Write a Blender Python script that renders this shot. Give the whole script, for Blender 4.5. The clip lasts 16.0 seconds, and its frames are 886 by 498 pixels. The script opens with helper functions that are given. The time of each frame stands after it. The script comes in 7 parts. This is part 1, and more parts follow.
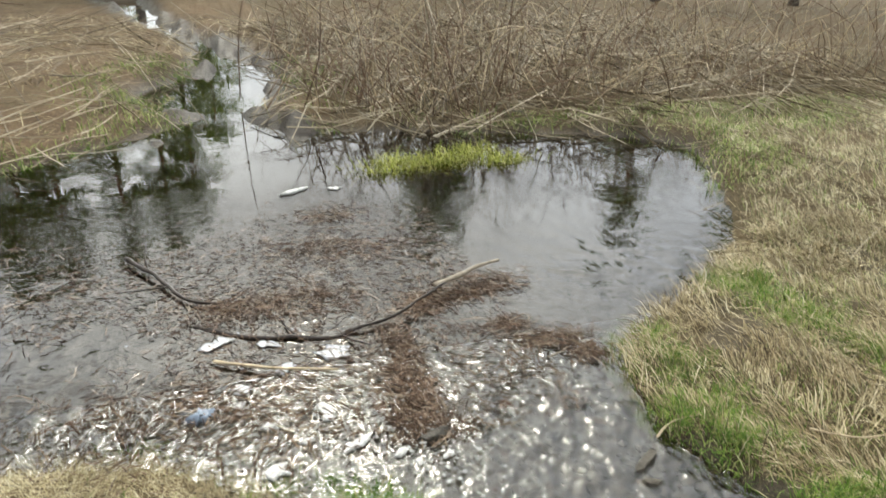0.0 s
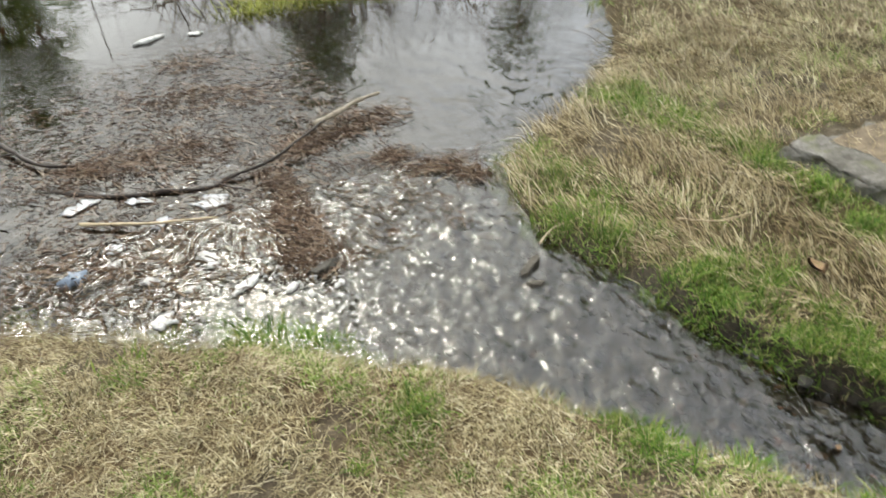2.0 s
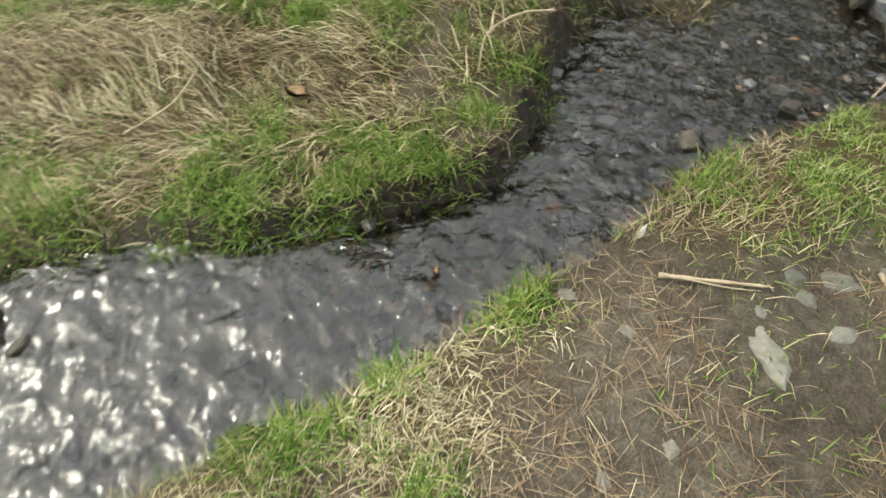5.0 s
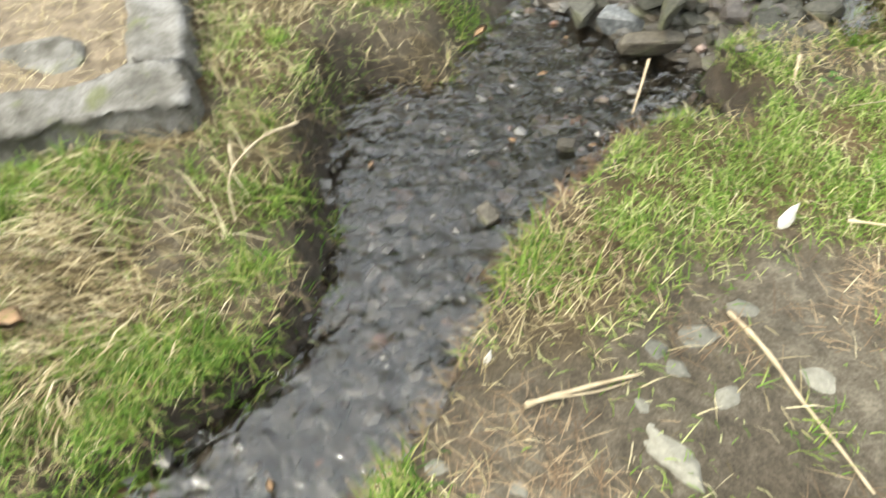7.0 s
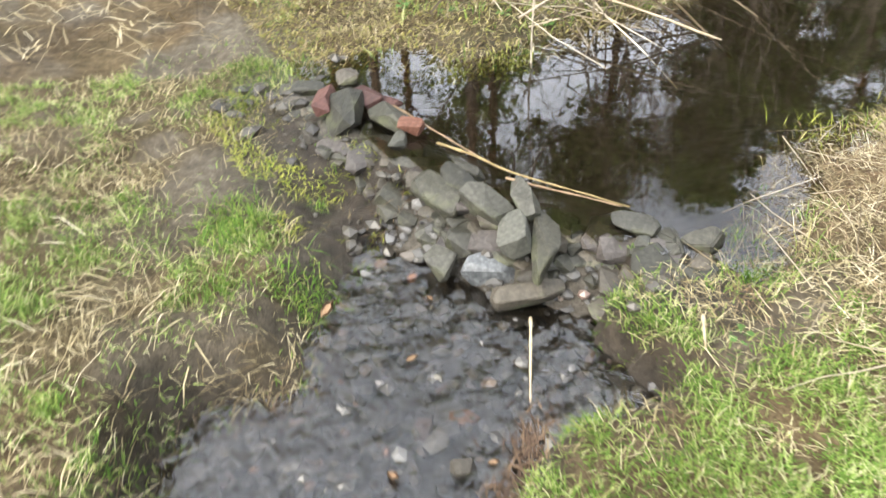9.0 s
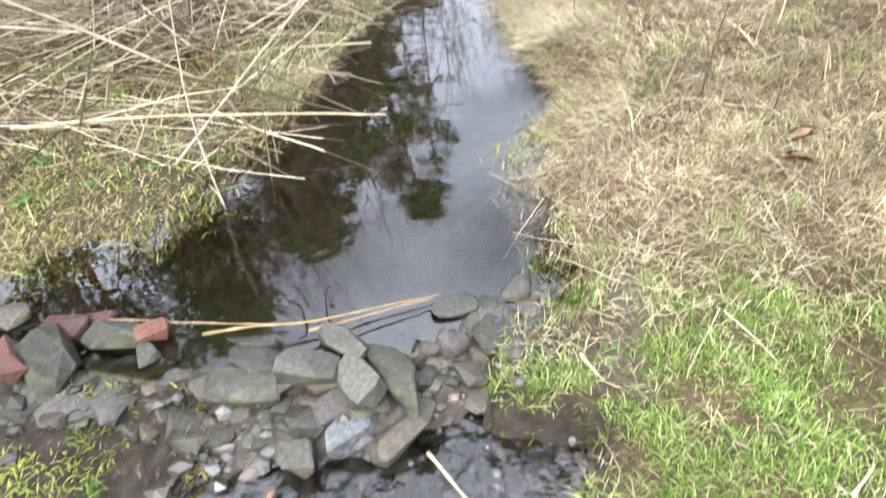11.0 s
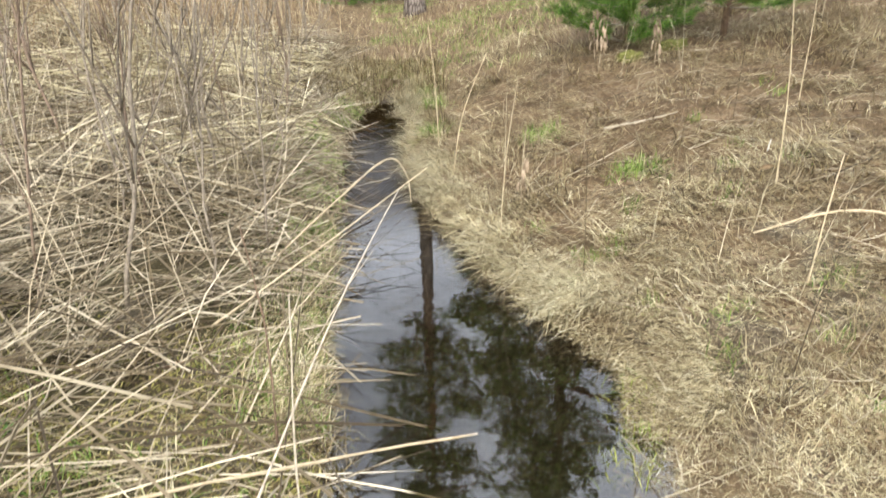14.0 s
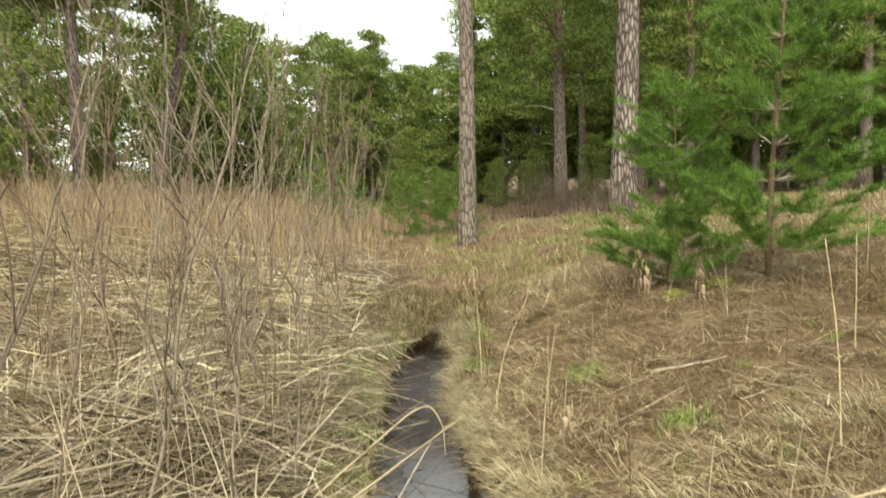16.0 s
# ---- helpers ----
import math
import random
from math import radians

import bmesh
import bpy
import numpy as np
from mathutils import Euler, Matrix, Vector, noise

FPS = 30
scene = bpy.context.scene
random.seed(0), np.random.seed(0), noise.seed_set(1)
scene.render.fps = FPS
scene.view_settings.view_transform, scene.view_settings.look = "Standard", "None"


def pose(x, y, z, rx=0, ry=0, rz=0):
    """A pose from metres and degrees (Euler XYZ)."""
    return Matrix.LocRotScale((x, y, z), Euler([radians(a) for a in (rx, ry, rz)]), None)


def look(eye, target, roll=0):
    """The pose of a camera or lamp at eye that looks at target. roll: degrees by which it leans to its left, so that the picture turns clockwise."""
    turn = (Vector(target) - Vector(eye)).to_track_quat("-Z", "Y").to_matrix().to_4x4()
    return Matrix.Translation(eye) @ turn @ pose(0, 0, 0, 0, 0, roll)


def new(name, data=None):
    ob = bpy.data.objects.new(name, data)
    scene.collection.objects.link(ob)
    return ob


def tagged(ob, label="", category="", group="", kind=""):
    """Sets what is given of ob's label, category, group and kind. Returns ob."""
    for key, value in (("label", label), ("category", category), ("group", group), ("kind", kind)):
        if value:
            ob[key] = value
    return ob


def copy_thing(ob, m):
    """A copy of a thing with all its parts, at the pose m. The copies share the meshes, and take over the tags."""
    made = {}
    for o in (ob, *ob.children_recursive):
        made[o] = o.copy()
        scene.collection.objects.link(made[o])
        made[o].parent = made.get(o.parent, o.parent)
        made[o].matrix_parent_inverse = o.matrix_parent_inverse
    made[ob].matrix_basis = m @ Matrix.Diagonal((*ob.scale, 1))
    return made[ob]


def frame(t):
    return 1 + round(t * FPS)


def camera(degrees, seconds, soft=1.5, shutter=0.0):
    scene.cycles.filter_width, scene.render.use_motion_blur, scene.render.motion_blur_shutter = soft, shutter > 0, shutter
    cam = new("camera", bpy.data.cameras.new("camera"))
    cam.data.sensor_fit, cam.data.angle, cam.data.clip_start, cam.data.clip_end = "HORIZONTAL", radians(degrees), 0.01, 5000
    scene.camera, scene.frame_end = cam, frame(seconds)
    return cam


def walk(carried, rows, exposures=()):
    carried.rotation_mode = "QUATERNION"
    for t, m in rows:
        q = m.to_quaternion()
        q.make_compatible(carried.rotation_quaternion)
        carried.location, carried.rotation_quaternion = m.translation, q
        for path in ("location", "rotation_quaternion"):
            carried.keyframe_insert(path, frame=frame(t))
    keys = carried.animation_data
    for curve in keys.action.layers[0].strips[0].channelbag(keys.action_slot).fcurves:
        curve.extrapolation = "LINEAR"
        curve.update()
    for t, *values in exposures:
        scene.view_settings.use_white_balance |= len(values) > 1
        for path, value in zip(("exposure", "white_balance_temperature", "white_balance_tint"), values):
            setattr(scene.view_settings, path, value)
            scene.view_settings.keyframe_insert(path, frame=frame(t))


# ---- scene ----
cam = camera(69.0, 16.0, 1.5, 0.5)
PATH = [
    (0, (1.466, -0.361, 1.592), (0.842, -2.066, 0.753), 2.24),
    (0.5, (1.432, -0.366, 1.559), (0.775, -2.008, 0.625), 1.92),
    (1, (1.415, -0.355, 1.542), (0.713, -1.922, 0.516), 1.60),
    (1.5, (1.397, -0.328, 1.505), (0.643, -1.811, 0.395), 0.96),
    (2, (1.377, -0.311, 1.474), (0.578, -1.687, 0.263), 1.40),
    (2.5, (1.323, -0.287, 1.453), (0.466, -1.554, 0.165), -0.62),
    (3, (1.238, -0.281, 1.453), (0.305, -1.379, 0.066), -3.12),
    (3.5, (1.139, -0.351, 1.413), (0.043, -1.172, -0.045), -0.20),
    (4, (1.064, -0.391, 1.384), (-0.089, -0.978, -0.141), -0.42),
    (4.2, (1.011, -0.410, 1.377), (-0.152, -0.924, -0.167), -1.82),
    (6.3, (0.521, -0.560, 1.207), (-0.666, -0.478, -0.401), -5.10),
    (6.5, (0.505, -0.548, 1.215), (-0.699, -0.424, -0.377), -5.47),
    (7, (0.425, -0.448, 1.252), (-0.790, -0.143, -0.306), -4.90),
    (7.5, (0.296, -0.323, 1.294), (-0.943, 0.075, -0.224), -6.43),
    (8, (0.176, -0.175, 1.369), (-1.091, 0.328, -0.095), -2.97),
    (8.2, (0.137, -0.141, 1.380), (-1.140, 0.401, -0.061), -2.73),
    (10.3, (-0.645, -0.212, 1.202), (-1.458, 1.026, -0.141), -6.27),
    (10.5, (-0.655, -0.228, 1.236), (-1.320, 1.077, -0.126), -5.80),
    (11, (-0.664, -0.230, 1.359), (-1.137, 1.272, 0.126), -5.58),
    (11.5, (-0.724, -0.306, 1.345), (-1.150, 1.334, 0.281), -0.96),
    (12, (-0.887, -0.279, 1.318), (-1.238, 1.412, 0.310), 2.73),
    (12.5, (-1.218, 0.013, 1.355), (-1.515, 1.736, 0.384), 1.10),
    (13, (-1.465, 0.167, 1.497), (-1.617, 1.921, 0.549), 0.72),
    (13.5, (-1.664, 0.220, 1.604), (-1.629, 2.003, 0.698), -1.77),
    (14, (-1.719, 0.249, 1.655), (-1.580, 2.066, 0.831), -1.53),
    (14.5, (-1.675, 0.263, 1.699), (-1.519, 2.144, 1.037), -1.41),
    (15, (-1.662, 0.283, 1.753), (-1.545, 2.224, 1.285), -1.88),
    (15.5, (-1.646, 0.295, 1.756), (-1.593, 2.268, 1.436), -1.78),
    (16, (-1.629, 0.298, 1.789), (-1.629, 2.290, 1.611), -1.34),
]
walk(cam, [(t, look(eye, target, roll)) for t, eye, target, roll in PATH],
     [(0, -0.02, 6950, 6), (1.5, -0.03, 6950, 6), (4.2, -0.05, 6950, 6), (6.3, 0.24, 7000, 5), (7, 0.66, 7000, 5), (8.2, 0.75, 6900, 7), (10.5, 0.96, 6200, 13), (11.5, 0.98, 6150, 13), (12.4, 0.60, 6300, 14), (13.5, 0.66, 6400, 12), (14, 0.60, 6600, 9), (14.5, 0.38, 6900, 7), (15.2, 0.36, 7300, 5), (16, 0.30, 7700, 4)])

# ---- light ----
SUN_FROM = Vector((-0.06, -0.70, 0.72)).normalized()
world = bpy.data.worlds.new("sky")
scene.world = world
world.use_nodes = True
wn, wl = world.node_tree.nodes, world.node_tree.links
wn.clear()
w_out = wn.new("ShaderNodeOutputWorld")
w_bg = wn.new("ShaderNodeBackground")
w_sky = wn.new("ShaderNodeTexSky")
w_sky.sky_type, w_sky.sun_disc = "NISHITA", False
w_sky.sun_elevation = math.asin(SUN_FROM.z)
w_sky.sun_rotation = math.atan2(SUN_FROM.x, SUN_FROM.y)
w_sky.air_density, w_sky.dust_density = 1.0, 2.0
w_tc = wn.new("ShaderNodeTexCoord")
w_map = wn.new("ShaderNodeMapping")
w_map.inputs["Scale"].default_value = (1.0, 1.0, 2.2)
w_noise = wn.new("ShaderNodeTexNoise")
w_noise.inputs["Scale"].default_value, w_noise.inputs["Detail"].default_value = 2.6, 6.0
w_ramp = wn.new("ShaderNodeValToRGB")
w_ramp.color_ramp.elements[0].position, w_ramp.color_ramp.elements[1].position = 0.36, 0.60
w_ramp.color_ramp.elements[0].color = (0.42, 0.42, 0.42, 1)
w_mix = wn.new("ShaderNodeMixRGB")
# clouds brighten towards the veiled sun
w_dot = wn.new("ShaderNodeVectorMath")
w_dot.operation = "DOT_PRODUCT"
w_dot.inputs[1].default_value = SUN_FROM
w_pos = wn.new("ShaderNodeMath")
w_pos.operation = "MAXIMUM"
w_pos.inputs[1].default_value = 0.0
w_pow = wn.new("ShaderNodeMath")
w_pow.operation = "POWER"
w_pow.inputs[1].default_value = 11.0
w_cloud = wn.new("ShaderNodeMixRGB")
w_cloud.inputs["Color1"].default_value = (35.0, 37.5, 42.5, 1)
w_cloud.inputs["Color2"].default_value = (125.0, 125.0, 121.0, 1)
wl.new(w_tc.outputs["Generated"], w_dot.inputs[0])
wl.new(w_dot.outputs["Value"], w_pos.inputs[0])
wl.new(w_pos.outputs["Value"], w_pow.inputs[0])
wl.new(w_pow.outputs["Value"], w_cloud.inputs["Fac"])
wl.new(w_cloud.outputs["Color"], w_mix.inputs["Color2"])
wl.new(w_tc.outputs["Generated"], w_map.inputs["Vector"])
wl.new(w_map.outputs["Vector"], w_noise.inputs["Vector"])
wl.new(w_noise.outputs["Fac"], w_ramp.inputs["Fac"])
wl.new(w_ramp.outputs["Color"], w_mix.inputs["Fac"])
wl.new(w_sky.outputs["Color"], w_mix.inputs["Color1"])
wl.new(w_mix.outputs["Color"], w_bg.inputs["Color"])
w_bg.inputs["Strength"].default_value = 0.058
wl.new(w_bg.outputs["Background"], w_out.inputs["Surface"])

sun = new("sun", bpy.data.lights.new("sun", "SUN"))
sun.data.energy, sun.data.angle, sun.data.color = 1.8, radians(12), (1.0, 0.93, 0.82)
sun.matrix_world = look(SUN_FROM * 50, (0, 0, 0))


# ---- materials ----
class Mat:
    """A small builder of node materials."""

    def __init__(self, name, rough=0.8, spec=0.3):
        self.m = bpy.data.materials.new(name)
        self.m.use_nodes = True
        self.n, self.l = self.m.node_tree.nodes, self.m.node_tree.links
        self.b = self.n["Principled BSDF"]
        self.b.inputs["Roughness"].default_value = rough
        self.b.inputs["Specular IOR Level"].default_value = spec

    def node(self, kind, **values):
        nd = self.n.new(kind)
        for key, value in values.items():
            nd.inputs[key.replace("_", " ")].default_value = value
        return nd

    def coords(self, kind="Object"):
        return self.n.new("ShaderNodeTexCoord").outputs[kind]

    def noise(self, scale, detail=4.0, where=None, rough=0.55):
        nd = self.node("ShaderNodeTexNoise", Scale=scale, Detail=detail, Roughness=rough)
        self.l.new(where or self.coords(), nd.inputs["Vector"])
        return nd.outputs["Fac"]

    def ramp(self, fac, stops):
        nd = self.n.new("ShaderNodeValToRGB")
        els = nd.color_ramp.elements
        while len(els) < len(stops):
            els.new(0.5)
        for el, (pos, col) in zip(els, stops):
            el.position, el.color = pos, (*col, 1)
        self.l.new(fac, nd.inputs["Fac"])
        return nd.outputs["Color"]

    def mix(self, fac, a, b, blend="MIX"):
        nd = self.n.new("ShaderNodeMixRGB")
        nd.blend_type = blend
        for socket, value in (("Fac", fac), ("Color1", a), ("Color2", b)):
            if isinstance(value, (int, float)):
                nd.inputs[socket].default_value = value
            elif isinstance(value, tuple):
                nd.inputs[socket].default_value = (*value, 1)
            else:
                self.l.new(value, nd.inputs[socket])
        return nd.outputs["Color"]

    def bump(self, height, strength=0.5, distance=0.01):
        nd = self.node("ShaderNodeBump", Strength=strength, Distance=distance)
        self.l.new(height, nd.inputs["Height"])
        self.l.new(nd.outputs["Normal"], self.b.inputs["Normal"])
        return nd

    def attr(self, name):
        nd = self.n.new("ShaderNodeAttribute")
        nd.attribute_name = name
        return nd.outputs["Fac"]

    def island(self):
        return self.n.new("ShaderNodeNewGeometry").outputs["Random Per Island"]

    def color(self, socket):
        self.l.new(socket, self.b.inputs["Base Color"])
        return self.m


def blade_material(name, stops, rough=0.65, glow_through=0.25, patches=(3.5, (0.6, 0.57, 0.52))):
    k = Mat(name, rough, 0.25)
    c = k.ramp(k.island(), stops)
    patch = k.ramp(k.noise(patches[0], 5.0), [(0.34, patches[1]), (0.66, (1.2, 1.2, 1.2))])
    c = k.mix(0.8, c, patch, "MULTIPLY")
    k.color(c)
    tr = k.n.new("ShaderNodeBsdfTranslucent")
    k.l.new(c, tr.inputs["Color"])
    mx = k.n.new("ShaderNodeMixShader")
    mx.inputs["Fac"].default_value = glow_through
    k.l.new(k.b.outputs["BSDF"], mx.inputs[1])
    k.l.new(tr.outputs["BSDF"], mx.inputs[2])
    k.l.new(mx.outputs["Shader"], k.n["Material Output"].inputs["Surface"])
    return k.m


GREEN = blade_material("grass_green", [(0.0, (0.065, 0.14, 0.018)), (0.45, (0.175, 0.285, 0.05)), (0.78, (0.35, 0.43, 0.13)), (1.0, (0.58, 0.55, 0.33))])
BRIGHT = blade_material("grass_bright", [(0.0, (0.055, 0.13, 0.018)), (0.5, (0.15, 0.27, 0.04)), (0.85, (0.28, 0.36, 0.08)), (1.0, (0.46, 0.42, 0.20))])
DRY = blade_material("grass_dry", [(0.0, (0.07, 0.055, 0.03)), (0.3, (0.225, 0.18, 0.095)), (0.65, (0.46, 0.385, 0.215)), (1.0, (0.74, 0.66, 0.44))], glow_through=0.12)
PALE = blade_material("pale_straw", [(0.0, (0.10, 0.08, 0.045)), (0.35, (0.33, 0.275, 0.16)), (0.75, (0.58, 0.51, 0.325)), (1.0, (0.80, 0.74, 0.54))], 0.6, 0.12)
STRAW = blade_material("straw", [(0.0, (0.06, 0.045, 0.028)), (0.35, (0.19, 0.15, 0.095)), (0.7, (0.37, 0.315, 0.22)), (1.0, (0.62, 0.55, 0.42))], 0.55, 0.05, (2.4, (0.58, 0.52, 0.45)))
RUSSET = blade_material("reed_russet", [(0.0, (0.15, 0.10, 0.06)), (0.5, (0.32, 0.235, 0.145)), (1.0, (0.52, 0.43, 0.29))], 0.7, 0.15)
NEEDLE = blade_material("fallen_needles", [(0.0, (0.10, 0.065, 0.04)), (0.5, (0.225, 0.155, 0.092)), (1.0, (0.42, 0.32, 0.20))], 0.6, 0.05)
DEBRIS = blade_material("sodden_litter", [(0.0, (0.06, 0.04, 0.028)), (0.55, (0.19, 0.12, 0.08)), (0.85, (0.33, 0.24, 0.17)), (1.0, (0.52, 0.44, 0.34))], 0.35, 0.0)
SODDEN = blade_material("rusty_litter", [(0.0, (0.045, 0.03, 0.02)), (0.6, (0.12, 0.075, 0.047)), (1.0, (0.25, 0.17, 0.105))], 0.5, 0.0)
ROOTS = blade_material("dark_roots", [(0.0, (0.03, 0.022, 0.015)), (0.6, (0.10, 0.07, 0.045)), (1.0, (0.26, 0.19, 0.12))], 0.6, 0.05)
MATTED = blade_material("matted_straw", [(0.0, (0.05, 0.038, 0.022)), (0.3, (0.17, 0.13, 0.07)), (0.6, (0.42, 0.345, 0.195)), (0.85, (0.66, 0.58, 0.37)), (1.0, (0.80, 0.73, 0.53))], 0.6, 0.1, (2.6, (0.50, 0.42, 0.33)))
PINE = blade_material("pine_needles", [(0.0, (0.05, 0.09, 0.025)), (0.5, (0.17, 0.25, 0.06)), (1.0, (0.40, 0.47, 0.15))], 0.6, 0.45)
YOUNG = blade_material("young_pine_needles", [(0.0, (0.035, 0.09, 0.015)), (0.5, (0.12, 0.25, 0.045)), (1.0, (0.33, 0.50, 0.11))], 0.55, 0.35)

OLIVE = blade_material("olive_litter", [(0.0, (0.06, 0.043, 0.024)), (0.35, (0.17, 0.12, 0.065)), (0.65, (0.20, 0.185, 0.05)), (0.9, (0.33, 0.31, 0.09)), (1.0, (0.50, 0.40, 0.24))], 0.7, 0.1)
WEED = blade_material("weed_leaf", [(0.0, (0.05, 0.11, 0.03)), (0.6, (0.10, 0.20, 0.05)), (1.0, (0.19, 0.30, 0.09))], 0.5, 0.2)
TUFT = blade_material("tuft_green", [(0.0, (0.16, 0.19, 0.03)), (0.6, (0.34, 0.38, 0.06)), (1.0, (0.5, 0.48, 0.16))])


def ground_material():
    k = Mat("ground_soil", 0.9, 0.25)
    p = k.coords()
    fine, mid, big = k.noise(160, 6, p, 0.7), k.noise(28, 5, p), k.noise(2.3, 4, p)
    soil = k.ramp(k.mix(0.45, fine, mid), [(0.32, (0.045, 0.039, 0.03)), (0.5, (0.115, 0.102, 0.079)), (0.68, (0.225, 0.203, 0.162))])
    litter = k.ramp(k.mix(0.5, fine, mid), [(0.32, (0.045, 0.03, 0.018)), (0.5, (0.145, 0.098, 0.057)), (0.66, (0.31, 0.235, 0.145))])
    turf = k.ramp(fine, [(0.25, (0.024, 0.024, 0.011)), (0.6, (0.065, 0.061, 0.028)), (0.85, (0.17, 0.145, 0.08))])
    mud = k.ramp(mid, [(0.3, (0.022, 0.018, 0.014)), (0.7, (0.06, 0.048, 0.037))])
    c = k.mix(k.attr("litter"), turf, litter)
    c = k.mix(k.attr("soil"), c, soil)
    tint = k.ramp(big, [(0.3, (0.62, 0.56, 0.50)), (0.7, (1.15, 1.12, 1.08))])
    c = k.mix(1.0, c, tint, "MULTIPLY")
    # mud colour: wet ground, and painted shade below the cut banks
    wet = k.attr("wet")
    c = k.mix(wet, c, mud)
    c = k.mix(k.attr("bed"), c, k.ramp(k.mix(0.5, fine, mid), [(0.3, (0.034, 0.029, 0.022)), (0.5, (0.095, 0.083, 0.066)), (0.7, (0.20, 0.18, 0.15))]))
    k.color(c)
    r = k.n.new("ShaderNodeMapRange")
    r.inputs["To Min"].default_value, r.inputs["To Max"].default_value = 0.95, 0.32
    k.l.new(wet, r.inputs["Value"])
    k.l.new(r.outputs["Result"], k.b.inputs["Roughness"])
    k.bump(k.mix(0.5, fine, mid), 0.9, 0.02)
    return k.m


def water_material(name, tint, ripple, chop, ior, gloss=0.03, upstream=None, depth=0.016, ruffled=False, detail=1.0):
    k = Mat(name)
    k.n.remove(k.b)
    p = k.coords()
    mp = k.node("ShaderNodeMapping", Scale=(1.0, 1.0, 1.0))
    k.l.new(p, mp.inputs["Vector"])
    warp = k.node("ShaderNodeTexNoise", Scale=ripple, Detail=detail, Distortion=0.7)
    small = k.node("ShaderNodeTexNoise", Scale=ripple * 3.7, Detail=2.0)
    k.l.new(mp.outputs["Vector"], warp.inputs["Vector"])
    k.l.new(mp.outputs["Vector"], small.inputs["Vector"])
    h = k.mix(0.14, warp.outputs["Fac"], small.outputs["Fac"])
    bump = k.node("ShaderNodeBump", Strength=chop, Distance=depth)
    k.l.new(h, bump.inputs["Height"])
    if ruffled:
        # cat's-paws: calm and ruffled patches, livelier towards the outflow
        where = k.n.new("ShaderNodeSeparateXYZ")
        k.l.new(p, where.inputs["Vector"])
        near = k.node("ShaderNodeMapRange", From_Min=-5.2, From_Max=-2.8, To_Min=0.12, To_Max=1.0)
        k.l.new(where.outputs["Y"], near.inputs["Value"])
        paws = k.node("ShaderNodeMapRange", From_Min=0.40, From_Max=0.62, To_Min=0.15 * chop, To_Max=chop)
        k.l.new(k.noise(1.9, 3.0, p), paws.inputs["Value"])
        amount = k.n.new("ShaderNodeMath")
        amount.operation = "MULTIPLY"
        k.l.new(near.outputs["Result"], amount.inputs[0])
        k.l.new(paws.outputs["Result"], amount.inputs[1])
        k.l.new(amount.outputs["Value"], bump.inputs["Strength"])
    fr = k.node("ShaderNodeFresnel", IOR=ior)
    k.l.new(bump.outputs["Normal"], fr.inputs["Normal"])
    tr = k.n.new("ShaderNodeBsdfTransparent")
    tr.inputs["Color"].default_value = (*tint, 1)
    gl = k.node("ShaderNodeBsdfGlossy", Roughness=gloss)
    gl.inputs["Color"].default_value = (1, 1, 1, 1)
    k.l.new(bump.outputs["Normal"], gl.inputs["Normal"])
    mx = k.n.new("ShaderNodeMixShader")
    if upstream is None:
        k.l.new(fr.outputs["Fac"], mx.inputs["Fac"])
    else:
        # the water flows, and is clouded, further up; reflections there are dimmed by hand
        sep = k.n.new("ShaderNodeSeparateXYZ")
        k.l.new(p, sep.inputs["Vector"])
        run = k.node("ShaderNodeMapRange", From_Min=upstream + 1.0, From_Max=upstream + 3.0, To_Min=chop, To_Max=0.3)
        dimmed = k.node("ShaderNodeMapRange", From_Min=upstream + 0.4, From_Max=upstream + 1.2, To_Min=1.0, To_Max=0.16)
        murk = k.node("ShaderNodeMapRange", From_Min=upstream - 0.4, From_Max=upstream + 1.2)
        k.l.new(sep.outputs["Y"], murk.inputs["Value"])
        k.l.new(k.mix(murk.outputs["Result"], tint, (0.34, 0.27, 0.17)), tr.inputs["Color"])
        k.l.new(sep.outputs["Y"], run.inputs["Value"])
        k.l.new(sep.outputs["Y"], dimmed.inputs["Value"])
        k.l.new(run.outputs["Result"], bump.inputs["Strength"])
        part_of = k.n.new("ShaderNodeMath")
        part_of.operation = "MULTIPLY"
        k.l.new(fr.outputs["Fac"], part_of.inputs[0])
        k.l.new(dimmed.outputs["Result"], part_of.inputs[1])
        k.l.new(part_of.outputs["Value"], mx.inputs["Fac"])
    k.l.new(tr.outputs["BSDF"], mx.inputs[1])
    k.l.new(gl.outputs["BSDF"], mx.inputs[2])
    k.l.new(mx.outputs["Shader"], k.n["Material Output"].inputs["Surface"])
    return k.m


def stone_material(name, dark, mid, light, rough=0.75, lichen=0.0, wet=0.0):
    k = Mat(name, rough - 0.35 * wet, 0.4)
    p = k.coords()
    g = k.noise(60, 6, p, 0.7)
    c = k.ramp(g, [(0.25, dark), (0.5, mid), (0.8, light)])
    o = k.n.new("ShaderNodeObjectInfo").outputs["Random"]
    c = k.mix(1.0, c, k.ramp(o, [(0.0, (0.5, 0.5, 0.5)), (1.0, (1.0, 0.98, 0.95))]), "MULTIPLY")
    if lichen:
        c = k.mix(k.ramp(k.noise(9, 5, p), [(0.52, (0, 0, 0)), (0.66, (lichen,) * 3)]), c, (0.16, 0.17, 0.09))
    k.color(c)
    k.bump(k.mix(0.5, g, k.noise(14, 5, p)), 0.6, 0.012)
    return k.m


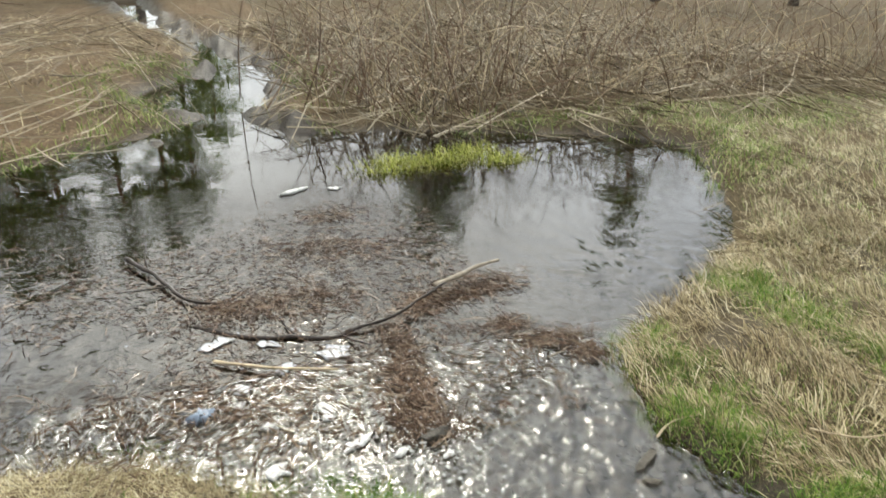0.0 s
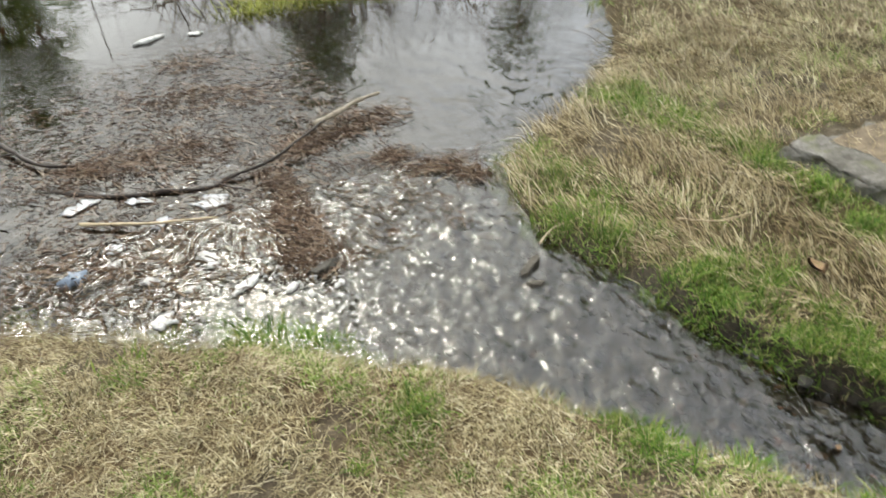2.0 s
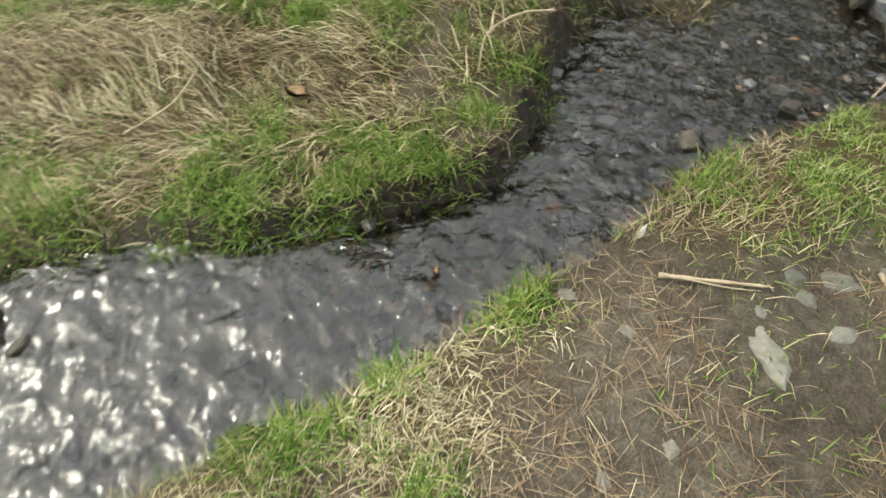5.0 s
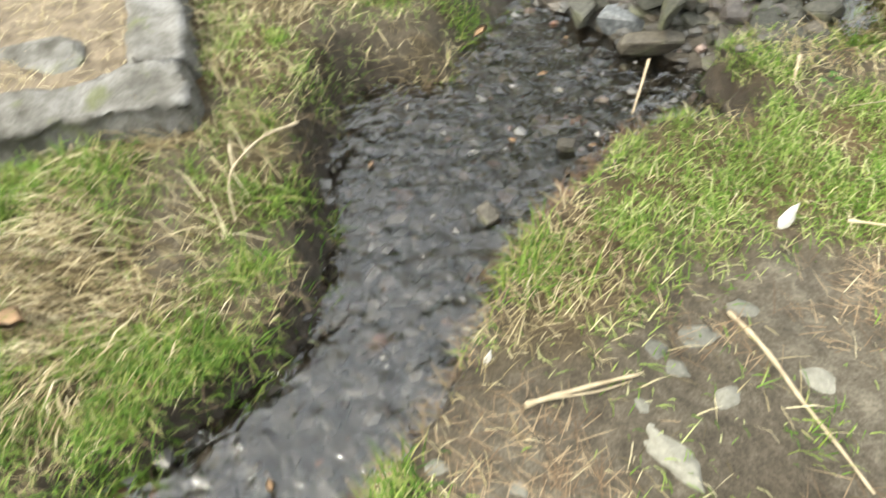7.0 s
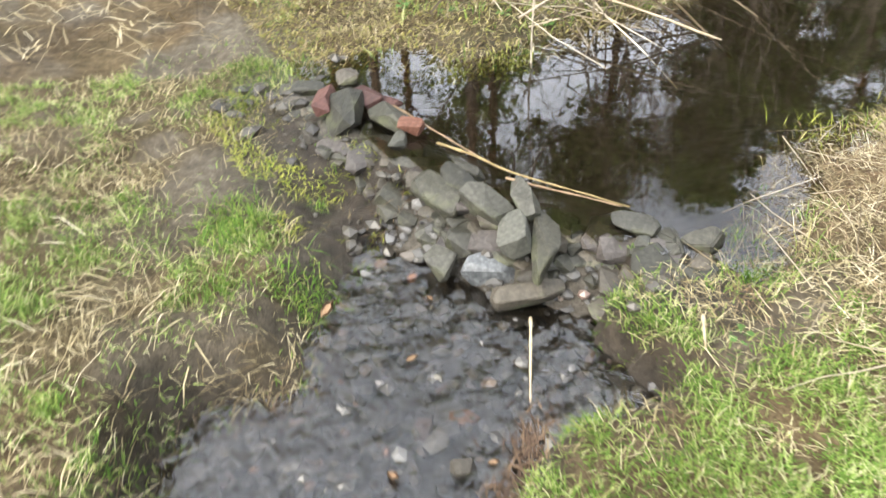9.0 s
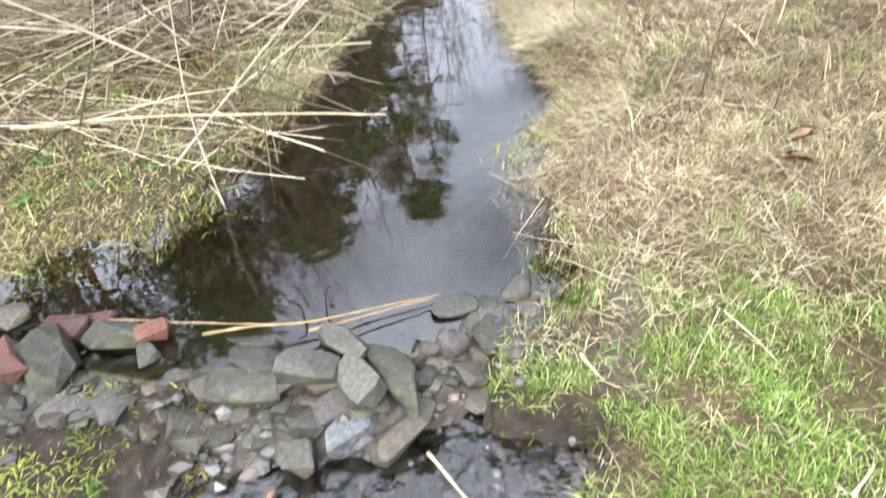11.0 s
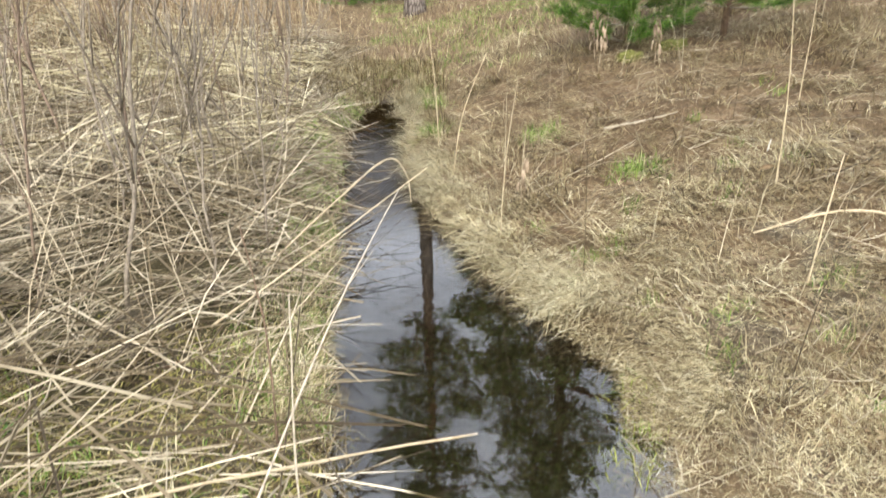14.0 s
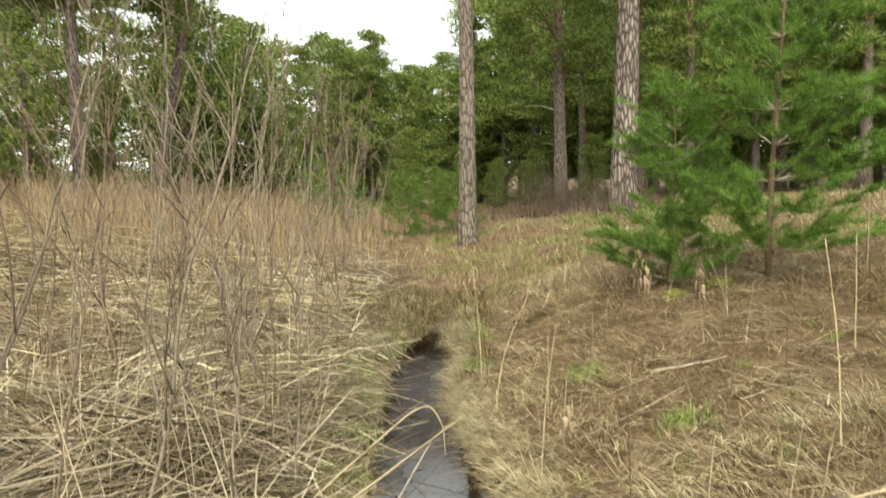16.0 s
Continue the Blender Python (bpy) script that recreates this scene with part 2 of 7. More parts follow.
def bark_material(name, low, high, change, plate=16.0, deep=(0.25, 0.16)):
    """Grey plated bark that turns orange higher up the trunk."""
    k = Mat(name, 0.9, 0.15)
    p = k.coords()
    mp = k.node("ShaderNodeMapping", Scale=(1.0, 1.0, 0.22))
    k.l.new(p, mp.inputs["Vector"])
    vor = k.node("ShaderNodeTexVoronoi", Scale=plate)
    vor.feature = "DISTANCE_TO_EDGE"
    k.l.new(mp.outputs["Vector"], vor.inputs["Vector"])
    plates = k.ramp(vor.outputs["Distance"], [(0.0, (deep[0], 0.92 * deep[0], 0.88 * deep[0])), (deep[1], (1.0, 1.0, 1.0))])
    grain = k.ramp(k.noise(22, 6, mp.outputs["Vector"]), [(0.3, (0.7, 0.7, 0.7)), (0.7, (1.2, 1.2, 1.2))])
    sep = k.n.new("ShaderNodeSeparateXYZ")
    k.l.new(p, sep.inputs["Vector"])
    r = k.n.new("ShaderNodeMapRange")
    r.inputs["From Min"].default_value, r.inputs["From Max"].default_value = change - 1.5, change + 2.5
    k.l.new(sep.outputs["Z"], r.inputs["Value"])
    c = k.mix(r.outputs["Result"], low, high)
    c = k.mix(1.0, k.mix(1.0, c, plates, "MULTIPLY"), grain, "MULTIPLY")
    k.color(c)
    k.bump(vor.outputs["Distance"], 0.9, 0.03)
    return k.m


def wood_material(name, dark, light, rough=0.75):
    k = Mat(name, rough, 0.25)
    p = k.coords()
    c = k.ramp(k.noise(35, 5, p), [(0.25, dark), (0.75, light)])
    o = k.n.new("ShaderNodeObjectInfo").outputs["Random"]
    k.color(k.mix(1.0, c, k.ramp(o, [(0.0, (0.75, 0.75, 0.75)), (1.0, (1.2, 1.2, 1.2))]), "MULTIPLY"))
    k.bump(k.noise(120, 3, p), 0.4, 0.004)
    return k.m


def plain_material(name, a, b, scale, rough, bump=0.3):
    k = Mat(name, rough, 0.35)
    p = k.coords()
    k.color(k.ramp(k.noise(scale, 5, p), [(0.3, a), (0.7, b)]))
    k.bump(k.noise(scale * 3, 4, p), bump, 0.006)
    return k.m


SOIL = ground_material()
WATER_FAST = water_material("running_water", (0.80, 0.76, 0.69), 20.0, 1.0, 1.66, 0.05, depth=0.013, detail=2.0)
WATER_POND = water_material("pond_water", (0.40, 0.35, 0.26), 17.0, 0.55, 1.55, 0.006, depth=0.012, ruffled=True)
WATER_STILL = water_material("still_water", (0.68, 0.62, 0.50), 9.0, 0.03, 1.70, 0.012, upstream=3.2)
STONE_GREY = stone_material("grey_stone", (0.022, 0.0215, 0.016), (0.056, 0.054, 0.041), (0.118, 0.113, 0.086), 0.5, 0.45)
STONE_TAN = stone_material("tan_stone", (0.036, 0.034, 0.027), (0.092, 0.089, 0.072), (0.165, 0.16, 0.132), 0.5, 0.3)
STONE_PALE = stone_material("pale_stone", (0.045, 0.045, 0.038), (0.10, 0.10, 0.085), (0.175, 0.175, 0.152), 0.6)
STONE_PINK = stone_material("pinkish_stone", (0.036, 0.031, 0.028), (0.082, 0.072, 0.066), (0.14, 0.125, 0.115), 0.5)
STONE_BROWN = stone_material("brown_stone", (0.035, 0.031, 0.024), (0.09, 0.078, 0.06), (0.15, 0.135, 0.105), 0.55, 0.5)
STONE_WET = stone_material("wet_stone", (0.06, 0.066, 0.07), (0.14, 0.148, 0.155), (0.3, 0.315, 0.33), 0.45, 0.0, 0.8)
BRICK_RED = stone_material("red_brick", (0.05, 0.024, 0.02), (0.11, 0.05, 0.042), (0.18, 0.095, 0.08), 0.6)
BRICK_ORANGE = stone_material("orange_brick", (0.07, 0.028, 0.019), (0.14, 0.06, 0.038), (0.22, 0.12, 0.085), 0.6)
def concrete_material():
    k = Mat("weathered_concrete", 0.95, 0.2)
    p = k.coords()
    big, mid, fine = k.noise(5, 5, p, 0.6), k.noise(18, 5, p, 0.6), k.noise(110, 4, p, 0.6)
    c = k.ramp(k.mix(0.4, big, mid), [(0.36, (0.085, 0.08, 0.066)), (0.48, (0.165, 0.156, 0.138)), (0.62, (0.29, 0.28, 0.262))])
    c = k.mix(0.8, c, k.ramp(fine, [(0.3, (0.72, 0.72, 0.72)), (0.65, (1.1, 1.1, 1.1))]), "MULTIPLY")
    c = k.mix(k.ramp(k.noise(8, 5, p), [(0.56, (0, 0, 0)), (0.68, (0.7, 0.7, 0.7))]), c, (0.13, 0.14, 0.06))
    k.color(c)
    k.bump(k.mix(0.5, mid, fine), 0.8, 0.02)
    return k.m


CONCRETE = concrete_material()
PEBBLE = stone_material("path_pebble", (0.15, 0.147, 0.122), (0.24, 0.233, 0.197), (0.35, 0.34, 0.29), 0.95)
BARK_GREY = bark_material("pine_bark", (0.235, 0.20, 0.175), (0.42, 0.22, 0.10), 7.0)
BARK_OLD = bark_material("old_pine_bark", (0.36, 0.31, 0.28), (0.46, 0.27, 0.14), 9.0, 12.0, (0.10, 0.30))
TWIG_RED = wood_material("red_brown_twig", (0.09, 0.056, 0.038), (0.27, 0.185, 0.125))
TWIG_GREY = wood_material("grey_twig", (0.22, 0.185, 0.14), (0.52, 0.45, 0.35))
TWIG_PALE = wood_material("pale_dead_twig", (0.34, 0.26, 0.16), (0.62, 0.52, 0.36))
BRANCH_DARK = wood_material("waterlogged_branch", (0.018, 0.014, 0.012), (0.07, 0.055, 0.045), 0.35)
LEAF_ORANGE = plain_material("orange_leaf", (0.36, 0.22, 0.12), (0.58, 0.40, 0.25), 40, 0.7)
LEAF_BROWN = plain_material("withered_leaf", (0.20, 0.14, 0.09), (0.40, 0.31, 0.22), 30, 0.8)
FOAM = plain_material("white_foam", (0.42, 0.41, 0.38), (0.78, 0.78, 0.76), 45, 0.6, 0.6)
FILM = plain_material("pale_plastic_film", (0.42, 0.44, 0.46), (0.55, 0.57, 0.59), 8, 0.2, 0.15)
BLUE_FILM = plain_material("bluish_film", (0.16, 0.21, 0.28), (0.36, 0.42, 0.5), 14, 0.3)
SHELL = plain_material("white_scrap", (0.72, 0.70, 0.64), (0.86, 0.84, 0.8), 30, 0.7)
MOSS = plain_material("bright_moss", (0.07, 0.075, 0.02), (0.19, 0.185, 0.05), 60, 0.95, 0.9)


# ---- shape helpers ----
rng = np.random.default_rng(7)


def tri_mesh(name, verts, tris, material, smooth=False):
    verts, tris = np.asarray(verts, np.float32), np.asarray(tris, np.int32)
    me = bpy.data.meshes.new(name)
    me.vertices.add(len(verts))
    me.vertices.foreach_set("co", verts.ravel())
    me.loops.add(tris.size)
    me.loops.foreach_set("vertex_index", tris.ravel())
    me.polygons.add(len(tris))
    me.polygons.foreach_set("loop_start", np.arange(0, tris.size, 3, dtype=np.int32))
    me.polygons.foreach_set("use_smooth", np.full(len(tris), smooth))
    me.update(calc_edges=True)
    me.materials.append(material)
    return me


def part(name, data, parent, label=""):
    ob = new(name, data)
    ob.parent = parent
    return tagged(ob, label)


def value_noise(x, y, seed):
    """Smooth noise in 0..1 on a unit lattice."""
    xi, yi = np.floor(x).astype(np.int64), np.floor(y).astype(np.int64)
    fx, fy = x - xi, y - yi
    fx, fy = fx * fx * (3 - 2 * fx), fy * fy * (3 - 2 * fy)

    def corner(a, b):
        n = (a * 374761393 + b * 668265263 + seed * 1442695041) & 0x7FFFFFFF
        n = ((n ^ (n >> 13)) * 1274126177) & 0x7FFFFFFF
        return ((n ^ (n >> 16)) & 0xFFFF) / 65535.0

    return ((corner(xi, yi) * (1 - fx) + corner(xi + 1, yi) * fx) * (1 - fy)
            + (corner(xi, yi + 1) * (1 - fx) + corner(xi + 1, yi + 1) * fx) * fy)


def fbm(x, y, scale, seed, octaves=3):
    out, amp, total = 0, 1.0, 0
    for o in range(octaves):
        out = out + amp * value_noise(x * scale * 2**o + 17.3 * o, y * scale * 2**o - 9.1 * o, seed + o)
        total, amp = total + amp, amp * 0.5
    return out / total


def smooth(a, b, v):
    t = np.clip((v - a) / (b - a), 0, 1)
    return t * t * (3 - 2 * t)


def rounded_line(points, steps=4):
    """A Catmull-Rom line through the points."""
    p = np.array([points[0], *points, points[-1]], float)
    out = []
    for i in range(1, len(p) - 2):
        for s in range(steps):
            t = s / steps
            out.append(0.5 * (2 * p[i] + (p[i + 1] - p[i - 1]) * t + (2 * p[i - 1] - 5 * p[i] + 4 * p[i + 1] - p[i + 2]) * t**2
                              + (3 * p[i] - p[i - 1] - 3 * p[i + 1] + p[i + 2]) * t**3))
    return np.array([*out, p[-1]])


def outline_distance(poly, x, y):
    """Metres from a closed outline, negative inside."""
    a, b = poly, np.roll(poly, -1, 0)
    best, inside = np.full(x.shape, 1e9), np.zeros(x.shape, bool)
    for (ax, ay), (bx, by) in zip(a, b):
        ex, ey = bx - ax, by - ay
        t = np.clip(((x - ax) * ex + (y - ay) * ey) / (ex * ex + ey * ey + 1e-12), 0, 1)
        best = np.minimum(best, (x - ax - t * ex) ** 2 + (y - ay - t * ey) ** 2)
        if ay != by:
            inside ^= ((ay > y) != (by > y)) & (x < ex * (y - ay) / (by - ay) + ax)
    return np.where(inside, -np.sqrt(best), np.sqrt(best))


def blades(base, heading, length, lean, width, curl=0.5):
    """Grass blades: two bent pieces each. lean: 0 upright, 1 flat."""
    n = len(base)
    length, lean, width = (np.broadcast_to(v, n) for v in (length, lean, width))
    out = np.stack([np.cos(heading), np.sin(heading), np.zeros(n)], 1)
    side = np.stack([-np.sin(heading), np.cos(heading), np.zeros(n)], 1) * (width / 2)[:, None]
    a1 = lean * np.pi / 2
    a2 = np.minimum(a1 + curl * (0.3 + rng.random(n)), np.maximum(a1, 1.75))
    up = np.array([0, 0, 1.0])
    d1 = out * np.sin(a1)[:, None] + up * np.cos(a1)[:, None]
    d2 = out * np.sin(a2)[:, None] + up * np.cos(a2)[:, None]
    mid = base + d1 * (length * 0.55)[:, None]
    tip = mid + d2 * (length * 0.45)[:, None]
    v = np.stack([base - side, base + side, mid - side * 0.8, mid + side * 0.8, tip], 1).reshape(-1, 3)
    f = (np.array([[0, 1, 3], [0, 3, 2], [2, 3, 4]])[None] + 5 * np.arange(n)[:, None, None]).reshape(-1, 3)
    return v, f


def tubes(paths, radii, sides=3):
    """Round stalks along paths (n, k, 3) with radii (n, k)."""
    paths, radii = np.asarray(paths, float), np.asarray(radii, float)
    n, k, _ = paths.shape
    tan = np.gradient(paths, axis=1)
    tan /= np.linalg.norm(tan, axis=2, keepdims=True) + 1e-9
    ref = np.where(np.abs(tan[..., 2:3]) > 0.8, np.array([1.0, 0, 0]), np.array([0, 0, 1.0]))
    u = np.cross(tan, ref)
    u /= np.linalg.norm(u, axis=2, keepdims=True) + 1e-9
    w = np.cross(tan, u)
    ang = np.arange(sides) * 2 * np.pi / sides
    ring = (u[:, :, None] * np.cos(ang)[:, None] + w[:, :, None] * np.sin(ang)[:, None]) * radii[:, :, None, None]
    v = (paths[:, :, None] + ring).reshape(-1, 3)
    f = []
    for i in range(k - 1):
        for s in range(sides):
            a, b = i * sides + s, i * sides + (s + 1) % sides
            f += [[a, b, b + sides], [a, b + sides, a + sides]]
    for s in range(1, sides - 1):
        f += [[0, s + 1, s], [(k - 1) * sides, (k - 1) * sides + s, (k - 1) * sides + s + 1]]
    f = (np.array(f)[None] + k * sides * np.arange(n)[:, None, None]).reshape(-1, 3)
    return v, f


def joined(pieces):
    v, f, off = [], [], 0
    for a, b in pieces:
        v.append(a), f.append(np.asarray(b) + off)
        off += len(a)
    return np.concatenate(v), np.concatenate(f)


def stuff(name, pieces, material, label, category):
    v, f = joined(pieces) if isinstance(pieces, list) else pieces
    return tagged(new(name, tri_mesh(name, v, f, material)), label, category, kind="stuff")


# ---- the ground ----
BANK_NORTH = [(-1.62, 0.60), (-1.52, 0.46), (-1.42, 0.32), (-1.30, 0.16), (-1.16, 0.04), (-1.17, -0.10), (-1.19, -0.24), (-1.04, -0.36), (-0.72, -0.45),
              (-0.46, -0.53), (-0.31, -0.70), (-0.20, -0.95), (-0.10, -1.30), (0.0, -1.66), (0.06, -1.9), (0.03, -2.2), (-0.06, -2.4), (-0.3, -2.6),
              (-0.66, -2.84), (-1.12, -3.05), (-1.53, -3.45), (-2.0, -4.06), (-2.55, -5.1), (-2.2, -5.55), (-1.2, -5.85), (-0.15, -6.15), (0.5, -6.3),
              (1.1, -7.1), (0.62, -8.7), (1.0, -11.7), (2.1, -14.9), (3.1, -22.0)]
BANK_SOUTH = [(4.4, -21.7), (3.25, -17.0), (1.8, -12.4), (1.62, -9.7), (2.2, -8.3), (1.68, -7.0), (1.9, -6.5), (2.65, -5.8), (3.4, -5.1), (4.4, -4.2),
              (4.0, -3.1), (2.9, -2.7), (2.05, -2.4), (1.74, -2.34), (1.44, -2.1), (1.1, -1.9), (0.87, -1.68), (0.65, -1.48), (0.36, -1.1), (0.12, -0.72),
              (-0.02, -0.52), (-0.16, -0.36), (-0.28, -0.22), (-0.42, -0.1), (-0.5, 0.0), (-0.58, 0.15), (-0.72, 0.43), (-0.66, 0.7), (-0.9, 0.74), (-0.9, 0.92)]
POOL_WEST = [(-2.3, 0.64), (-2.28, 0.88), (-2.05, 0.98), (-1.96, 1.2), (-1.95, 1.5), (-1.88, 1.75), (-1.94, 2.15), (-2.0, 2.6), (-2.0, 3.2), (-2.05, 4.1),
             (-2.08, 5.1), (-2.14, 6.1), (-1.95, 7.1), (-1.76, 7.8)]
POOL_EAST = [(-1.66, 7.8), (-1.58, 7.2), (-1.56, 6.4), (-1.62, 5.4), (-1.56, 4.6), (-1.44, 3.8), (-1.27, 3.15), (-1.06, 2.68), (-0.9, 2.25), (-0.96, 1.98),
             (-1.05, 1.62), (-0.95, 1.42), (-0.88, 1.2)]
DAM_LINE = [(-0.86, 1.0), (-1.06, 0.86), (-1.3, 0.7), (-1.6, 0.62), (-2.0, 0.56), (-2.4, 0.55)]
LOWER = np.concatenate([rounded_line(BANK_NORTH), rounded_line(BANK_SOUTH)])
POOL = np.concatenate([rounded_line(POOL_WEST), rounded_line(POOL_EAST), np.array(DAM_LINE)])
POOL_LEVEL = 0.165


def line_distance(line, x, y):
    """Metres from an open line."""
    best = np.full(np.shape(x), 1e9)
    for (ax, ay), (bx, by) in zip(line, line[1:]):
        ex, ey = bx - ax, by - ay
        t = np.clip(((x - ax) * ex + (y - ay) * ey) / (ex * ex + ey * ey), 0, 1)
        best = np.minimum(best, (x - ax - t * ex) ** 2 + (y - ay - t * ey) ** 2)
    return np.sqrt(best)


def wobble(x, y):
    return 0.05 * (fbm(x, y, 7.0, 3) - 0.5) + 0.03 * (fbm(x, y, 23.0, 5, 2) - 0.5)


def land(x, y):
    """The land with no water cut into it."""
    up, right = 0.8 * smooth(0.2, 1.7, y), np.maximum(0, x + 1.1)
    z = 0.05 + 0.07 * smooth(-2.2, 0.0, y) + 0.09 * smooth(-0.55, -0.95, x) * smooth(-2.2, -1.5, y) * smooth(0.0, -0.5, y) + 0.13 * up + 0.06 * smooth(-0.9, 0.3, x) * smooth(-1.2, 0.6, y)
    z = z + 0.27 * smooth(1.2, 3.2, y) * 5.5 * (1 - np.exp(-right / 5.5)) * (1 - 0.45 * smooth(9, 22, y))
    z = z + 0.025 * np.clip(y - 3, 0, 14) + 0.10 * smooth(-2.3, -3.6, x) * smooth(0.8, 3, y)
    z = z + 0.12 * smooth(-6.5, -9.0, y) + 0.10 * smooth(-1.4, -3.2, x) * smooth(-1.0, -4.0, y)
    z = z - 0.11 * np.exp(-(((x + 1.85) / 0.42) ** 2 + ((y - 0.44) / 0.17) ** 2))
    z = z + 0.8 * smooth(-3.6, -9.0, x) * smooth(5.0, 10.0, y)
    far = np.hypot(x, y)
    z = z + 0.5 * smooth(15, 60, far) * (fbm(x, y, 0.06, 11) - 0.3) + 5.0 * smooth(48, 130, far)
    return z + 0.05 * (fbm(x, y, 1.3, 21) - 0.5) + 0.06 * (fbm(x, y, 8.0, 31) - 0.5)


def ground(x, y, parts=False):
    x, y = np.asarray(x, float), np.asarray(y, float)
    wob = wobble(x, y)
    d_low, d_pool = outline_distance(LOWER, x, y) + wob, outline_distance(POOL, x, y) + wob * 0.8
    z = land(x, y)
    steep = 0.05 + 0.10 * smooth(-1.3, -1.6, y) + 0.25 * smooth(-1.7, -3.0, y) + 0.10 * smooth(-0.4, 0.3, x + 0.35 * y)
    steep = steep + 0.16 * smooth(-0.95, -1.2, x) * smooth(-0.55, -0.2, y) * smooth(0.6, 0.3, y)
    # the dam holds the pool back
    low = smooth(0.0, 1.0, d_low / steep)
    bed = -0.03 - 0.055 * smooth(0, 0.3, -d_low) - 0.12 * smooth(-2.2, -3.4, y) * smooth(0, 0.5, -d_low)
    bed = bed + 0.03 * (fbm(x, y, 16.0, 41) - 0.5) + 0.62 * smooth(-5.9, -6.6, y) * np.maximum(0, fbm(x, y, 2.6, 43) - 0.40)
    z = np.where(d_low < 0, bed, bed + (z - bed) * low)
    pool = smooth(0.0, 1.0, d_pool / (0.12 + 0.34 * smooth(-1.3, -1.0, x) * smooth(2.7, 2.0, y) + 0.33 * smooth(-1.75, -2.0, x) * smooth(4.5, 2.5, y) + 0.12 * smooth(3.5, 6.0, y)))
    deep = POOL_LEVEL - 0.02 - 0.12 * smooth(0, 0.35, -d_pool)
    z = np.where(d_pool < 0, np.maximum(deep, z * 0 + deep), np.where(d_low < 0.02, z, deep + (z - deep) * pool))
    core = 0.10 * smooth(0.17, 0.04, line_distance(DAM_LINE, x, y) + wob)
    z = np.where(core > 0.004, np.maximum(z, core), z)
    if parts:
        return z, d_low, d_pool
    return z


def spaced(lo, hi, fine, end, grow=1.07):
    """Even steps from lo to hi, then longer and longer ones out to end on both sides."""
    mid = list(np.arange(lo, hi, fine))
    step, left, right = fine, [lo], [mid[-1]]
    while right[-1] < end:
        step *= grow
        left.append(left[-1] - step), right.append(right[-1] + step)
    return np.array(left[:0:-1] + mid + right[1:])


def build_ground():
    xs, ys = spaced(-2.8, 2.0, 0.029, 420, 1.09), spaced(-3.0, 3.0, 0.029, 420, 1.08)
    x, y = np.meshgrid(xs, ys)
    z, d_low, d_pool = ground(x, y, True)
    v = np.stack([x, y, z], -1).reshape(-1, 3)
    ny, nx = x.shape
    i = np.arange((ny - 1) * nx).reshape(ny - 1, nx)[:, :-1].ravel()
    f = np.concatenate([np.stack([i, i + 1, i + nx + 1], 1), np.stack([i, i + nx + 1, i + nx], 1)])
    me = tri_mesh("ground", v, f, SOIL, True)
    soil, litter = bare(x, y), straw_cover(x, y)
    # wet rims; widened at the west notch to paint the undercut's shade
    wet = np.maximum(smooth(0.14 + 0.25 * smooth(-3.5, -5.0, y) + 0.10 * smooth(-0.9, -1.15, x) * smooth(-0.6, -0.3, y), -0.01, d_low), smooth(0.12 + 0.28 * smooth(-1.9, -2.1, x) * smooth(1.9, 1.3, y), -0.01, d_pool))
    wet = np.maximum(wet, 0.9 * np.exp(-(((x + 1.8) / 0.6) ** 2 + ((y - 0.40) / 0.24) ** 2) ** 2))
    wet = np.maximum(wet, smooth(0.34, 0.16, line_distance(DAM_LINE, x, y)))
    bed = smooth(0.02, -0.06, d_low) * smooth(-3.0, -2.4, y) * (0.55 + 0.45 * fbm(x, y, 6.0, 95))
    bed = np.maximum(bed, 0.5 * smooth(0.0, -0.10, d_pool))
    for name, values in (("soil", soil), ("litter", litter), ("wet", wet), ("bed", bed)):
        layer = me.attributes.new(name, "FLOAT", "POINT")
        layer.data.foreach_set("value", np.clip(values, 0, 1).astype(np.float32).ravel())
    tagged(new("ground", me), "uneven meadow soil cut by a small stream", "ground", kind="structure")


def bare(x, y):
    """Trodden soil: the path, and patches on the banks."""
    path = smooth(0.78, 0.52, np.hypot((x - 0.42), (y - 0.12) * 0.95) + 0.35 * (fbm(x, y, 4.0, 51) - 0.5))
    mud = smooth(0.47, 0.60, fbm(x, y, 3.1, 61)) * smooth(-1.0, -1.4, x) * smooth(-0.5, 0.1, y) * smooth(1.3, 0.7, y)
    mud = np.maximum(mud, np.exp(-(((x + 1.85) / 0.5) ** 2 + ((y - 0.42) / 0.22) ** 2) ** 2))
    spots = 0.7 * smooth(0.60, 0.70, fbm(x, y, 3.6, 71))
    return np.maximum.reduce([path, mud, spots * (np.abs(y) < 3)])


def straw_cover(x, y):
    up = smooth(0.9, 1.9, y + 0.55 * (x + 0.5)) * smooth(-0.2, 0.9, y)
    near = 0.75 * smooth(-0.5, -1.2, y) * smooth(-0.2, 0.5, x)
    west = smooth(-1.75, -2.1, x) * smooth(0.9, 1.4, y) * smooth(7.0, 4.0, y)
    return np.clip(np.maximum.reduce([up, near, 0.5 * smooth(-3.0, -4.5, y), 0.4 + 0 * x]) * (1 - 0.85 * west) + 0.6 * (fbm(x, y, 2.5, 81) - 0.5), 0, 1)


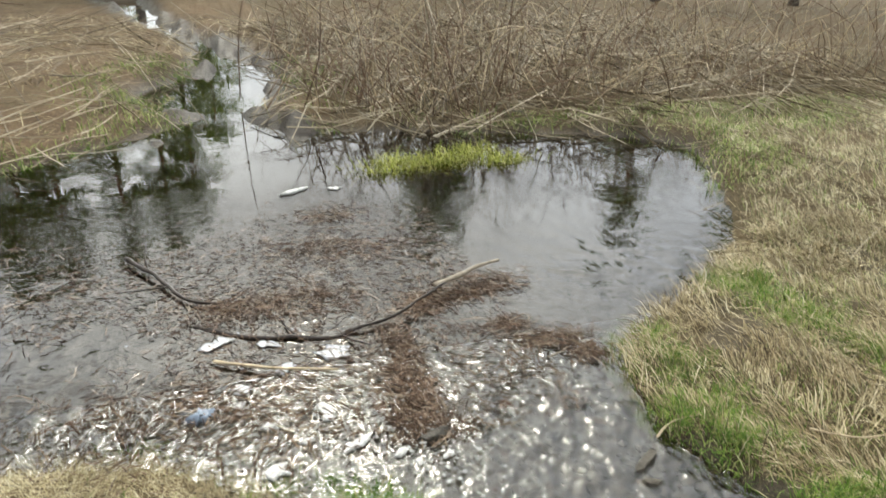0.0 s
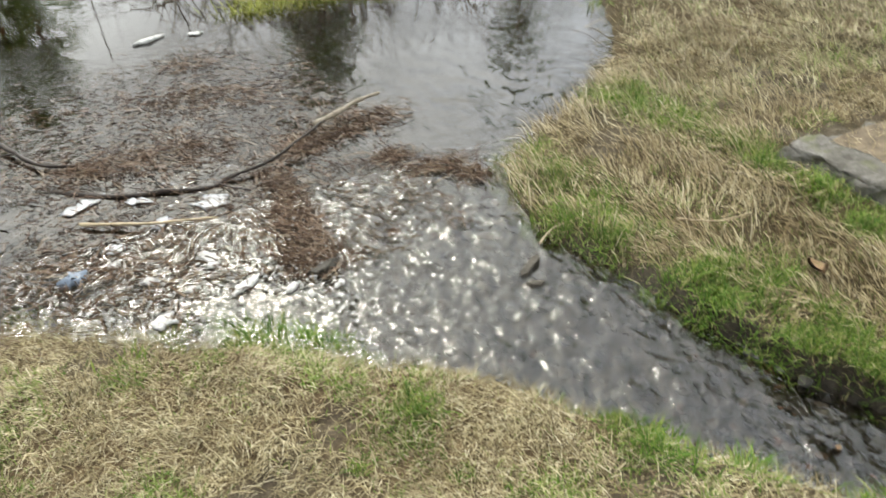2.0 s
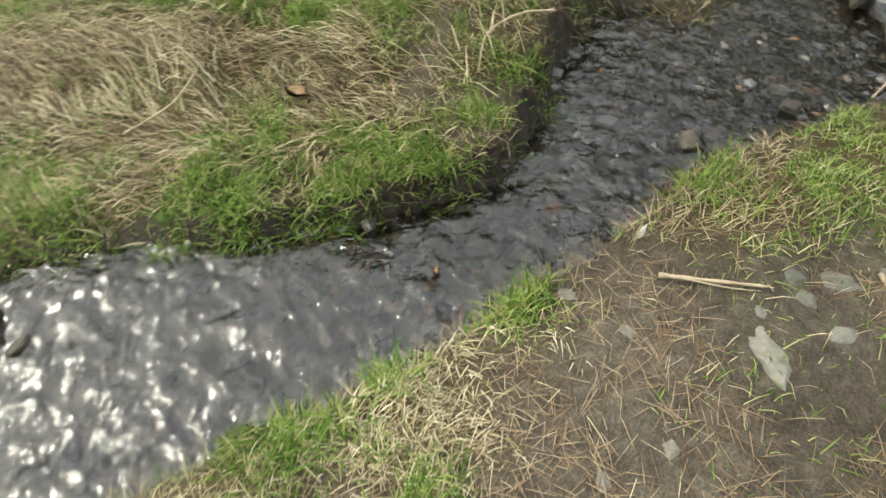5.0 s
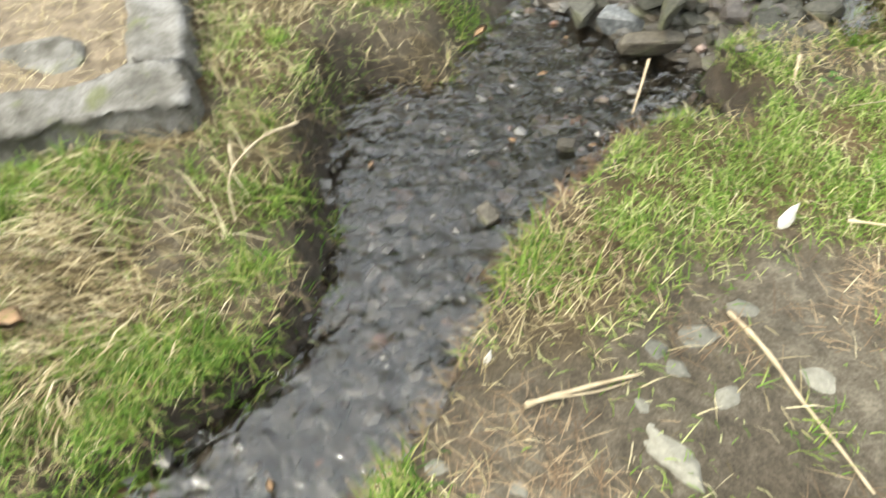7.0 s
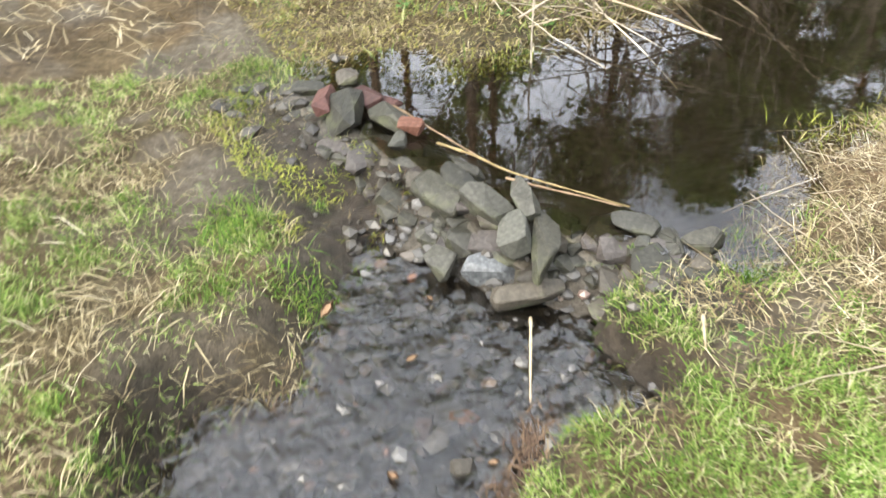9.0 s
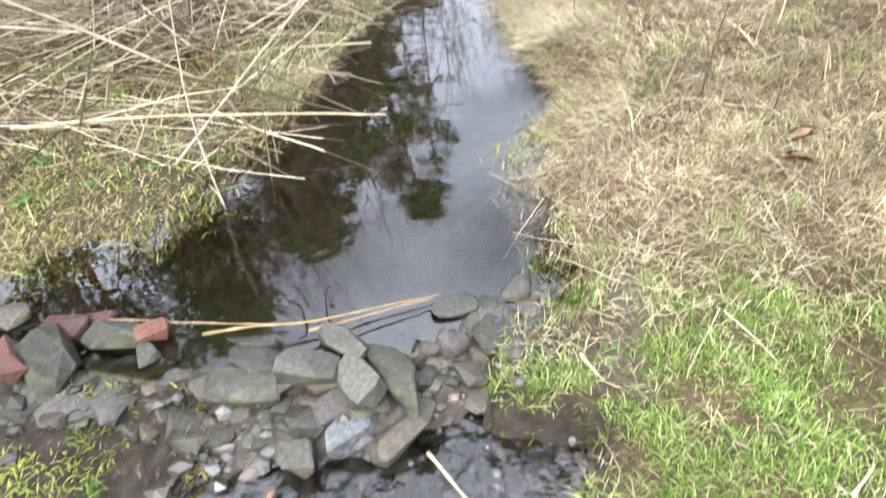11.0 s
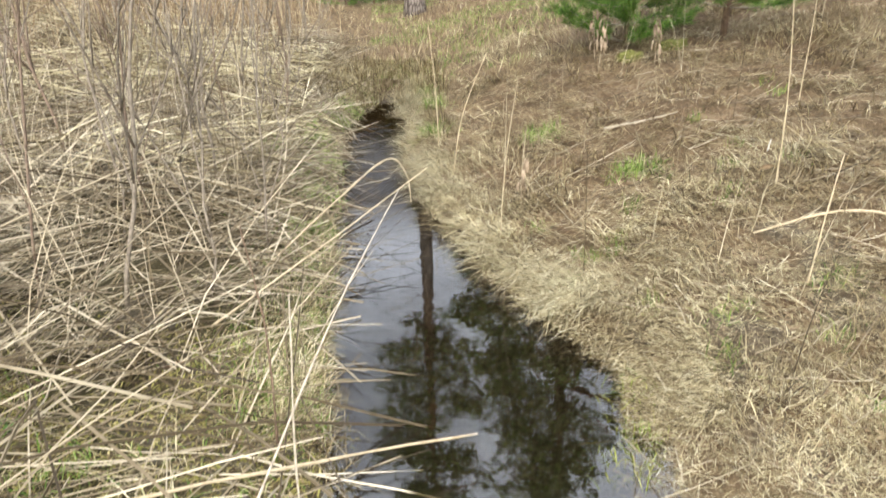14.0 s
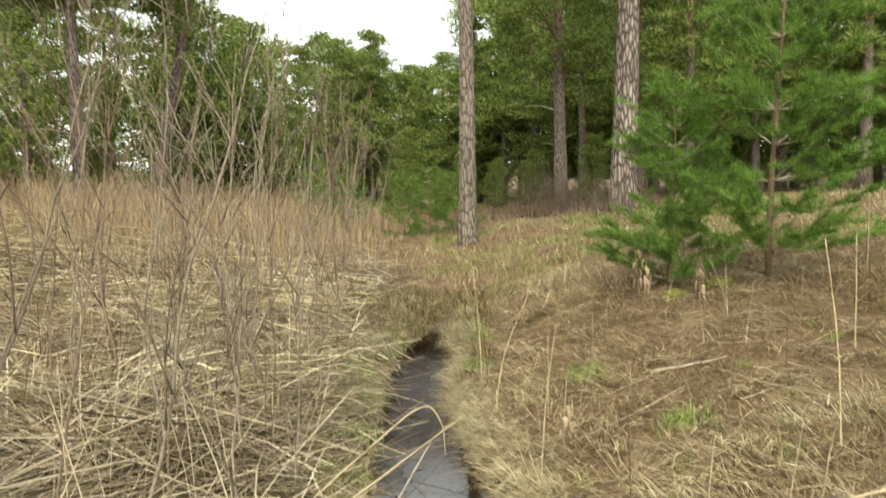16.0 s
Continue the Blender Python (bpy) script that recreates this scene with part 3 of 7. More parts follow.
def chop(x, y):
    """Broken ripples of the running water, livelier in the riffles, dying away over the pond."""
    lively = (0.35 + 1.2 * smooth(0.35, 0.62, fbm(x, y, 2.1, 305))) * (0.05 + 0.95 * smooth(-4.2, -2.3, y))
    u, v = 0.94 * x + 0.34 * y, 0.94 * y - 0.34 * x
    return lively * 0.013 * (fbm(1.5 * u, v, 9.0, 91, 2) - 0.5) + (0.4 * smooth(-3.6, -2.3, y) + 0.6 * lively) * 0.012 * (fbm(1.4 * u, v, 21.0, 303, 2) - 0.5)


def water_sheet(name, outline, level, reach, keep, material, label, grid, height):
    xs = np.arange(outline[:, 0].min() - 0.3, outline[:, 0].max() + 0.3, grid)
    ys = np.arange(max(outline[:, 1].min(), -23) - 0.3, outline[:, 1].max() + 0.3, grid)
    x, y = np.meshgrid(xs, ys)
    near = keep(x, y)
    d = np.full(x.shape, 9.0)
    d[near] = outline_distance(outline, x[near], y[near])
    z = level + height(x, y)
    ny, nx = x.shape
    i = np.arange((ny - 1) * nx).reshape(ny - 1, nx)[:, :-1]
    use = ((d < reach) & near)[:-1, :-1]
    i = i[use]
    f = np.concatenate([np.stack([i, i + 1, i + nx + 1], 1), np.stack([i, i + nx + 1, i + nx], 1)])
    used, f = np.unique(f, return_inverse=True)
    v = np.stack([x, y, z], -1).reshape(-1, 3)[used]
    tagged(new(name, tri_mesh(name, v, f.reshape(-1, 3), material, True)), label, "water", kind="structure")


build_ground()
water_sheet("water_stream", LOWER, 0.0, 0.14, lambda x, y: (y < 0.95) & (y > -2.62) & (x < 2.62), WATER_FAST, "shallow rippling brook water over dark gravel", 0.013, chop)
water_sheet("water_pond", LOWER, -0.002, 0.14, lambda x, y: (y < -2.60) | ((x > 2.6) & (y < -1.5)), WATER_POND, "dark pond water with floating litter", 0.03, chop)
water_sheet("water_pool", POOL, POOL_LEVEL, 0.16, lambda x, y: y > np.interp(x, *np.array(DAM_LINE[::-1]).T), WATER_STILL, "still dark pool reflecting sky and pines", 0.05, lambda x, y: 0 * x)


def scatter(n, x0, x1, y0, y1, chance, dry=0.0):
    """n tries in a rectangle; those kept by chance(x, y) and on land, with their height."""
    x, y = rng.uniform(x0, x1, n), rng.uniform(y0, y1, n)
    ok = rng.random(n) < chance(x, y)
    x, y = x[ok], y[ok]
    z, dl, dp = ground(x, y, True)
    ok = (np.minimum(dl, dp) > dry) & ((x < -3.0) | (x > -1.0 + 0.115 * (y + 0.71)) | (y < -1.8) | (y > -0.67))
    return np.stack([x, y, z], 1)[ok]


def lawn(x, y):
    """How green the turf is."""
    south = line_distance(BANK_SOUTH[11:], x, y) < line_distance(BANK_NORTH[:23], x, y)
    edge = smooth(0.30, 0.05, np.abs(outline_distance(LOWER, x, y))) * np.where(south, 0.5, 0.34)
    isle = smooth(-1.0, -1.3, x) * smooth(-0.75, -0.45, y) * smooth(1.2, 0.6, y)
    strip = 1.0 * smooth(-1.2, -0.7, x) * smooth(0.9, 0.1, x) * smooth(-0.3, 0.25, y) * smooth(1.35, 0.75, y + 0.3 * x)
    slab = smooth(0.22, 0.05, np.abs(x + 0.9 - 0.115 * (y + 0.71))) * smooth(-2.0, -1.6, y) * smooth(-0.5, -0.75, y)
    near = np.where(south, 0.46, 0.30) * smooth(-2.3, -1.6, y) * smooth(0.6, 0.2, y)
    g = np.maximum.reduce([edge * (y > -2.5), 0.75 * isle, strip, slab, near])
    return np.clip(g * (0.05 + 1.45 * smooth(0.36, 0.62, fbm(x, y, 3.2, 101))), 0, 1) * (1 - 0.93 * bare(x, y))


def clump(x, y):
    """Tufts a hand wide, with gaps between them."""
    return smooth(0.32, 0.58, fbm(x, y, 13.0, 333, 2))


# ---- turf, straw and litter ----
def turf():
    p = scatter(520000, -3.0, 2.0, -2.6, 1.8, lambda x, y: lawn(x, y) * (0.25 + 0.75 * clump(x, y)))
    n = len(p)
    tall = (0.010 + 0.026 * rng.random(n) ** 2) * (0.6 + 0.8 * clump(p[:, 0], p[:, 1])) + 0.016 * fbm(p[:, 0], p[:, 1], 5.0, 111)
    stuff("green_grass", blades(p, rng.uniform(0, 6.28, n), tall, rng.uniform(0.1, 0.85, n), rng.uniform(0.0016, 0.0034, n), 0.8), GREEN,
          "short green spring turf along the brook", "grass")
    p = scatter(380000, -3.0, 2.6, -3.2, 2.2, lambda x, y: np.clip((0.25 + 0.9 * straw_cover(x, y)) * (1 - 0.8 * lawn(x, y)), 0, 1) * (0.35 + 0.65 * smooth(0.3, 0.55, fbm(x, y, 6.0, 115))) * (1 - 0.95 * bare(x, y)), 0.03)
    n = len(p)
    flow = 6.28 * fbm(p[:, 0], p[:, 1], 1.6, 121) * 2 + rng.normal(0, 1.5, n)
    stuff("dry_grass", blades(p, flow, rng.uniform(0.025, 0.085, n), rng.uniform(0.35, 0.98, n), rng.uniform(0.0011, 0.0024, n), 0.6), DRY,
          "flattened straw-coloured winter grass", "grass")
    c = scatter(900, -2.2, 1.8, -2.2, 1.3, lambda x, y: np.clip(0.12 + 0.9 * lawn(x, y), 0, 1) * (1 - 0.8 * bare(x, y)))
    k = rng.integers(0, len(c), 45 * len(c))
    r = rng.uniform(0.01, 0.05, len(c))[k]
    p = c[k] + np.stack([rng.normal(0, 1, len(k)) * r, rng.normal(0, 1, len(k)) * r, np.zeros(len(k))], 1)
    z, d, _ = ground(p[:, 0], p[:, 1], True)
    p[:, 2] = z
    p = p[d > 0.0]
    n = len(p)
    stuff("grass_tufts", blades(p, rng.uniform(0, 6.28, n), rng.uniform(0.02, 0.052, n), rng.uniform(0.1, 0.85, n), rng.uniform(0.0018, 0.0035, n), 0.8), BRIGHT,
          "fresh green tufts among winter grass", "grass")


def fresh_sods():
    """Dense bright sods that hang over the bank."""
    def sod(x, y):
        d = outline_distance(LOWER, x, y)
        reach = 0.17 + 0.22 * smooth(-0.75, -1.05, y)
        band = smooth(reach + 0.05, reach - 0.05, d + 0.22 * (fbm(x, y, 5, 131) - 0.5)) * smooth(-1.46, -1.36, y) * (y < -0.42) * (x < 0.05) * (x > -0.75)
        tufts = sum(np.exp(-((x - a) ** 2 + (y - b) ** 2) / r**2) for a, b, r in
                    ((-0.14, -1.92, 0.14), (-0.25, -2.15, 0.10), (1.0, -1.88, 0.10), (1.16, -2.0, 0.09), (-1.45, 0.16, 0.07), (-1.76, 0.08, 0.08), (0.37, -0.9, 0.06), (0.05, -0.5, 0.06), (-0.33, -0.06, 0.08),
                     (0.92, -1.78, 0.08), (1.17, -1.9, 0.07), (1.52, -1.8, 0.06), (0.86, -1.29, 0.05), (0.22, -0.75, 0.05), (0.49, -0.61, 0.05), (-0.2, -1.68, 0.13),
                     (-1.04, -1.7, 0.10), (-0.98, -1.45, 0.08), (-0.95, -1.2, 0.07), (-0.93, -0.95, 0.07), (-1.12, -2.0, 0.13), (-1.12, -2.35, 0.15), (-1.08, -2.7, 0.16), (-0.24, -2.44, 0.10)))
        return np.clip(0.95 * band * smooth(0.2, 0.42, fbm(x, y, 7.0, 135)) * (0.12 + 0.88 * clump(x, y)) + 1.2 * tufts, 0, 1)
    p = scatter(270000, -2.2, 1.75, -3.0, 0.6, sod, -0.01)
    n = len(p)
    stuff("bright_grass", blades(p, rng.uniform(0, 6.28, n), rng.uniform(0.03, 0.09, n) * (0.55 + 0.65 * clump(p[:, 0], p[:, 1])), rng.uniform(0.1, 0.85, n), rng.uniform(0.0022, 0.0042, n), 0.9), BRIGHT,
          "lush bright green sods overhanging the brook", "grass")


def tussocks():
    """Taller tan grass on the banks, flopped over in hanks."""
    def north(x, y):
        return (0.25 + 0.75 * smooth(0.36, 0.56, fbm(x, y, 5.0, 137))) * smooth(0.04, 0.14, outline_distance(LOWER, x, y)) * (1 - lawn(x, y)) * ((x < -0.34) | (y < -1.4)) * (1 - bare(x, y)) * (1 - 0.7 * smooth(-0.9, -0.5, y))
    p = scatter(52000, -2.4, 0.1, -3.2, 0.0, north, 0.03)
    n = len(p)
    flow = 5.2 + 5.0 * (fbm(p[:, 0], p[:, 1], 3.0, 138) - 0.5) + rng.normal(0, 0.5, n)
    stuff("tan_tussocks", blades(p, flow, rng.uniform(0.06, 0.16, n), rng.uniform(0.4, 1.0, n), rng.uniform(0.002, 0.0048, n), 0.8), MATTED,
          "drooping tan grass tussocks on the bank", "grass")
    p = scatter(150000, 0.1, 2.8, -2.3, 0.2, lambda x, y: (0.3 + 0.7 * clump(x, y)) * smooth(0.03, 0.14, outline_distance(LOWER, x, y)) * (1 - 0.7 * lawn(x, y)) * (1 - bare(x, y)), 0.03)
    n = len(p)
    flow = 1.2 + 6.0 * (fbm(p[:, 0], p[:, 1], 4.0, 139) - 0.5) + rng.normal(0, 0.8, n)
    stuff("near_straw", blades(p, flow, rng.uniform(0.02, 0.065, n), rng.uniform(0.5, 1.0, n), rng.uniform(0.0014, 0.0032, n), 0.5), PALE,
          "pale flattened straw on the near bank", "grass")
    p = scatter(70000, -7.0, -0.9, -6.2, -2.2, lambda x, y: (0.35 + 0.65 * clump(0.5 * x, 0.5 * y)) * smooth(0.1, 0.4, outline_distance(LOWER, x, y)), 0.05)
    n = len(p)
    green = rng.random(n) < 0.12 + 0.5 * smooth(0.4, 0.6, fbm(p[:, 0], p[:, 1], 0.9, 143))
    for name, mine, material, label in (("pale_meadow", ~green, PALE, "pale soft winter grass beyond the footing"), ("green_meadow", green, GREEN, "green blades coming through winter grass")):
        q = p[mine]
        m = len(q)
        stuff(name, blades(q, 4.6 + rng.normal(0, 0.9, m), rng.uniform(0.05, 0.15, m), rng.uniform(0.4, 1.0, m), rng.uniform(0.002, 0.0045, m), 0.7), material, label, "grass")


def bank_fringe():
    """Roots and hanging grass along the cut banks."""
    line = rounded_line(BANK_NORTH[:22], 8)
    k = rng.integers(0, len(line), 5000)
    x, y = line[k, 0] + rng.normal(0, 0.03, len(k)), line[k, 1] + rng.normal(0, 0.03, len(k))
    z, d, _ = ground(x, y, True)
    ok = (d > -0.02) & (d < 0.12)
    p = np.stack([x, y, z], 1)[ok]
    n = len(p)
    stuff("hanging_roots", blades(p, rng.uniform(0, 6.28, n), rng.uniform(0.03, 0.09, n), rng.uniform(0.7, 1.25, n), rng.uniform(0.0015, 0.003, n), 0.9), ROOTS,
          "brown roots and dead grass hanging over the bank", "roots")
    line = rounded_line(POOL_EAST, 8)
    k = rng.integers(0, len(line), 34000)
    off = 0.34 * rng.random(len(k)) ** 1.6
    x, y = line[k, 0] + off + 0.02, line[k, 1] + rng.normal(0, 0.05, len(k))
    z, _, d = ground(x, y, True)
    ok = (d > 0.03) & (y > 1.9)
    p = np.stack([x, y, z], 1)[ok]
    n = len(p)
    stuff("overhanging_grass", blades(p, np.pi + 2.2 * (fbm(p[:, 0], p[:, 1], 4.0, 148) - 0.5) + rng.normal(0, 0.6, n), rng.uniform(0.04, 0.11, n), rng.uniform(0.5, 1.1, n), rng.uniform(0.0018, 0.0036, n), 0.9), MATTED,
          "pale dead grass drooping over the pool's edge", "grass")


def lying_stalks(n, x0, x1, y0, y1, chance, length, lift, radius, along=None, spread=3.2, over=False, pile=0.03):
    p = scatter(n, x0, x1, y0, y1, chance, -9 if over else -0.02)
    n = len(p)
    a = (along + rng.normal(0, spread, n)) if along is not None else 9.0 * fbm(p[:, 0], p[:, 1], 1.1, 147) + rng.normal(0, 1.0, n)
    ln = rng.uniform(*length, n)
    rise = rng.uniform(*lift, n) * ln
    s = np.linspace(-0.5, 0.5, 4)
    x = p[:, :1] + np.cos(a)[:, None] * ln[:, None] * s
    y = p[:, 1:2] + np.sin(a)[:, None] * ln[:, None] * s
    g = ground(x, y)
    base = np.maximum.accumulate(g, 1)
    z = np.maximum(g, POOL_LEVEL if over else g) + 0.006 + rise[:, None] * (s + 0.5) + rng.uniform(0, pile, n)[:, None]
    z = np.maximum(z, (g + base) / 2)
    bend = rng.normal(0, 0.05, n)[:, None] * ln[:, None] * (0.25 - s**2)
    x, y = x - np.sin(a)[:, None] * bend, y + np.cos(a)[:, None] * bend
    r = rng.uniform(*radius, n)[:, None] * np.array([1.0, 0.95, 0.8, 0.55])
    return tubes(np.stack([x, y, z], -1), r)


def west_bank(x, y):
    return ((x < -1.75) & (y > 0.9)) * smooth(1.2, 2.0, y)


def upper_banks():
    stuff("reed_litter", [lying_stalks(1900, -5.5, -1.8, 1.2, 8.0, lambda x, y: west_bank(x, y) * smooth(0.3, 0.6, fbm(x, y, 1.3, 145)), (0.12, 0.8), (-0.02, 0.28), (0.0015, 0.0048)),
                          lying_stalks(210, -5.0, -2.2, 1.5, 5.0, west_bank, (0.6, 1.6), (-0.1, 0.45), (0.0038, 0.0072), pile=0.12),
                          lying_stalks(2600, -8.0, -2.1, 3.4, 11.0, west_bank, (0.25, 0.9), (-0.02, 0.35), (0.0022, 0.006)),
                          lying_stalks(420, -4.8, -1.95, 1.3, 6.0, west_bank, (0.35, 1.2), (-0.05, 0.5), (0.002, 0.0042), 0.3, 1.1)], STRAW,
          "tangled dead reed stalks lying on the bank", "reeds")
    stuff("reed_pile", [lying_stalks(2800, -9.0, -2.4, 4.2, 11.0, lambda x, y: west_bank(x, y) * smooth(0.4, 0.55, fbm(x, y, 0.9, 144)), (0.3, 0.9), (-0.2, 0.3), (0.003, 0.0065), pile=0.38)], PALE,
          "heaped pale reed stalks", "reeds")
    p = scatter(105000, -9.0, -1.7, 1.0, 11.0, lambda x, y: west_bank(x, y) * smooth(0.35 - 0.15 * smooth(3, 6, y), 0.7, fbm(x, y, 2.0, 146)) * (0.45 + 0.55 * smooth(3, 6, y)))
    n = len(p)
    stuff("west_dead_grass", blades(p, rng.uniform(0, 6.28, n), rng.uniform(0.05, 0.20, n), rng.uniform(0.6, 1.0, n), rng.uniform(0.002, 0.004, n), 0.8), MATTED,
          "matted dead grass under the reeds", "grass")
    # olive moss, leaf scraps and short weed on the wet ground of the west shore
    p = scatter(64000, -4.2, -1.85, 0.62, 3.2, lambda x, y: (0.3 + 0.7 * smooth(0.3, 0.55, fbm(x, y, 4.0, 140))) * smooth(3.2, 2.2, y), 0.0)
    n = len(p)
    stuff("shore_moss", blades(p, rng.uniform(0, 6.28, n), rng.uniform(0.012, 0.045, n), rng.uniform(0.45, 1.05, n), rng.uniform(0.003, 0.008, n), 0.9), OLIVE,
          "olive moss and leaf scraps on the wet shore", "moss")
    p = scatter(4500, -3.4, -1.75, 0.7, 2.4, lambda x, y: smooth(0.45, 0.6, fbm(x, y, 2.2, 141)) * smooth(-1.7, -2.0, x))
    n = len(p)
    stuff("west_green_shoots", blades(p, rng.uniform(0, 6.28, n), rng.uniform(0.03, 0.09, n), rng.uniform(0.1, 0.8, n), rng.uniform(0.003, 0.006, n), 0.9), GREEN,
          "fresh green shoots among dead reeds", "grass")

    # reeds that fell together, in swathes
    c = scatter(260, -7.5, -2.3, 2.2, 11.5, lambda x, y: west_bank(x, y))
    k = np.repeat(np.arange(len(c)), 32)
    way = rng.uniform(-0.9, 0.9, len(c)) + np.where(rng.random(len(c)) < 0.5, 0.2, 3.3)
    p = c[k] + np.stack([rng.normal(0, 0.12, len(k)), rng.normal(0, 0.12, len(k)), np.zeros(len(k))], 1)
    z, _, d = ground(p[:, 0], p[:, 1], True)
    p[:, 2] = z + rng.uniform(0.02, 0.16, len(k))
    ok = d > 0.1
    p, k = p[ok], k[ok]
    n = len(p)
    stuff("reed_swathes", blades(p, way[k] + rng.normal(0, 0.25, n), rng.uniform(0.25, 0.75, n), rng.uniform(0.72, 1.0, n), rng.uniform(0.004, 0.010, n), 0.45), STRAW,
          "swathes of fallen pale reed leaves", "reeds")
    # the low grassy fringe along the west edge of the pool and brook
    line = rounded_line(POOL_WEST, 8)
    k = rng.integers(46, len(line), 26000)
    x, y = line[k, 0] - np.abs(rng.normal(0, 0.22, len(k))), line[k, 1] + rng.normal(0, 0.06, len(k))
    z, _, d = ground(x, y, True)
    ok = (d > 0.05) & (rng.random(len(k)) < smooth(0.3, 0.5, fbm(x, y, 2.2, 149)))
    p = np.stack([x, y, z], 1)[ok]
    n = len(p)
    green = rng.random(n) < 0.4
    stuff("fringe_green", blades(p[green], rng.uniform(0, 6.28, green.sum()), rng.uniform(0.03, 0.09, green.sum()), rng.uniform(0.2, 0.9, green.sum()), rng.uniform(0.002, 0.004, green.sum()), 0.8), GREEN,
          "green grass fringe along the brook's edge", "grass")
    stuff("fringe_straw", blades(p[~green], rng.normal(0, 1.4, n - green.sum()), rng.uniform(0.05, 0.14, n - green.sum()), rng.uniform(0.4, 1.05, n - green.sum()), rng.uniform(0.002, 0.004, n - green.sum()), 0.9), MATTED,
          "pale dead grass fringe along the brook's edge", "grass")

    c = np.array([(-2.42, 5.9), (-2.3, 5.5), (-2.25, 6.4), (-2.35, 4.85), (-2.2, 5.1), (-2.15, 4.3), (-2.6, 5.3), (-2.12, 6.9), (-2.2, 3.7), (-1.35, 7.2), (-1.3, 6.6), (-1.4, 5.6), (-0.3, 3.8), (-0.6, 4.9)])
    k = rng.integers(0, len(c), 3600)
    p = c[k] + rng.normal(0, 0.075, (len(k), 2))
    z, _, d = ground(p[:, 0], p[:, 1], True)
    p = np.concatenate([p, z[:, None]], 1)[d > 0.02]
    n = len(p)
    stuff("brookside_tufts", blades(p, rng.uniform(0, 6.28, n), rng.uniform(0.06, 0.17, n), rng.uniform(0.1, 0.8, n), rng.uniform(0.003, 0.006, n), 0.8), GREEN,
          "bright green grass tufts along the brook", "grass")

    def needle_bed(x, y):
        return np.exp(-(((x - 0.5) / 1.25) ** 2 + ((y - 5.3) / 1.0) ** 2) ** 1.5) * smooth(0.2, 0.45, fbm(x, y, 2.2, 155))

    def east(x, y):
        return smooth(0.6, 1.6, y + 0.4 * (x + 0.4)) * (x > -1.7)
    stuff("straw_litter", [lying_stalks(4200, -1.6, 4.0, 0.9, 7.0, east, (0.06, 0.3), (-0.02, 0.15), (0.001, 0.0022)),
                           lying_stalks(60, -1.0, 2.5, 1.6, 4.5, east, (0.3, 0.9), (0.0, 0.10), (0.0015, 0.0035), 0.2, 0.8)], STRAW,
          "scattered straw and broken stalks on the slope", "straw")
    p = scatter(130000, -1.7, 5.5, 1.0, 9.0, lambda x, y: east(x, y) * smooth(0.40, 0.6, fbm(x, y, 2.4, 151)) * (1 - 0.85 * needle_bed(x, y)))
    n = len(p)
    flow = 3.4 + 5.0 * (fbm(p[:, 0], p[:, 1], 1.7, 153) - 0.5) + rng.normal(0, 0.7, n)
    stuff("slope_dead_grass", blades(p, flow, rng.uniform(0.08, 0.26, n) * (0.4 + 0.6 * smooth(1.8, 3.4, p[:, 1])), rng.uniform(0.6, 1.0, n), rng.uniform(0.0015, 0.0034, n), 0.4), MATTED,
          "flattened dead grass on the slope", "grass")
    p = scatter(90000, -1.1, 2.6, 0.9, 3.4, lambda x, y: smooth(0.8, 1.5, y + 0.3 * (x + 0.4)) * (0.35 + 0.65 * smooth(0.3, 0.5, fbm(x, y, 5.0, 152))) * smooth(3.4, 2.6, y))
    n = len(p)
    fine = rng.random(n) < 0.68
    for name, mine, material, label in (("fine_straw", fine, PALE, "fine broken straw on the slope by the dam"), ("fine_litter", ~fine, NEEDLE, "brown litter between straw by the dam")):
        q = p[mine]
        m = len(q)
        stuff(name, blades(q, rng.uniform(0, 6.28, m), rng.uniform(0.02, 0.08, m), rng.uniform(0.6, 1.02, m), rng.uniform(0.0014, 0.0034, m), 0.4), material, label, "straw")
    p = scatter(52000, -1.4, 5.5, 1.2, 9.0, lambda x, y: east(x, y) * np.clip(needle_bed(x, y) + smooth(0.54, 0.66, fbm(x, y, 1.1, 161)), 0, 1))
    n = len(p)
    stuff("slope_needles", blades(p, rng.uniform(0, 6.28, n), rng.uniform(0.04, 0.09, n), rng.uniform(0.85, 1.0, n), rng.uniform(0.0018, 0.0032, n), 0.1), NEEDLE,
          "rusty fallen pine needles on the slope", "needles")
    p = scatter(15000, -1.3, 5.0, 1.2, 8.5, lambda x, y: east(x, y) * np.clip(needle_bed(x, y) + smooth(0.45, 0.62, fbm(x, y, 1.1, 161)), 0, 1))
    n = len(p)
    p[:, 2] += 0.008
    stuff("slope_leaf_litter", blades(p, rng.uniform(0, 6.28, n), rng.uniform(0.015, 0.04, n), rng.uniform(0.75, 1.1, n), rng.uniform(0.008, 0.018, n), 0.6), NEEDLE,
          "brown leaf flakes scattered over the slope", "leaves")
    p = scatter(34000, -1.5, 3.4, 1.8, 6.5, lambda x, y: east(x, y) * smooth(0.52, 0.68, fbm(x, y, 2.6, 165)) * (1 - 0.8 * needle_bed(x, y)))
    n = len(p)
    stuff("slope_tussocks", blades(p, 3.6 + rng.normal(0, 1.2, n), rng.uniform(0.09, 0.22, n), rng.uniform(0.3, 1.0, n), rng.uniform(0.002, 0.004, n), 0.8), MATTED,
          "straw-coloured tussocks on the slope", "grass")
    c = scatter(420, -1.6, 3.0, 1.6, 7.5, lambda x, y: east(x, y) * smooth(2.0, 3.2, y) * (1 - 0.75 * needle_bed(x, y)))
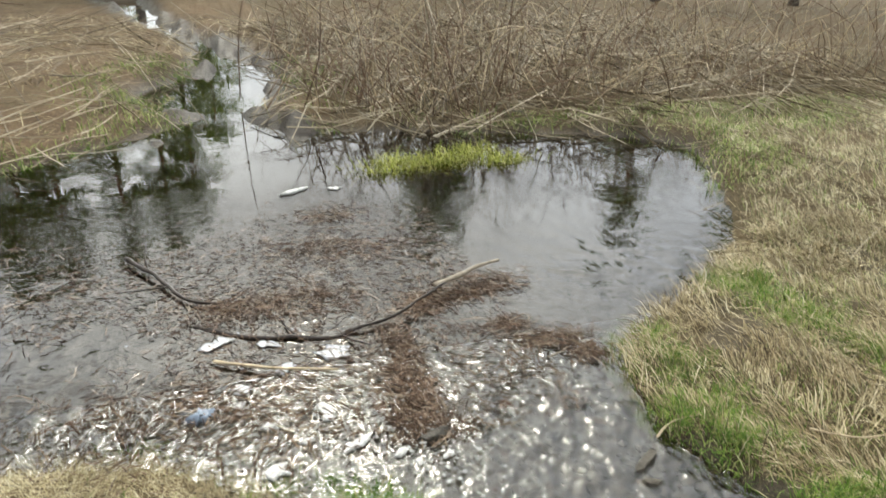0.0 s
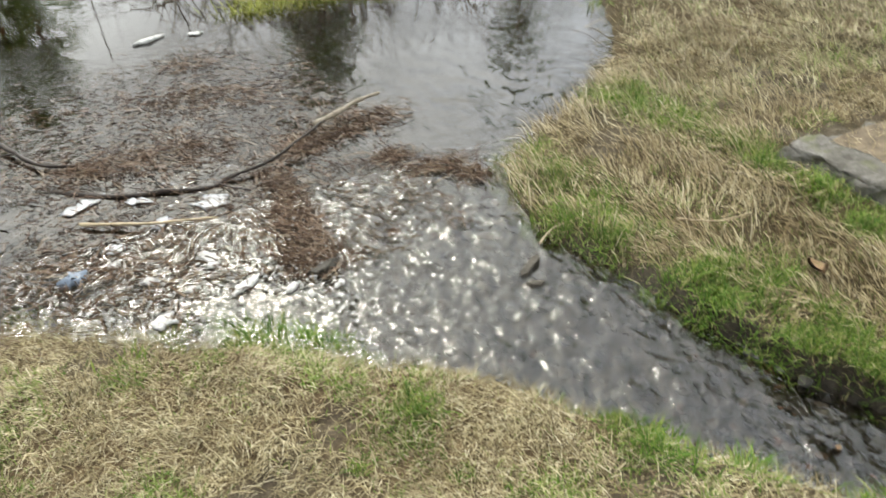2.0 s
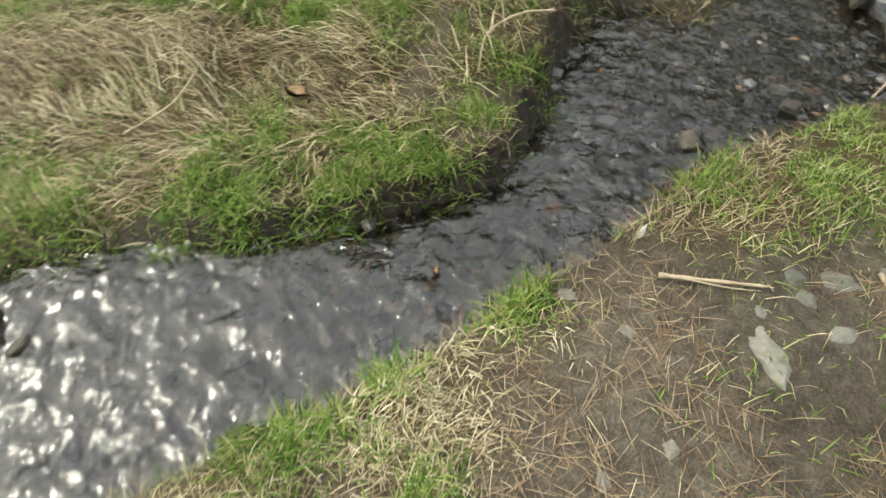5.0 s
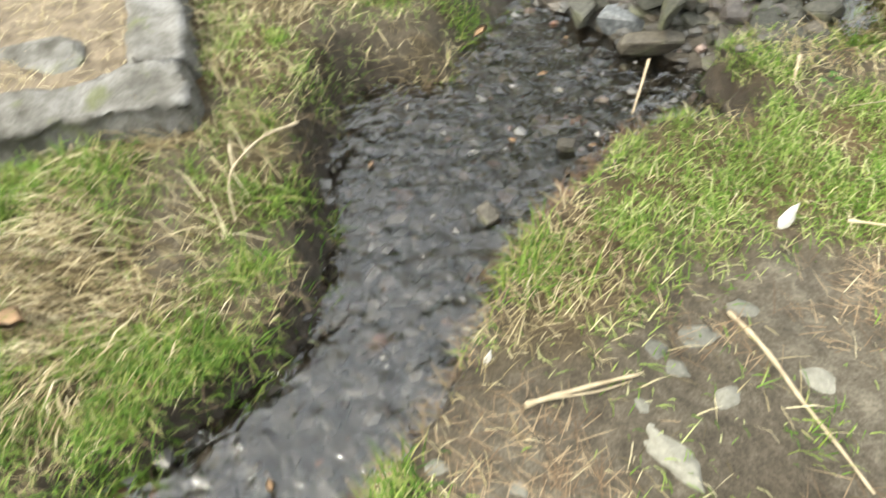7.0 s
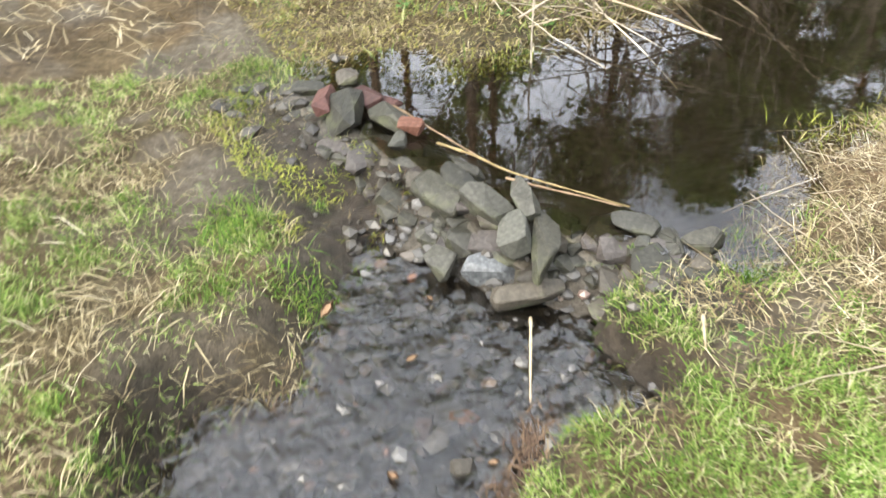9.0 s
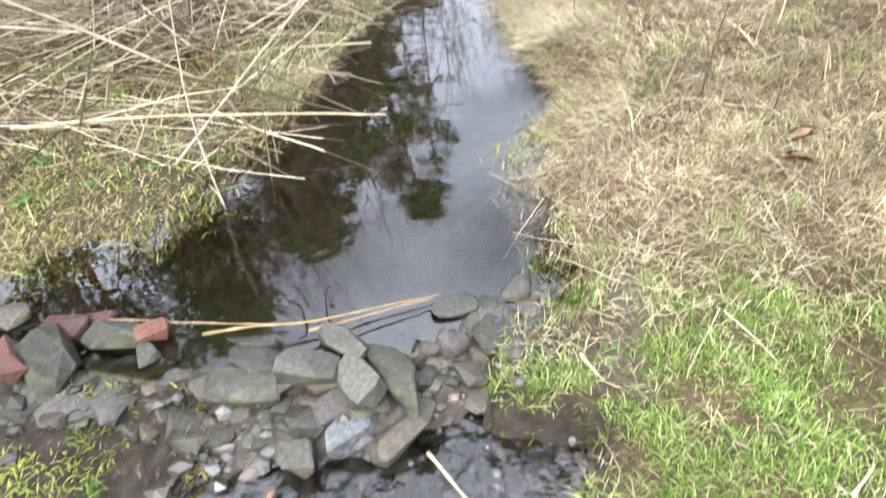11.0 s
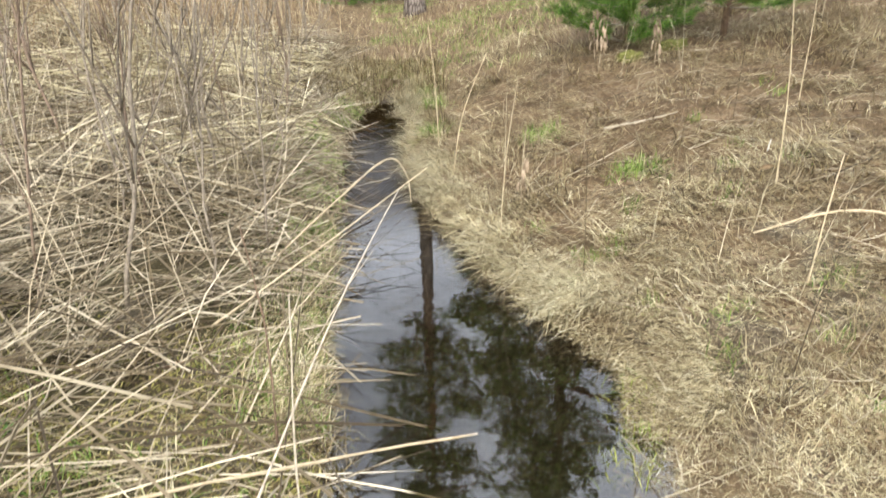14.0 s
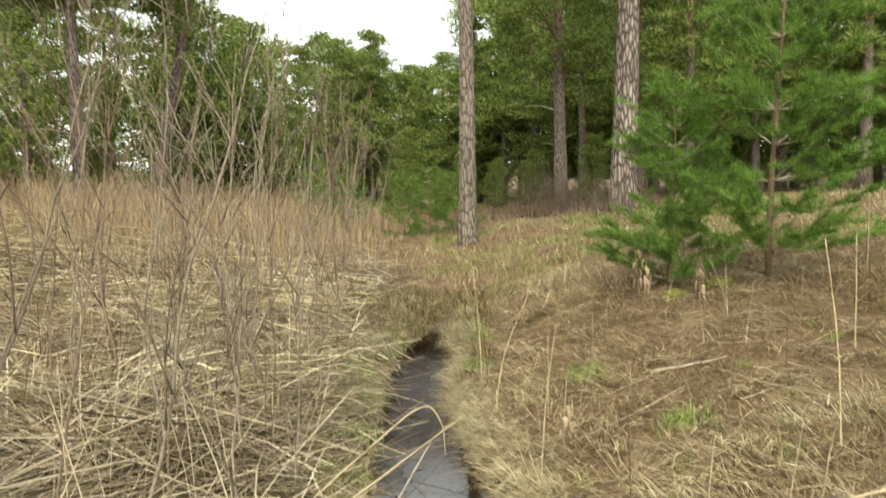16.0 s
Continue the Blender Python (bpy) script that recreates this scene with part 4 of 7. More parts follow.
    k = np.repeat(np.arange(len(c)), 26)
    way = rng.uniform(2.4, 5.6, len(c))
    p = c[k] + np.stack([rng.normal(0, 0.05, len(k)), rng.normal(0, 0.05, len(k)), np.zeros(len(k))], 1)
    z, _, d = ground(p[:, 0], p[:, 1], True)
    p[:, 2] = z + rng.uniform(0.0, 0.03, len(k))
    ok = d > 0.02
    p, k = p[ok], k[ok]
    n = len(p)
    stuff("slope_hanks", blades(p, way[k] + rng.normal(0, 0.35, n), rng.uniform(0.12, 0.34, n), rng.uniform(0.55, 1.0, n), rng.uniform(0.003, 0.006, n), 0.5), MATTED,
          "hanks of pale bent grass on the slope", "grass")
    line = rounded_line(POOL_EAST, 10)
    k = rng.integers(0, len(line), 16000)
    p = np.stack([line[k, 0] + np.abs(rng.normal(0, 0.2, len(k))), line[k, 1] + rng.normal(0, 0.05, len(k))], 1)
    z, _, d = ground(p[:, 0], p[:, 1], True)
    p = np.concatenate([p, z[:, None]], 1)[(d > 0.03) & (p[:, 1] > 2.6) & (rng.random(len(k)) < 0.8 * smooth(0.32, 0.5, fbm(p[:, 0], p[:, 1], 3.0, 169)))]
    n = len(p)
    stuff("brook_lip_grass", blades(p, 3.5 + rng.normal(0, 0.6, n), rng.uniform(0.1, 0.3, n), rng.uniform(0.45, 1.0, n), rng.uniform(0.002, 0.0045, n), 0.9), PALE,
          "pale dead grass combed over the brook's lip", "grass")
    c = scatter(210, -1.0, 2.6, 1.0, 6.0, lambda x, y: 0.9 * east(x, y) * smooth(5.5, 2.0, y))
    k = rng.integers(0, len(c), 3000)
    p = c[k] + np.stack([rng.normal(0, 0.035, len(k)), rng.normal(0, 0.035, len(k)), np.zeros(len(k))], 1)
    p[:, 2] = ground(p[:, 0], p[:, 1])
    n = len(p)
    stuff("slope_green_tufts", blades(p, rng.uniform(0, 6.28, n), rng.uniform(0.04, 0.11, n), rng.uniform(0.1, 0.7, n), rng.uniform(0.002, 0.004, n), 0.8), BRIGHT,
          "small green grass tufts sprouting through straw", "grass")
    q = np.array([(-0.93, 1.93), (-1.02, 1.78), (-0.9, 2.12), (-2.0, 1.3), (-2.05, 1.12)])[rng.integers(0, 5, 420)]
    p = np.concatenate([q + rng.normal(0, 0.05, (420, 2)), np.full((420, 1), POOL_LEVEL - 0.01)], 1)
    stuff("pool_edge_tufts", blades(p, rng.uniform(0, 6.28, 420), rng.uniform(0.03, 0.085, 420), rng.uniform(0.3, 1.0, 420), rng.uniform(0.002, 0.004, 420), 0.9), TUFT,
          "yellow-green tufts standing in the pool's shallows", "grass")
    # stalks that lean out over the water from the west bank
    stuff("leaning_reeds", [lying_stalks(24, -3.0, -2.1, 1.5, 1.95, lambda x, y: 1 + 0 * x, (0.5, 1.3), (-0.06, 0.06), (0.0016, 0.0046), 0.0, 0.34, True),
                            lying_stalks(22, -2.6, -1.8, 2.6, 4.2, lambda x, y: 1 + 0 * x, (0.5, 1.2), (0.05, 0.4), (0.0018, 0.0032), 0.5, 0.3, True)], STRAW,
          "long pale reed stalks reaching over the pool", "reeds")


def leafy_weed(x, y, size, seed):
    """A rosette of broad leaves on short stalks."""
    r = np.random.default_rng(seed)
    thing = tagged(new("leafy_weed"), "small broad-leaved green weed on wet ground", "weed", group="weeds on the shore")
    thing.location = (x, y, float(ground(x, y)) - 0.004)
    for i in range(r.integers(7, 12)):
        a, ln, rise = r.uniform(0, 6.28), size * r.uniform(0.6, 1.1), r.uniform(0.15, 0.9)
        out, side = np.array([math.cos(a), math.sin(a), 0]), np.array([-math.sin(a), math.cos(a), 0])
        rows = [(0.0, 0.0, 0.03), (0.35, 0.35, 0.05), (0.55, 0.5, 0.26), (0.8, 0.52, 0.30), (1.0, 0.42, 0.04)]
        v = []
        for d, h, w in rows:
            mid = out * d * ln + np.array([0, 0, h * ln * rise])
            v += [mid - side * w * ln + np.array([0, 0, 0.05 * w * ln]), mid - np.array([0, 0, 0.06 * w * ln]), mid + side * w * ln + np.array([0, 0, 0.05 * w * ln])]
        f = []
        for q in range(len(rows) - 1):
            for c in range(2):
                o = q * 3 + c
                f += [[o, o + 1, o + 4], [o, o + 4, o + 3]]
        part("leaf", tri_mesh("weed_leaf", v, f, WEED, True), thing)


for n, (x, y, size) in enumerate(((-2.04, 1.38, 0.045), (-2.66, 1.22, 0.06), (-2.5, 1.55, 0.04), (-3.05, 2.1, 0.05), (-2.75, 1.45, 0.045), (-2.3, 1.5, 0.035), (-2.15, 1.62, 0.04), (-2.95, 1.6, 0.05),
                                  (-2.48, 1.33, 0.05), (-0.62, 0.9, 0.03), (-2.85, 1.9, 0.05), (-2.05, 2.2, 0.035))):
    leafy_weed(x, y, size, 700 + n)


def pond_side():
    p = scatter(62000, -9.0, 8.0, -15.0, -3.0, lambda x, y: smooth(-2.9, -3.5, y) * (0.25 + 0.75 * smooth(0.35, 0.6, fbm(x, y, 1.2, 173))))
    n = len(p)
    stuff("far_bank_grass", blades(p, rng.uniform(0, 6.28, n), rng.uniform(0.08, 0.26, n), rng.uniform(0.55, 1.05, n), rng.uniform(0.003, 0.008, n), 0.8), MATTED,
          "matted dead grass beyond the pond", "grass")
    p = scatter(40000, -3.6, 5.0, -10.0, -4.0, lambda x, y: smooth(0.30, 0.46, fbm(x, y, 1.4, 171)) * smooth(1.1, 0.1, outline_distance(LOWER, x, y)))
    n = len(p)
    stuff("far_bank_green", blades(p, rng.uniform(0, 6.28, n), rng.uniform(0.05, 0.14, n), rng.uniform(0.1, 0.8, n), rng.uniform(0.004, 0.008, n), 0.8), GREEN,
          "green grass patches at the pond's edge", "grass")
    stuff("far_bank_stalks", [lying_stalks(3400, -7.0, 6.0, -14.0, -5.6, lambda x, y: np.maximum(smooth(1.4, 0.4, x), 0.3), (0.4, 1.3), (0.0, 0.35), (0.003, 0.0085)),
                              lying_stalks(120, -5.0, -0.6, -5.6, -2.6, lambda x, y: 1 + 0 * x, (0.2, 0.7), (0.0, 0.4), (0.002, 0.004))], STRAW,
          "tangled dry stems on the far bank", "stems")
    # a tuft standing in the water
    at = np.array([(-0.80, -5.15), (-0.5, -5.35), (-0.25, -5.2), (0.05, -5.3), (0.2, -5.1), (-0.6, -5.5)])[rng.integers(0, 6, 3200)]
    p = np.stack([at[:, 0] + rng.normal(0, 0.13, 3200), at[:, 1] + rng.normal(0, 0.06, 3200), np.full(3200, -0.05)], 1)
    stuff("pond_tuft", blades(p, rng.uniform(0, 6.28, 3200), rng.uniform(0.10, 0.24, 3200), rng.uniform(0.3, 1.05, 3200), rng.uniform(0.004, 0.009, 3200), 0.9),
          TUFT, "yellow-green grass tuft in the pond", "grass")


def outer_grass():
    """Dead grass over the rest of the meadow round about."""
    def rest(x, y):
        inner = (x > -3.0) & (x < 2.6) & (y > -3.2) & (y < 2.2)
        slope = (x > -1.7) & (x < 5.5) & (y > 1.0)
        west = (x > -6.0) & (x < -1.7) & (y > 1.2)
        return np.where(inner | slope | west | (y < -3.0), 0.0, 0.35 + 0.65 * smooth(0.35, 0.6, fbm(x, y, 1.5, 187)))
    p = scatter(85000, -9.0, 9.0, -3.1, 9.0, rest)
    n = len(p)
    stuff("outer_dead_grass", blades(p, rng.uniform(0, 6.28, n), rng.uniform(0.06, 0.2, n), rng.uniform(0.5, 1.0, n), rng.uniform(0.003, 0.006, n), 0.6), MATTED,
          "dead winter grass over the meadow", "grass")


def needle_litter():
    """Fallen needles on the trodden soil, in drifts."""
    p = scatter(30000, -0.6, 1.5, -1.0, 1.5, lambda x, y: bare(x, y) * smooth(0.42, 0.62, fbm(x, y, 5.0, 181)))
    w = scatter(6000, -1.05, -0.45, 0.95, 2.2, lambda x, y: smooth(0.3, 0.5, fbm(x, y, 5.0, 183)) * smooth(0.30, 0.05, outline_distance(POOL, x, y)))
    q = scatter(5200, -0.85, 0.1, -0.55, 0.62, lambda x, y: smooth(0.12, 0.02, outline_distance(LOWER, x, y)) * smooth(0.42, 0.55, fbm(x, y, 4.0, 185)) * (line_distance(BANK_SOUTH[17:], x, y) < 0.2), -0.01)
    q[:, 2] = np.maximum(q[:, 2], 0.0) + 0.012
    p = np.concatenate([p, q, w])
    n = len(p)
    p[:, 2] += 0.002
    stuff("needle_litter", blades(p, rng.uniform(0, 6.28, n), rng.uniform(0.04, 0.085, n), rng.uniform(0.88, 1.0, n), rng.uniform(0.0012, 0.002, n), 0.12), NEEDLE,
          "rusty fallen pine needles on bare soil", "needles")


turf()
fresh_sods()
tussocks()
bank_fringe()
upper_banks()
pond_side()
outer_grass()
needle_litter()


# ---- stones ----
def stone_mesh(name, l, w, h, seed, material, blunt=0.55, fine=True):
    """An angular stone: the hull of random points, with chipped and worn faces."""
    r = random.Random(seed)
    bm = bmesh.new()
    for _ in range(20):
        d = Vector((r.gauss(0, 1), r.gauss(0, 1), r.gauss(0, 1))).normalized()
        p = [math.copysign(abs(c) ** blunt, c) * r.uniform(0.82, 1.0) for c in d]
        bm.verts.new((p[0] * l / 2, p[1] * w / 2, p[2] * h / 2))
    hull = bmesh.ops.convex_hull(bm, input=bm.verts[:])
    loose = [v for v in bm.verts if not v.link_faces]
    bmesh.ops.delete(bm, geom=loose, context="VERTS")
    if fine:
        bmesh.ops.bevel(bm, geom=bm.edges[:], offset=0.10 * min(w, h), segments=2, affect="EDGES", clamp_overlap=True)
        for v in bm.verts:
            v.co += noise.noise_vector(v.co * 30 + Vector((seed * 3.1, seed * 1.7, 0))) * 0.05 * min(w, h)
    bmesh.ops.triangulate(bm, faces=bm.faces[:])
    me = bpy.data.meshes.new(name)
    bm.to_mesh(me)
    bm.free()
    me.materials.append(material)
    return me


def pebble_mesh(name, l, w, h, seed, material):
    """A water-worn stone."""
    bm = bmesh.new()
    bmesh.ops.create_icosphere(bm, subdivisions=3, radius=0.5)
    for v in bm.verts:
        n = noise.noise_vector(v.co * 2.6 + Vector((seed * 3.1, seed * 1.7, 0))) * 0.22
        v.co = Vector(((v.co.x + n.x) * l, (v.co.y + n.y) * w, (v.co.z + 0.5 * n.z) * h))
    me = bpy.data.meshes.new(name)
    bm.to_mesh(me)
    bm.free()
    for p in me.polygons:
        p.use_smooth = True
    me.materials.append(material)
    return me


dam = tagged(new("stone_dam"), "low dam of loose grey stones and brick shards across the brook", "dam")
dam.location = (-1.4, 0.7, 0.0)
KINDS = {"g": STONE_GREY, "t": STONE_TAN, "l": STONE_PALE, "p": STONE_PINK, "b": STONE_BROWN, "w": STONE_WET, "r": BRICK_RED, "o": BRICK_ORANGE}
dam_count = 0


def dam_stone(x, y, z, l, w, turn, kind, tip=None):
    """One stone of the dam, by its middle, length, width and turn."""
    global dam_count
    dam_count += 1
    l, w = l * 1.16, w * 1.2
    h = max(0.03, min(0.10, (0.85 if dam_count < 42 else 0.6) * w))
    brick = kind in "ro"
    ob = part("brick" if brick else "stone", stone_mesh("dam_stone", l, w, h, dam_count, KINDS[kind], 0.3 if brick else 0.5, dam_count < 42), dam)
    lean = tip if tip is not None else 8 * math.sin(dam_count * 2.4)
    ob.matrix_local = Matrix.Translation(Vector((x, y, z - 0.15 * h)) - dam.location) @ pose(0, 0, 0, 14 + lean, 6 * math.sin(dam_count * 1.7), turn)


dam_stone(-2.03, 0.60, 0.20, 0.228, 0.128, -33, 'g')
dam_stone(-1.90, 0.70, 0.20, 0.162, 0.089, 21, 'g')
dam_stone(-2.11, 0.57, 0.21, 0.148, 0.056, -36, 'r')
dam_stone(-1.79, 0.73, 0.20, 0.085, 0.048, 45, 'o')
dam_stone(-2.05, 0.71, 0.20, 0.120, 0.066, 4, 'r')
dam_stone(-1.98, 0.76, 0.19, 0.085, 0.034, 20, 'r')
dam_stone(-1.89, 0.64, 0.15, 0.117, 0.071, 19, 'g')
dam_stone(-1.79, 0.68, 0.17, 0.088, 0.060, -33, 'l')
dam_stone(-1.67, 0.65, 0.13, 0.156, 0.091, 45, 'g')
dam_stone(-1.50, 0.64, 0.15, 0.231, 0.093, 4, 'g')
dam_stone(-1.48, 0.70, 0.18, 0.150, 0.070, 3, 'g')
dam_stone(-1.51, 0.75, 0.19, 0.141, 0.044, 8, 'g')
dam_stone(-1.34, 0.70, 0.19, 0.163, 0.096, 10, 't')
dam_stone(-1.21, 0.71, 0.16, 0.164, 0.087, -33, 'l')
dam_stone(-1.14, 0.77, 0.15, 0.275, 0.081, -42, 'g')
dam_stone(-1.28, 0.80, 0.19, 0.149, 0.060, -19, 't')
dam_stone(-1.40, 0.66, 0.10, 0.102, 0.069, 101, 'g')
dam_stone(-1.26, 0.67, 0.10, 0.127, 0.082, 44, 'p')
dam_stone(-1.21, 0.64, 0.06, 0.178, 0.086, 51, 'w')
dam_stone(-1.32, 0.53, 0.06, 0.089, 0.088, 26, 't')
dam_stone(-1.09, 0.66, 0.04, 0.198, 0.102, 45, 'b')
dam_stone(-1.12, 0.70, 0.07, 0.092, 0.066, -53, 'b')
dam_stone(-1.42, 0.58, 0.05, 0.086, 0.077, 35, 'g')
dam_stone(-1.50, 0.56, 0.03, 0.071, 0.060, 81, 'g')
dam_stone(-1.49, 0.61, 0.07, 0.157, 0.055, 26, 'b')
dam_stone(-1.03, 0.98, 0.17, 0.130, 0.066, 32, 't')
dam_stone(-1.09, 0.93, 0.14, 0.089, 0.066, -40, 'g')
dam_stone(-0.97, 0.95, 0.16, 0.045, 0.046, 26, 'l')
dam_stone(-0.93, 1.02, 0.15, 0.136, 0.092, -36, 'g')
dam_stone(-0.88, 1.08, 0.17, 0.091, 0.093, 6, 'g')
dam_stone(-0.91, 0.93, 0.10, 0.112, 0.093, 10, 'b')
dam_stone(-1.05, 0.86, 0.10, 0.061, 0.058, -9, 'g')
dam_stone(-1.08, 0.82, 0.08, 0.094, 0.073, -32, 'g')
dam_stone(-2.01, 0.47, 0.08, 0.114, 0.106, 105, 'g')
dam_stone(-1.81, 0.59, 0.08, 0.095, 0.078, 71, 'g')
dam_stone(-1.92, 0.56, 0.10, 0.092, 0.071, 40, 'g')
dam_stone(-2.29, 0.59, 0.17, 0.144, 0.061, 56, 'g')
dam_stone(-2.25, 0.73, 0.19, 0.085, 0.061, 69, 'b')
dam_stone(-2.17, 0.53, 0.12, 0.108, 0.097, 21, 'g')
dam_stone(-1.33, 0.71, 0.10, 0.085, 0.061, 20, 'b')
dam_stone(-1.11, 0.85, 0.13, 0.104, 0.053, -45, 'g')

r_dam = random.Random(5)
at = rounded_line(DAM_LINE, 8)
for step in range(230):
    u = step / 229
    q = at[int(u * (len(at) - 1))]
    x, y = q[0] + r_dam.uniform(-0.09, 0.09), q[1] + r_dam.uniform(-0.09, 0.09)
    s = 0.045 + 0.085 * r_dam.random() ** 1.5
    dam_stone(x, y, max(float(ground(x, y)) - 0.003, -0.012), s, s * r_dam.uniform(0.5, 0.9), r_dam.uniform(0, 180), r_dam.choice("gggbbbp"))


def gravel(name, x, y, z, size, stops, label, flat=(0.4, 0.8), rough=0.5):
    """Small rounded-off stones, lying at x, y, z."""
    ico = bmesh.new()
    bmesh.ops.create_icosphere(ico, subdivisions=1, radius=0.5)
    ico.verts.ensure_lookup_table()
    bv, bf = np.array([v.co[:] for v in ico.verts]), np.array([[v.index for v in f.verts] for f in ico.faces])
    ico.free()
    n = len(x)
    scale = np.stack([size * rng.uniform(0.8, 1.6, n), size * rng.uniform(0.7, 1.2, n), size * rng.uniform(*flat, n)], 1)
    a = rng.uniform(0, 6.28, n)
    v = bv[None] * scale[:, None] * rng.uniform(0.75, 1.2, (n, len(bv), 1))
    c, s = np.cos(a)[:, None], np.sin(a)[:, None]
    v = np.stack([v[..., 0] * c - v[..., 1] * s + x[:, None], v[..., 0] * s + v[..., 1] * c + y[:, None], v[..., 2] + z[:, None] + scale[:, 2:3] * 0.2], -1)
    f = bf[None] + len(bv) * np.arange(n)[:, None, None]
    k = Mat(name, rough, 0.5)
    k.color(k.ramp(k.island(), stops))
    stuff(name, (v.reshape(-1, 3), f.reshape(-1, 3)), k.m, label, "gravel")


def pebble_bed():
    """Gravel on the brook's bed, and stones and clods in the mud below the dam."""
    x, y = rng.uniform(-1.7, 1.4, 13000), rng.uniform(-2.6, 1.0, 13000)
    z, d, dp = ground(x, y, True)
    ok = (d < 0.01) & (dp > 0.05)
    x, y, z = x[ok], y[ok], z[ok]
    gravel("bed_gravel", x, y, z, 0.010 + 0.055 * rng.random(len(x)) ** 4,
           [(0.0, (0.025, 0.024, 0.022)), (0.45, (0.075, 0.07, 0.063)), (0.8, (0.105, 0.1, 0.09)), (0.93, (0.125, 0.118, 0.105)), (0.97, (0.17, 0.08, 0.045)), (1.0, (0.13, 0.12, 0.1))],
           "grey and rusty gravel on the stream bed")
    # cobbles and flints that break the surface in the narrow reach
    x, y = rng.uniform(-1.6, 0.5, 5200), rng.uniform(-1.1, 0.8, 5200)
    z, d, dp = ground(x, y, True)
    ok = (d < 0.02) & (dp > 0.05) & (rng.random(len(x)) < 0.25 + 0.75 * smooth(0.4, 0.6, fbm(x, y, 3.0, 197)))
    x, y, z = x[ok], y[ok], z[ok]
    size = 0.014 + 0.04 * rng.random(len(x)) ** 2.2
    gravel("stream_cobbles", x, y, np.maximum(z, rng.uniform(-0.03, 0.004, len(x)) - 0.45 * size), size,
           [(0.0, (0.035, 0.032, 0.03)), (0.4, (0.085, 0.08, 0.073)), (0.7, (0.125, 0.118, 0.108)), (0.85, (0.16, 0.155, 0.147)), (0.9, (0.14, 0.085, 0.065)), (0.95, (0.15, 0.135, 0.1)), (0.985, (0.17, 0.162, 0.15)), (1.0, (0.28, 0.11, 0.05))],
           "wet grey, pinkish and rusty pebbles breaking the shallow water", (0.5, 0.85), 0.3)
    # wads of brown litter stranded along the low bank
    t = rng.random(2600)
    wad = 0.5 + 0.5 * np.sin(2 * t * 6.28 * 3.1)
    x = np.interp(t, (0, 0.5, 1), (-0.40, -0.58, -0.78)) + rng.normal(0, 0.022, len(t)) * (0.4 + wad)
    y = np.interp(t, (0, 0.5, 1), (-0.12, 0.16, 0.44)) + rng.normal(0, 0.022, len(t)) * (0.4 + wad)
    p = np.stack([x, y, np.maximum(ground(x, y), 0.0) + 0.004], 1)[rng.random(len(t)) < 0.06 + 0.7 * wad**3]
    n = len(p)
    stuff("stranded_litter", blades(p, rng.normal(2.1, 0.8, n), rng.uniform(0.03, 0.085, n), rng.uniform(0.85, 1.2, n), rng.uniform(0.0018, 0.004, n), 0.5), SODDEN,
          "brown needles and roots stranded along the stream's edge", "litter")
    x, y = rng.uniform(-2.5, -0.8, 2600), rng.uniform(0.25, 0.95, 2600)
    z, d, dp = ground(x, y, True)
    ok = (dp > 0.02) & (d > -0.04) & (rng.random(len(x)) < smooth(0.34, 0.10, line_distance(DAM_LINE, x, y)) * smooth(0.3, 0.55, fbm(x, y, 5.0, 195)))
    x, y, z = x[ok], y[ok], z[ok]
    gravel("dam_rubble", x, y, z, 0.012 + 0.055 * rng.random(len(x)) ** 2,
           [(0.0, (0.02, 0.017, 0.013)), (0.5, (0.045, 0.039, 0.03)), (0.9, (0.075, 0.067, 0.053)), (1.0, (0.10, 0.09, 0.074))], "wet stones and mud clods below the dam", (0.5, 0.9), 0.3)
    p = scatter(5000, -2.5, -1.5, 0.2, 0.62, lambda x, y: smooth(0.42, 0.6, fbm(x, y, 6.0, 196)))
    n = len(p)
    stuff("algae_tufts", blades(p, rng.uniform(0, 6.28, n), rng.uniform(0.012, 0.04, n), rng.uniform(0.3, 1.0, n), rng.uniform(0.002, 0.004, n), 0.8), TUFT,
          "olive weed and algae on wet mud", "weed")


pebble_bed()


def loose_stone(x, y, l, w, h, turn, material, label, sunk=0.5, name="stone", lift=None):
    z = float(ground(x, y)) if lift is None else lift
    make = pebble_mesh if lift is None else stone_mesh
    ob = tagged(new(name, make(name, l, w, h, int(abs(x * 731 + y * 377)) + 3, material)), label, "stone")
    ob.matrix_basis = pose(x, y, z + h * (0.5 - sunk), 0, 0, turn)


for x, y, l, w, turn in ((-0.04, 0.15, 0.11, 0.06, 75), (-0.05, 0.06, 0.055, 0.045, 10), (0.0, 0.075, 0.058, 0.05, 40), (0.08, 0.13, 0.055, 0.04, 100), (0.14, -0.01, 0.135, 0.06, 15),
                         (0.10, 0.30, 0.09, 0.07, 60), (0.05, -0.02, 0.06, 0.04, 0), (0.10, -0.27, 0.05, 0.04, 20), (0.02, -0.39, 0.055, 0.035, 60), (-0.06, 0.27, 0.08, 0.06, 40),
                         (0.4, -0.32, 0.05, 0.03, 10), (0.46, -0.42, 0.06, 0.03, 80), (0.33, -0.2, 0.04, 0.03, 0)):
    loose_stone(x, y, l, w, 0.03, turn, PEBBLE, "pale rounded stone trodden into the soil", 0.78)
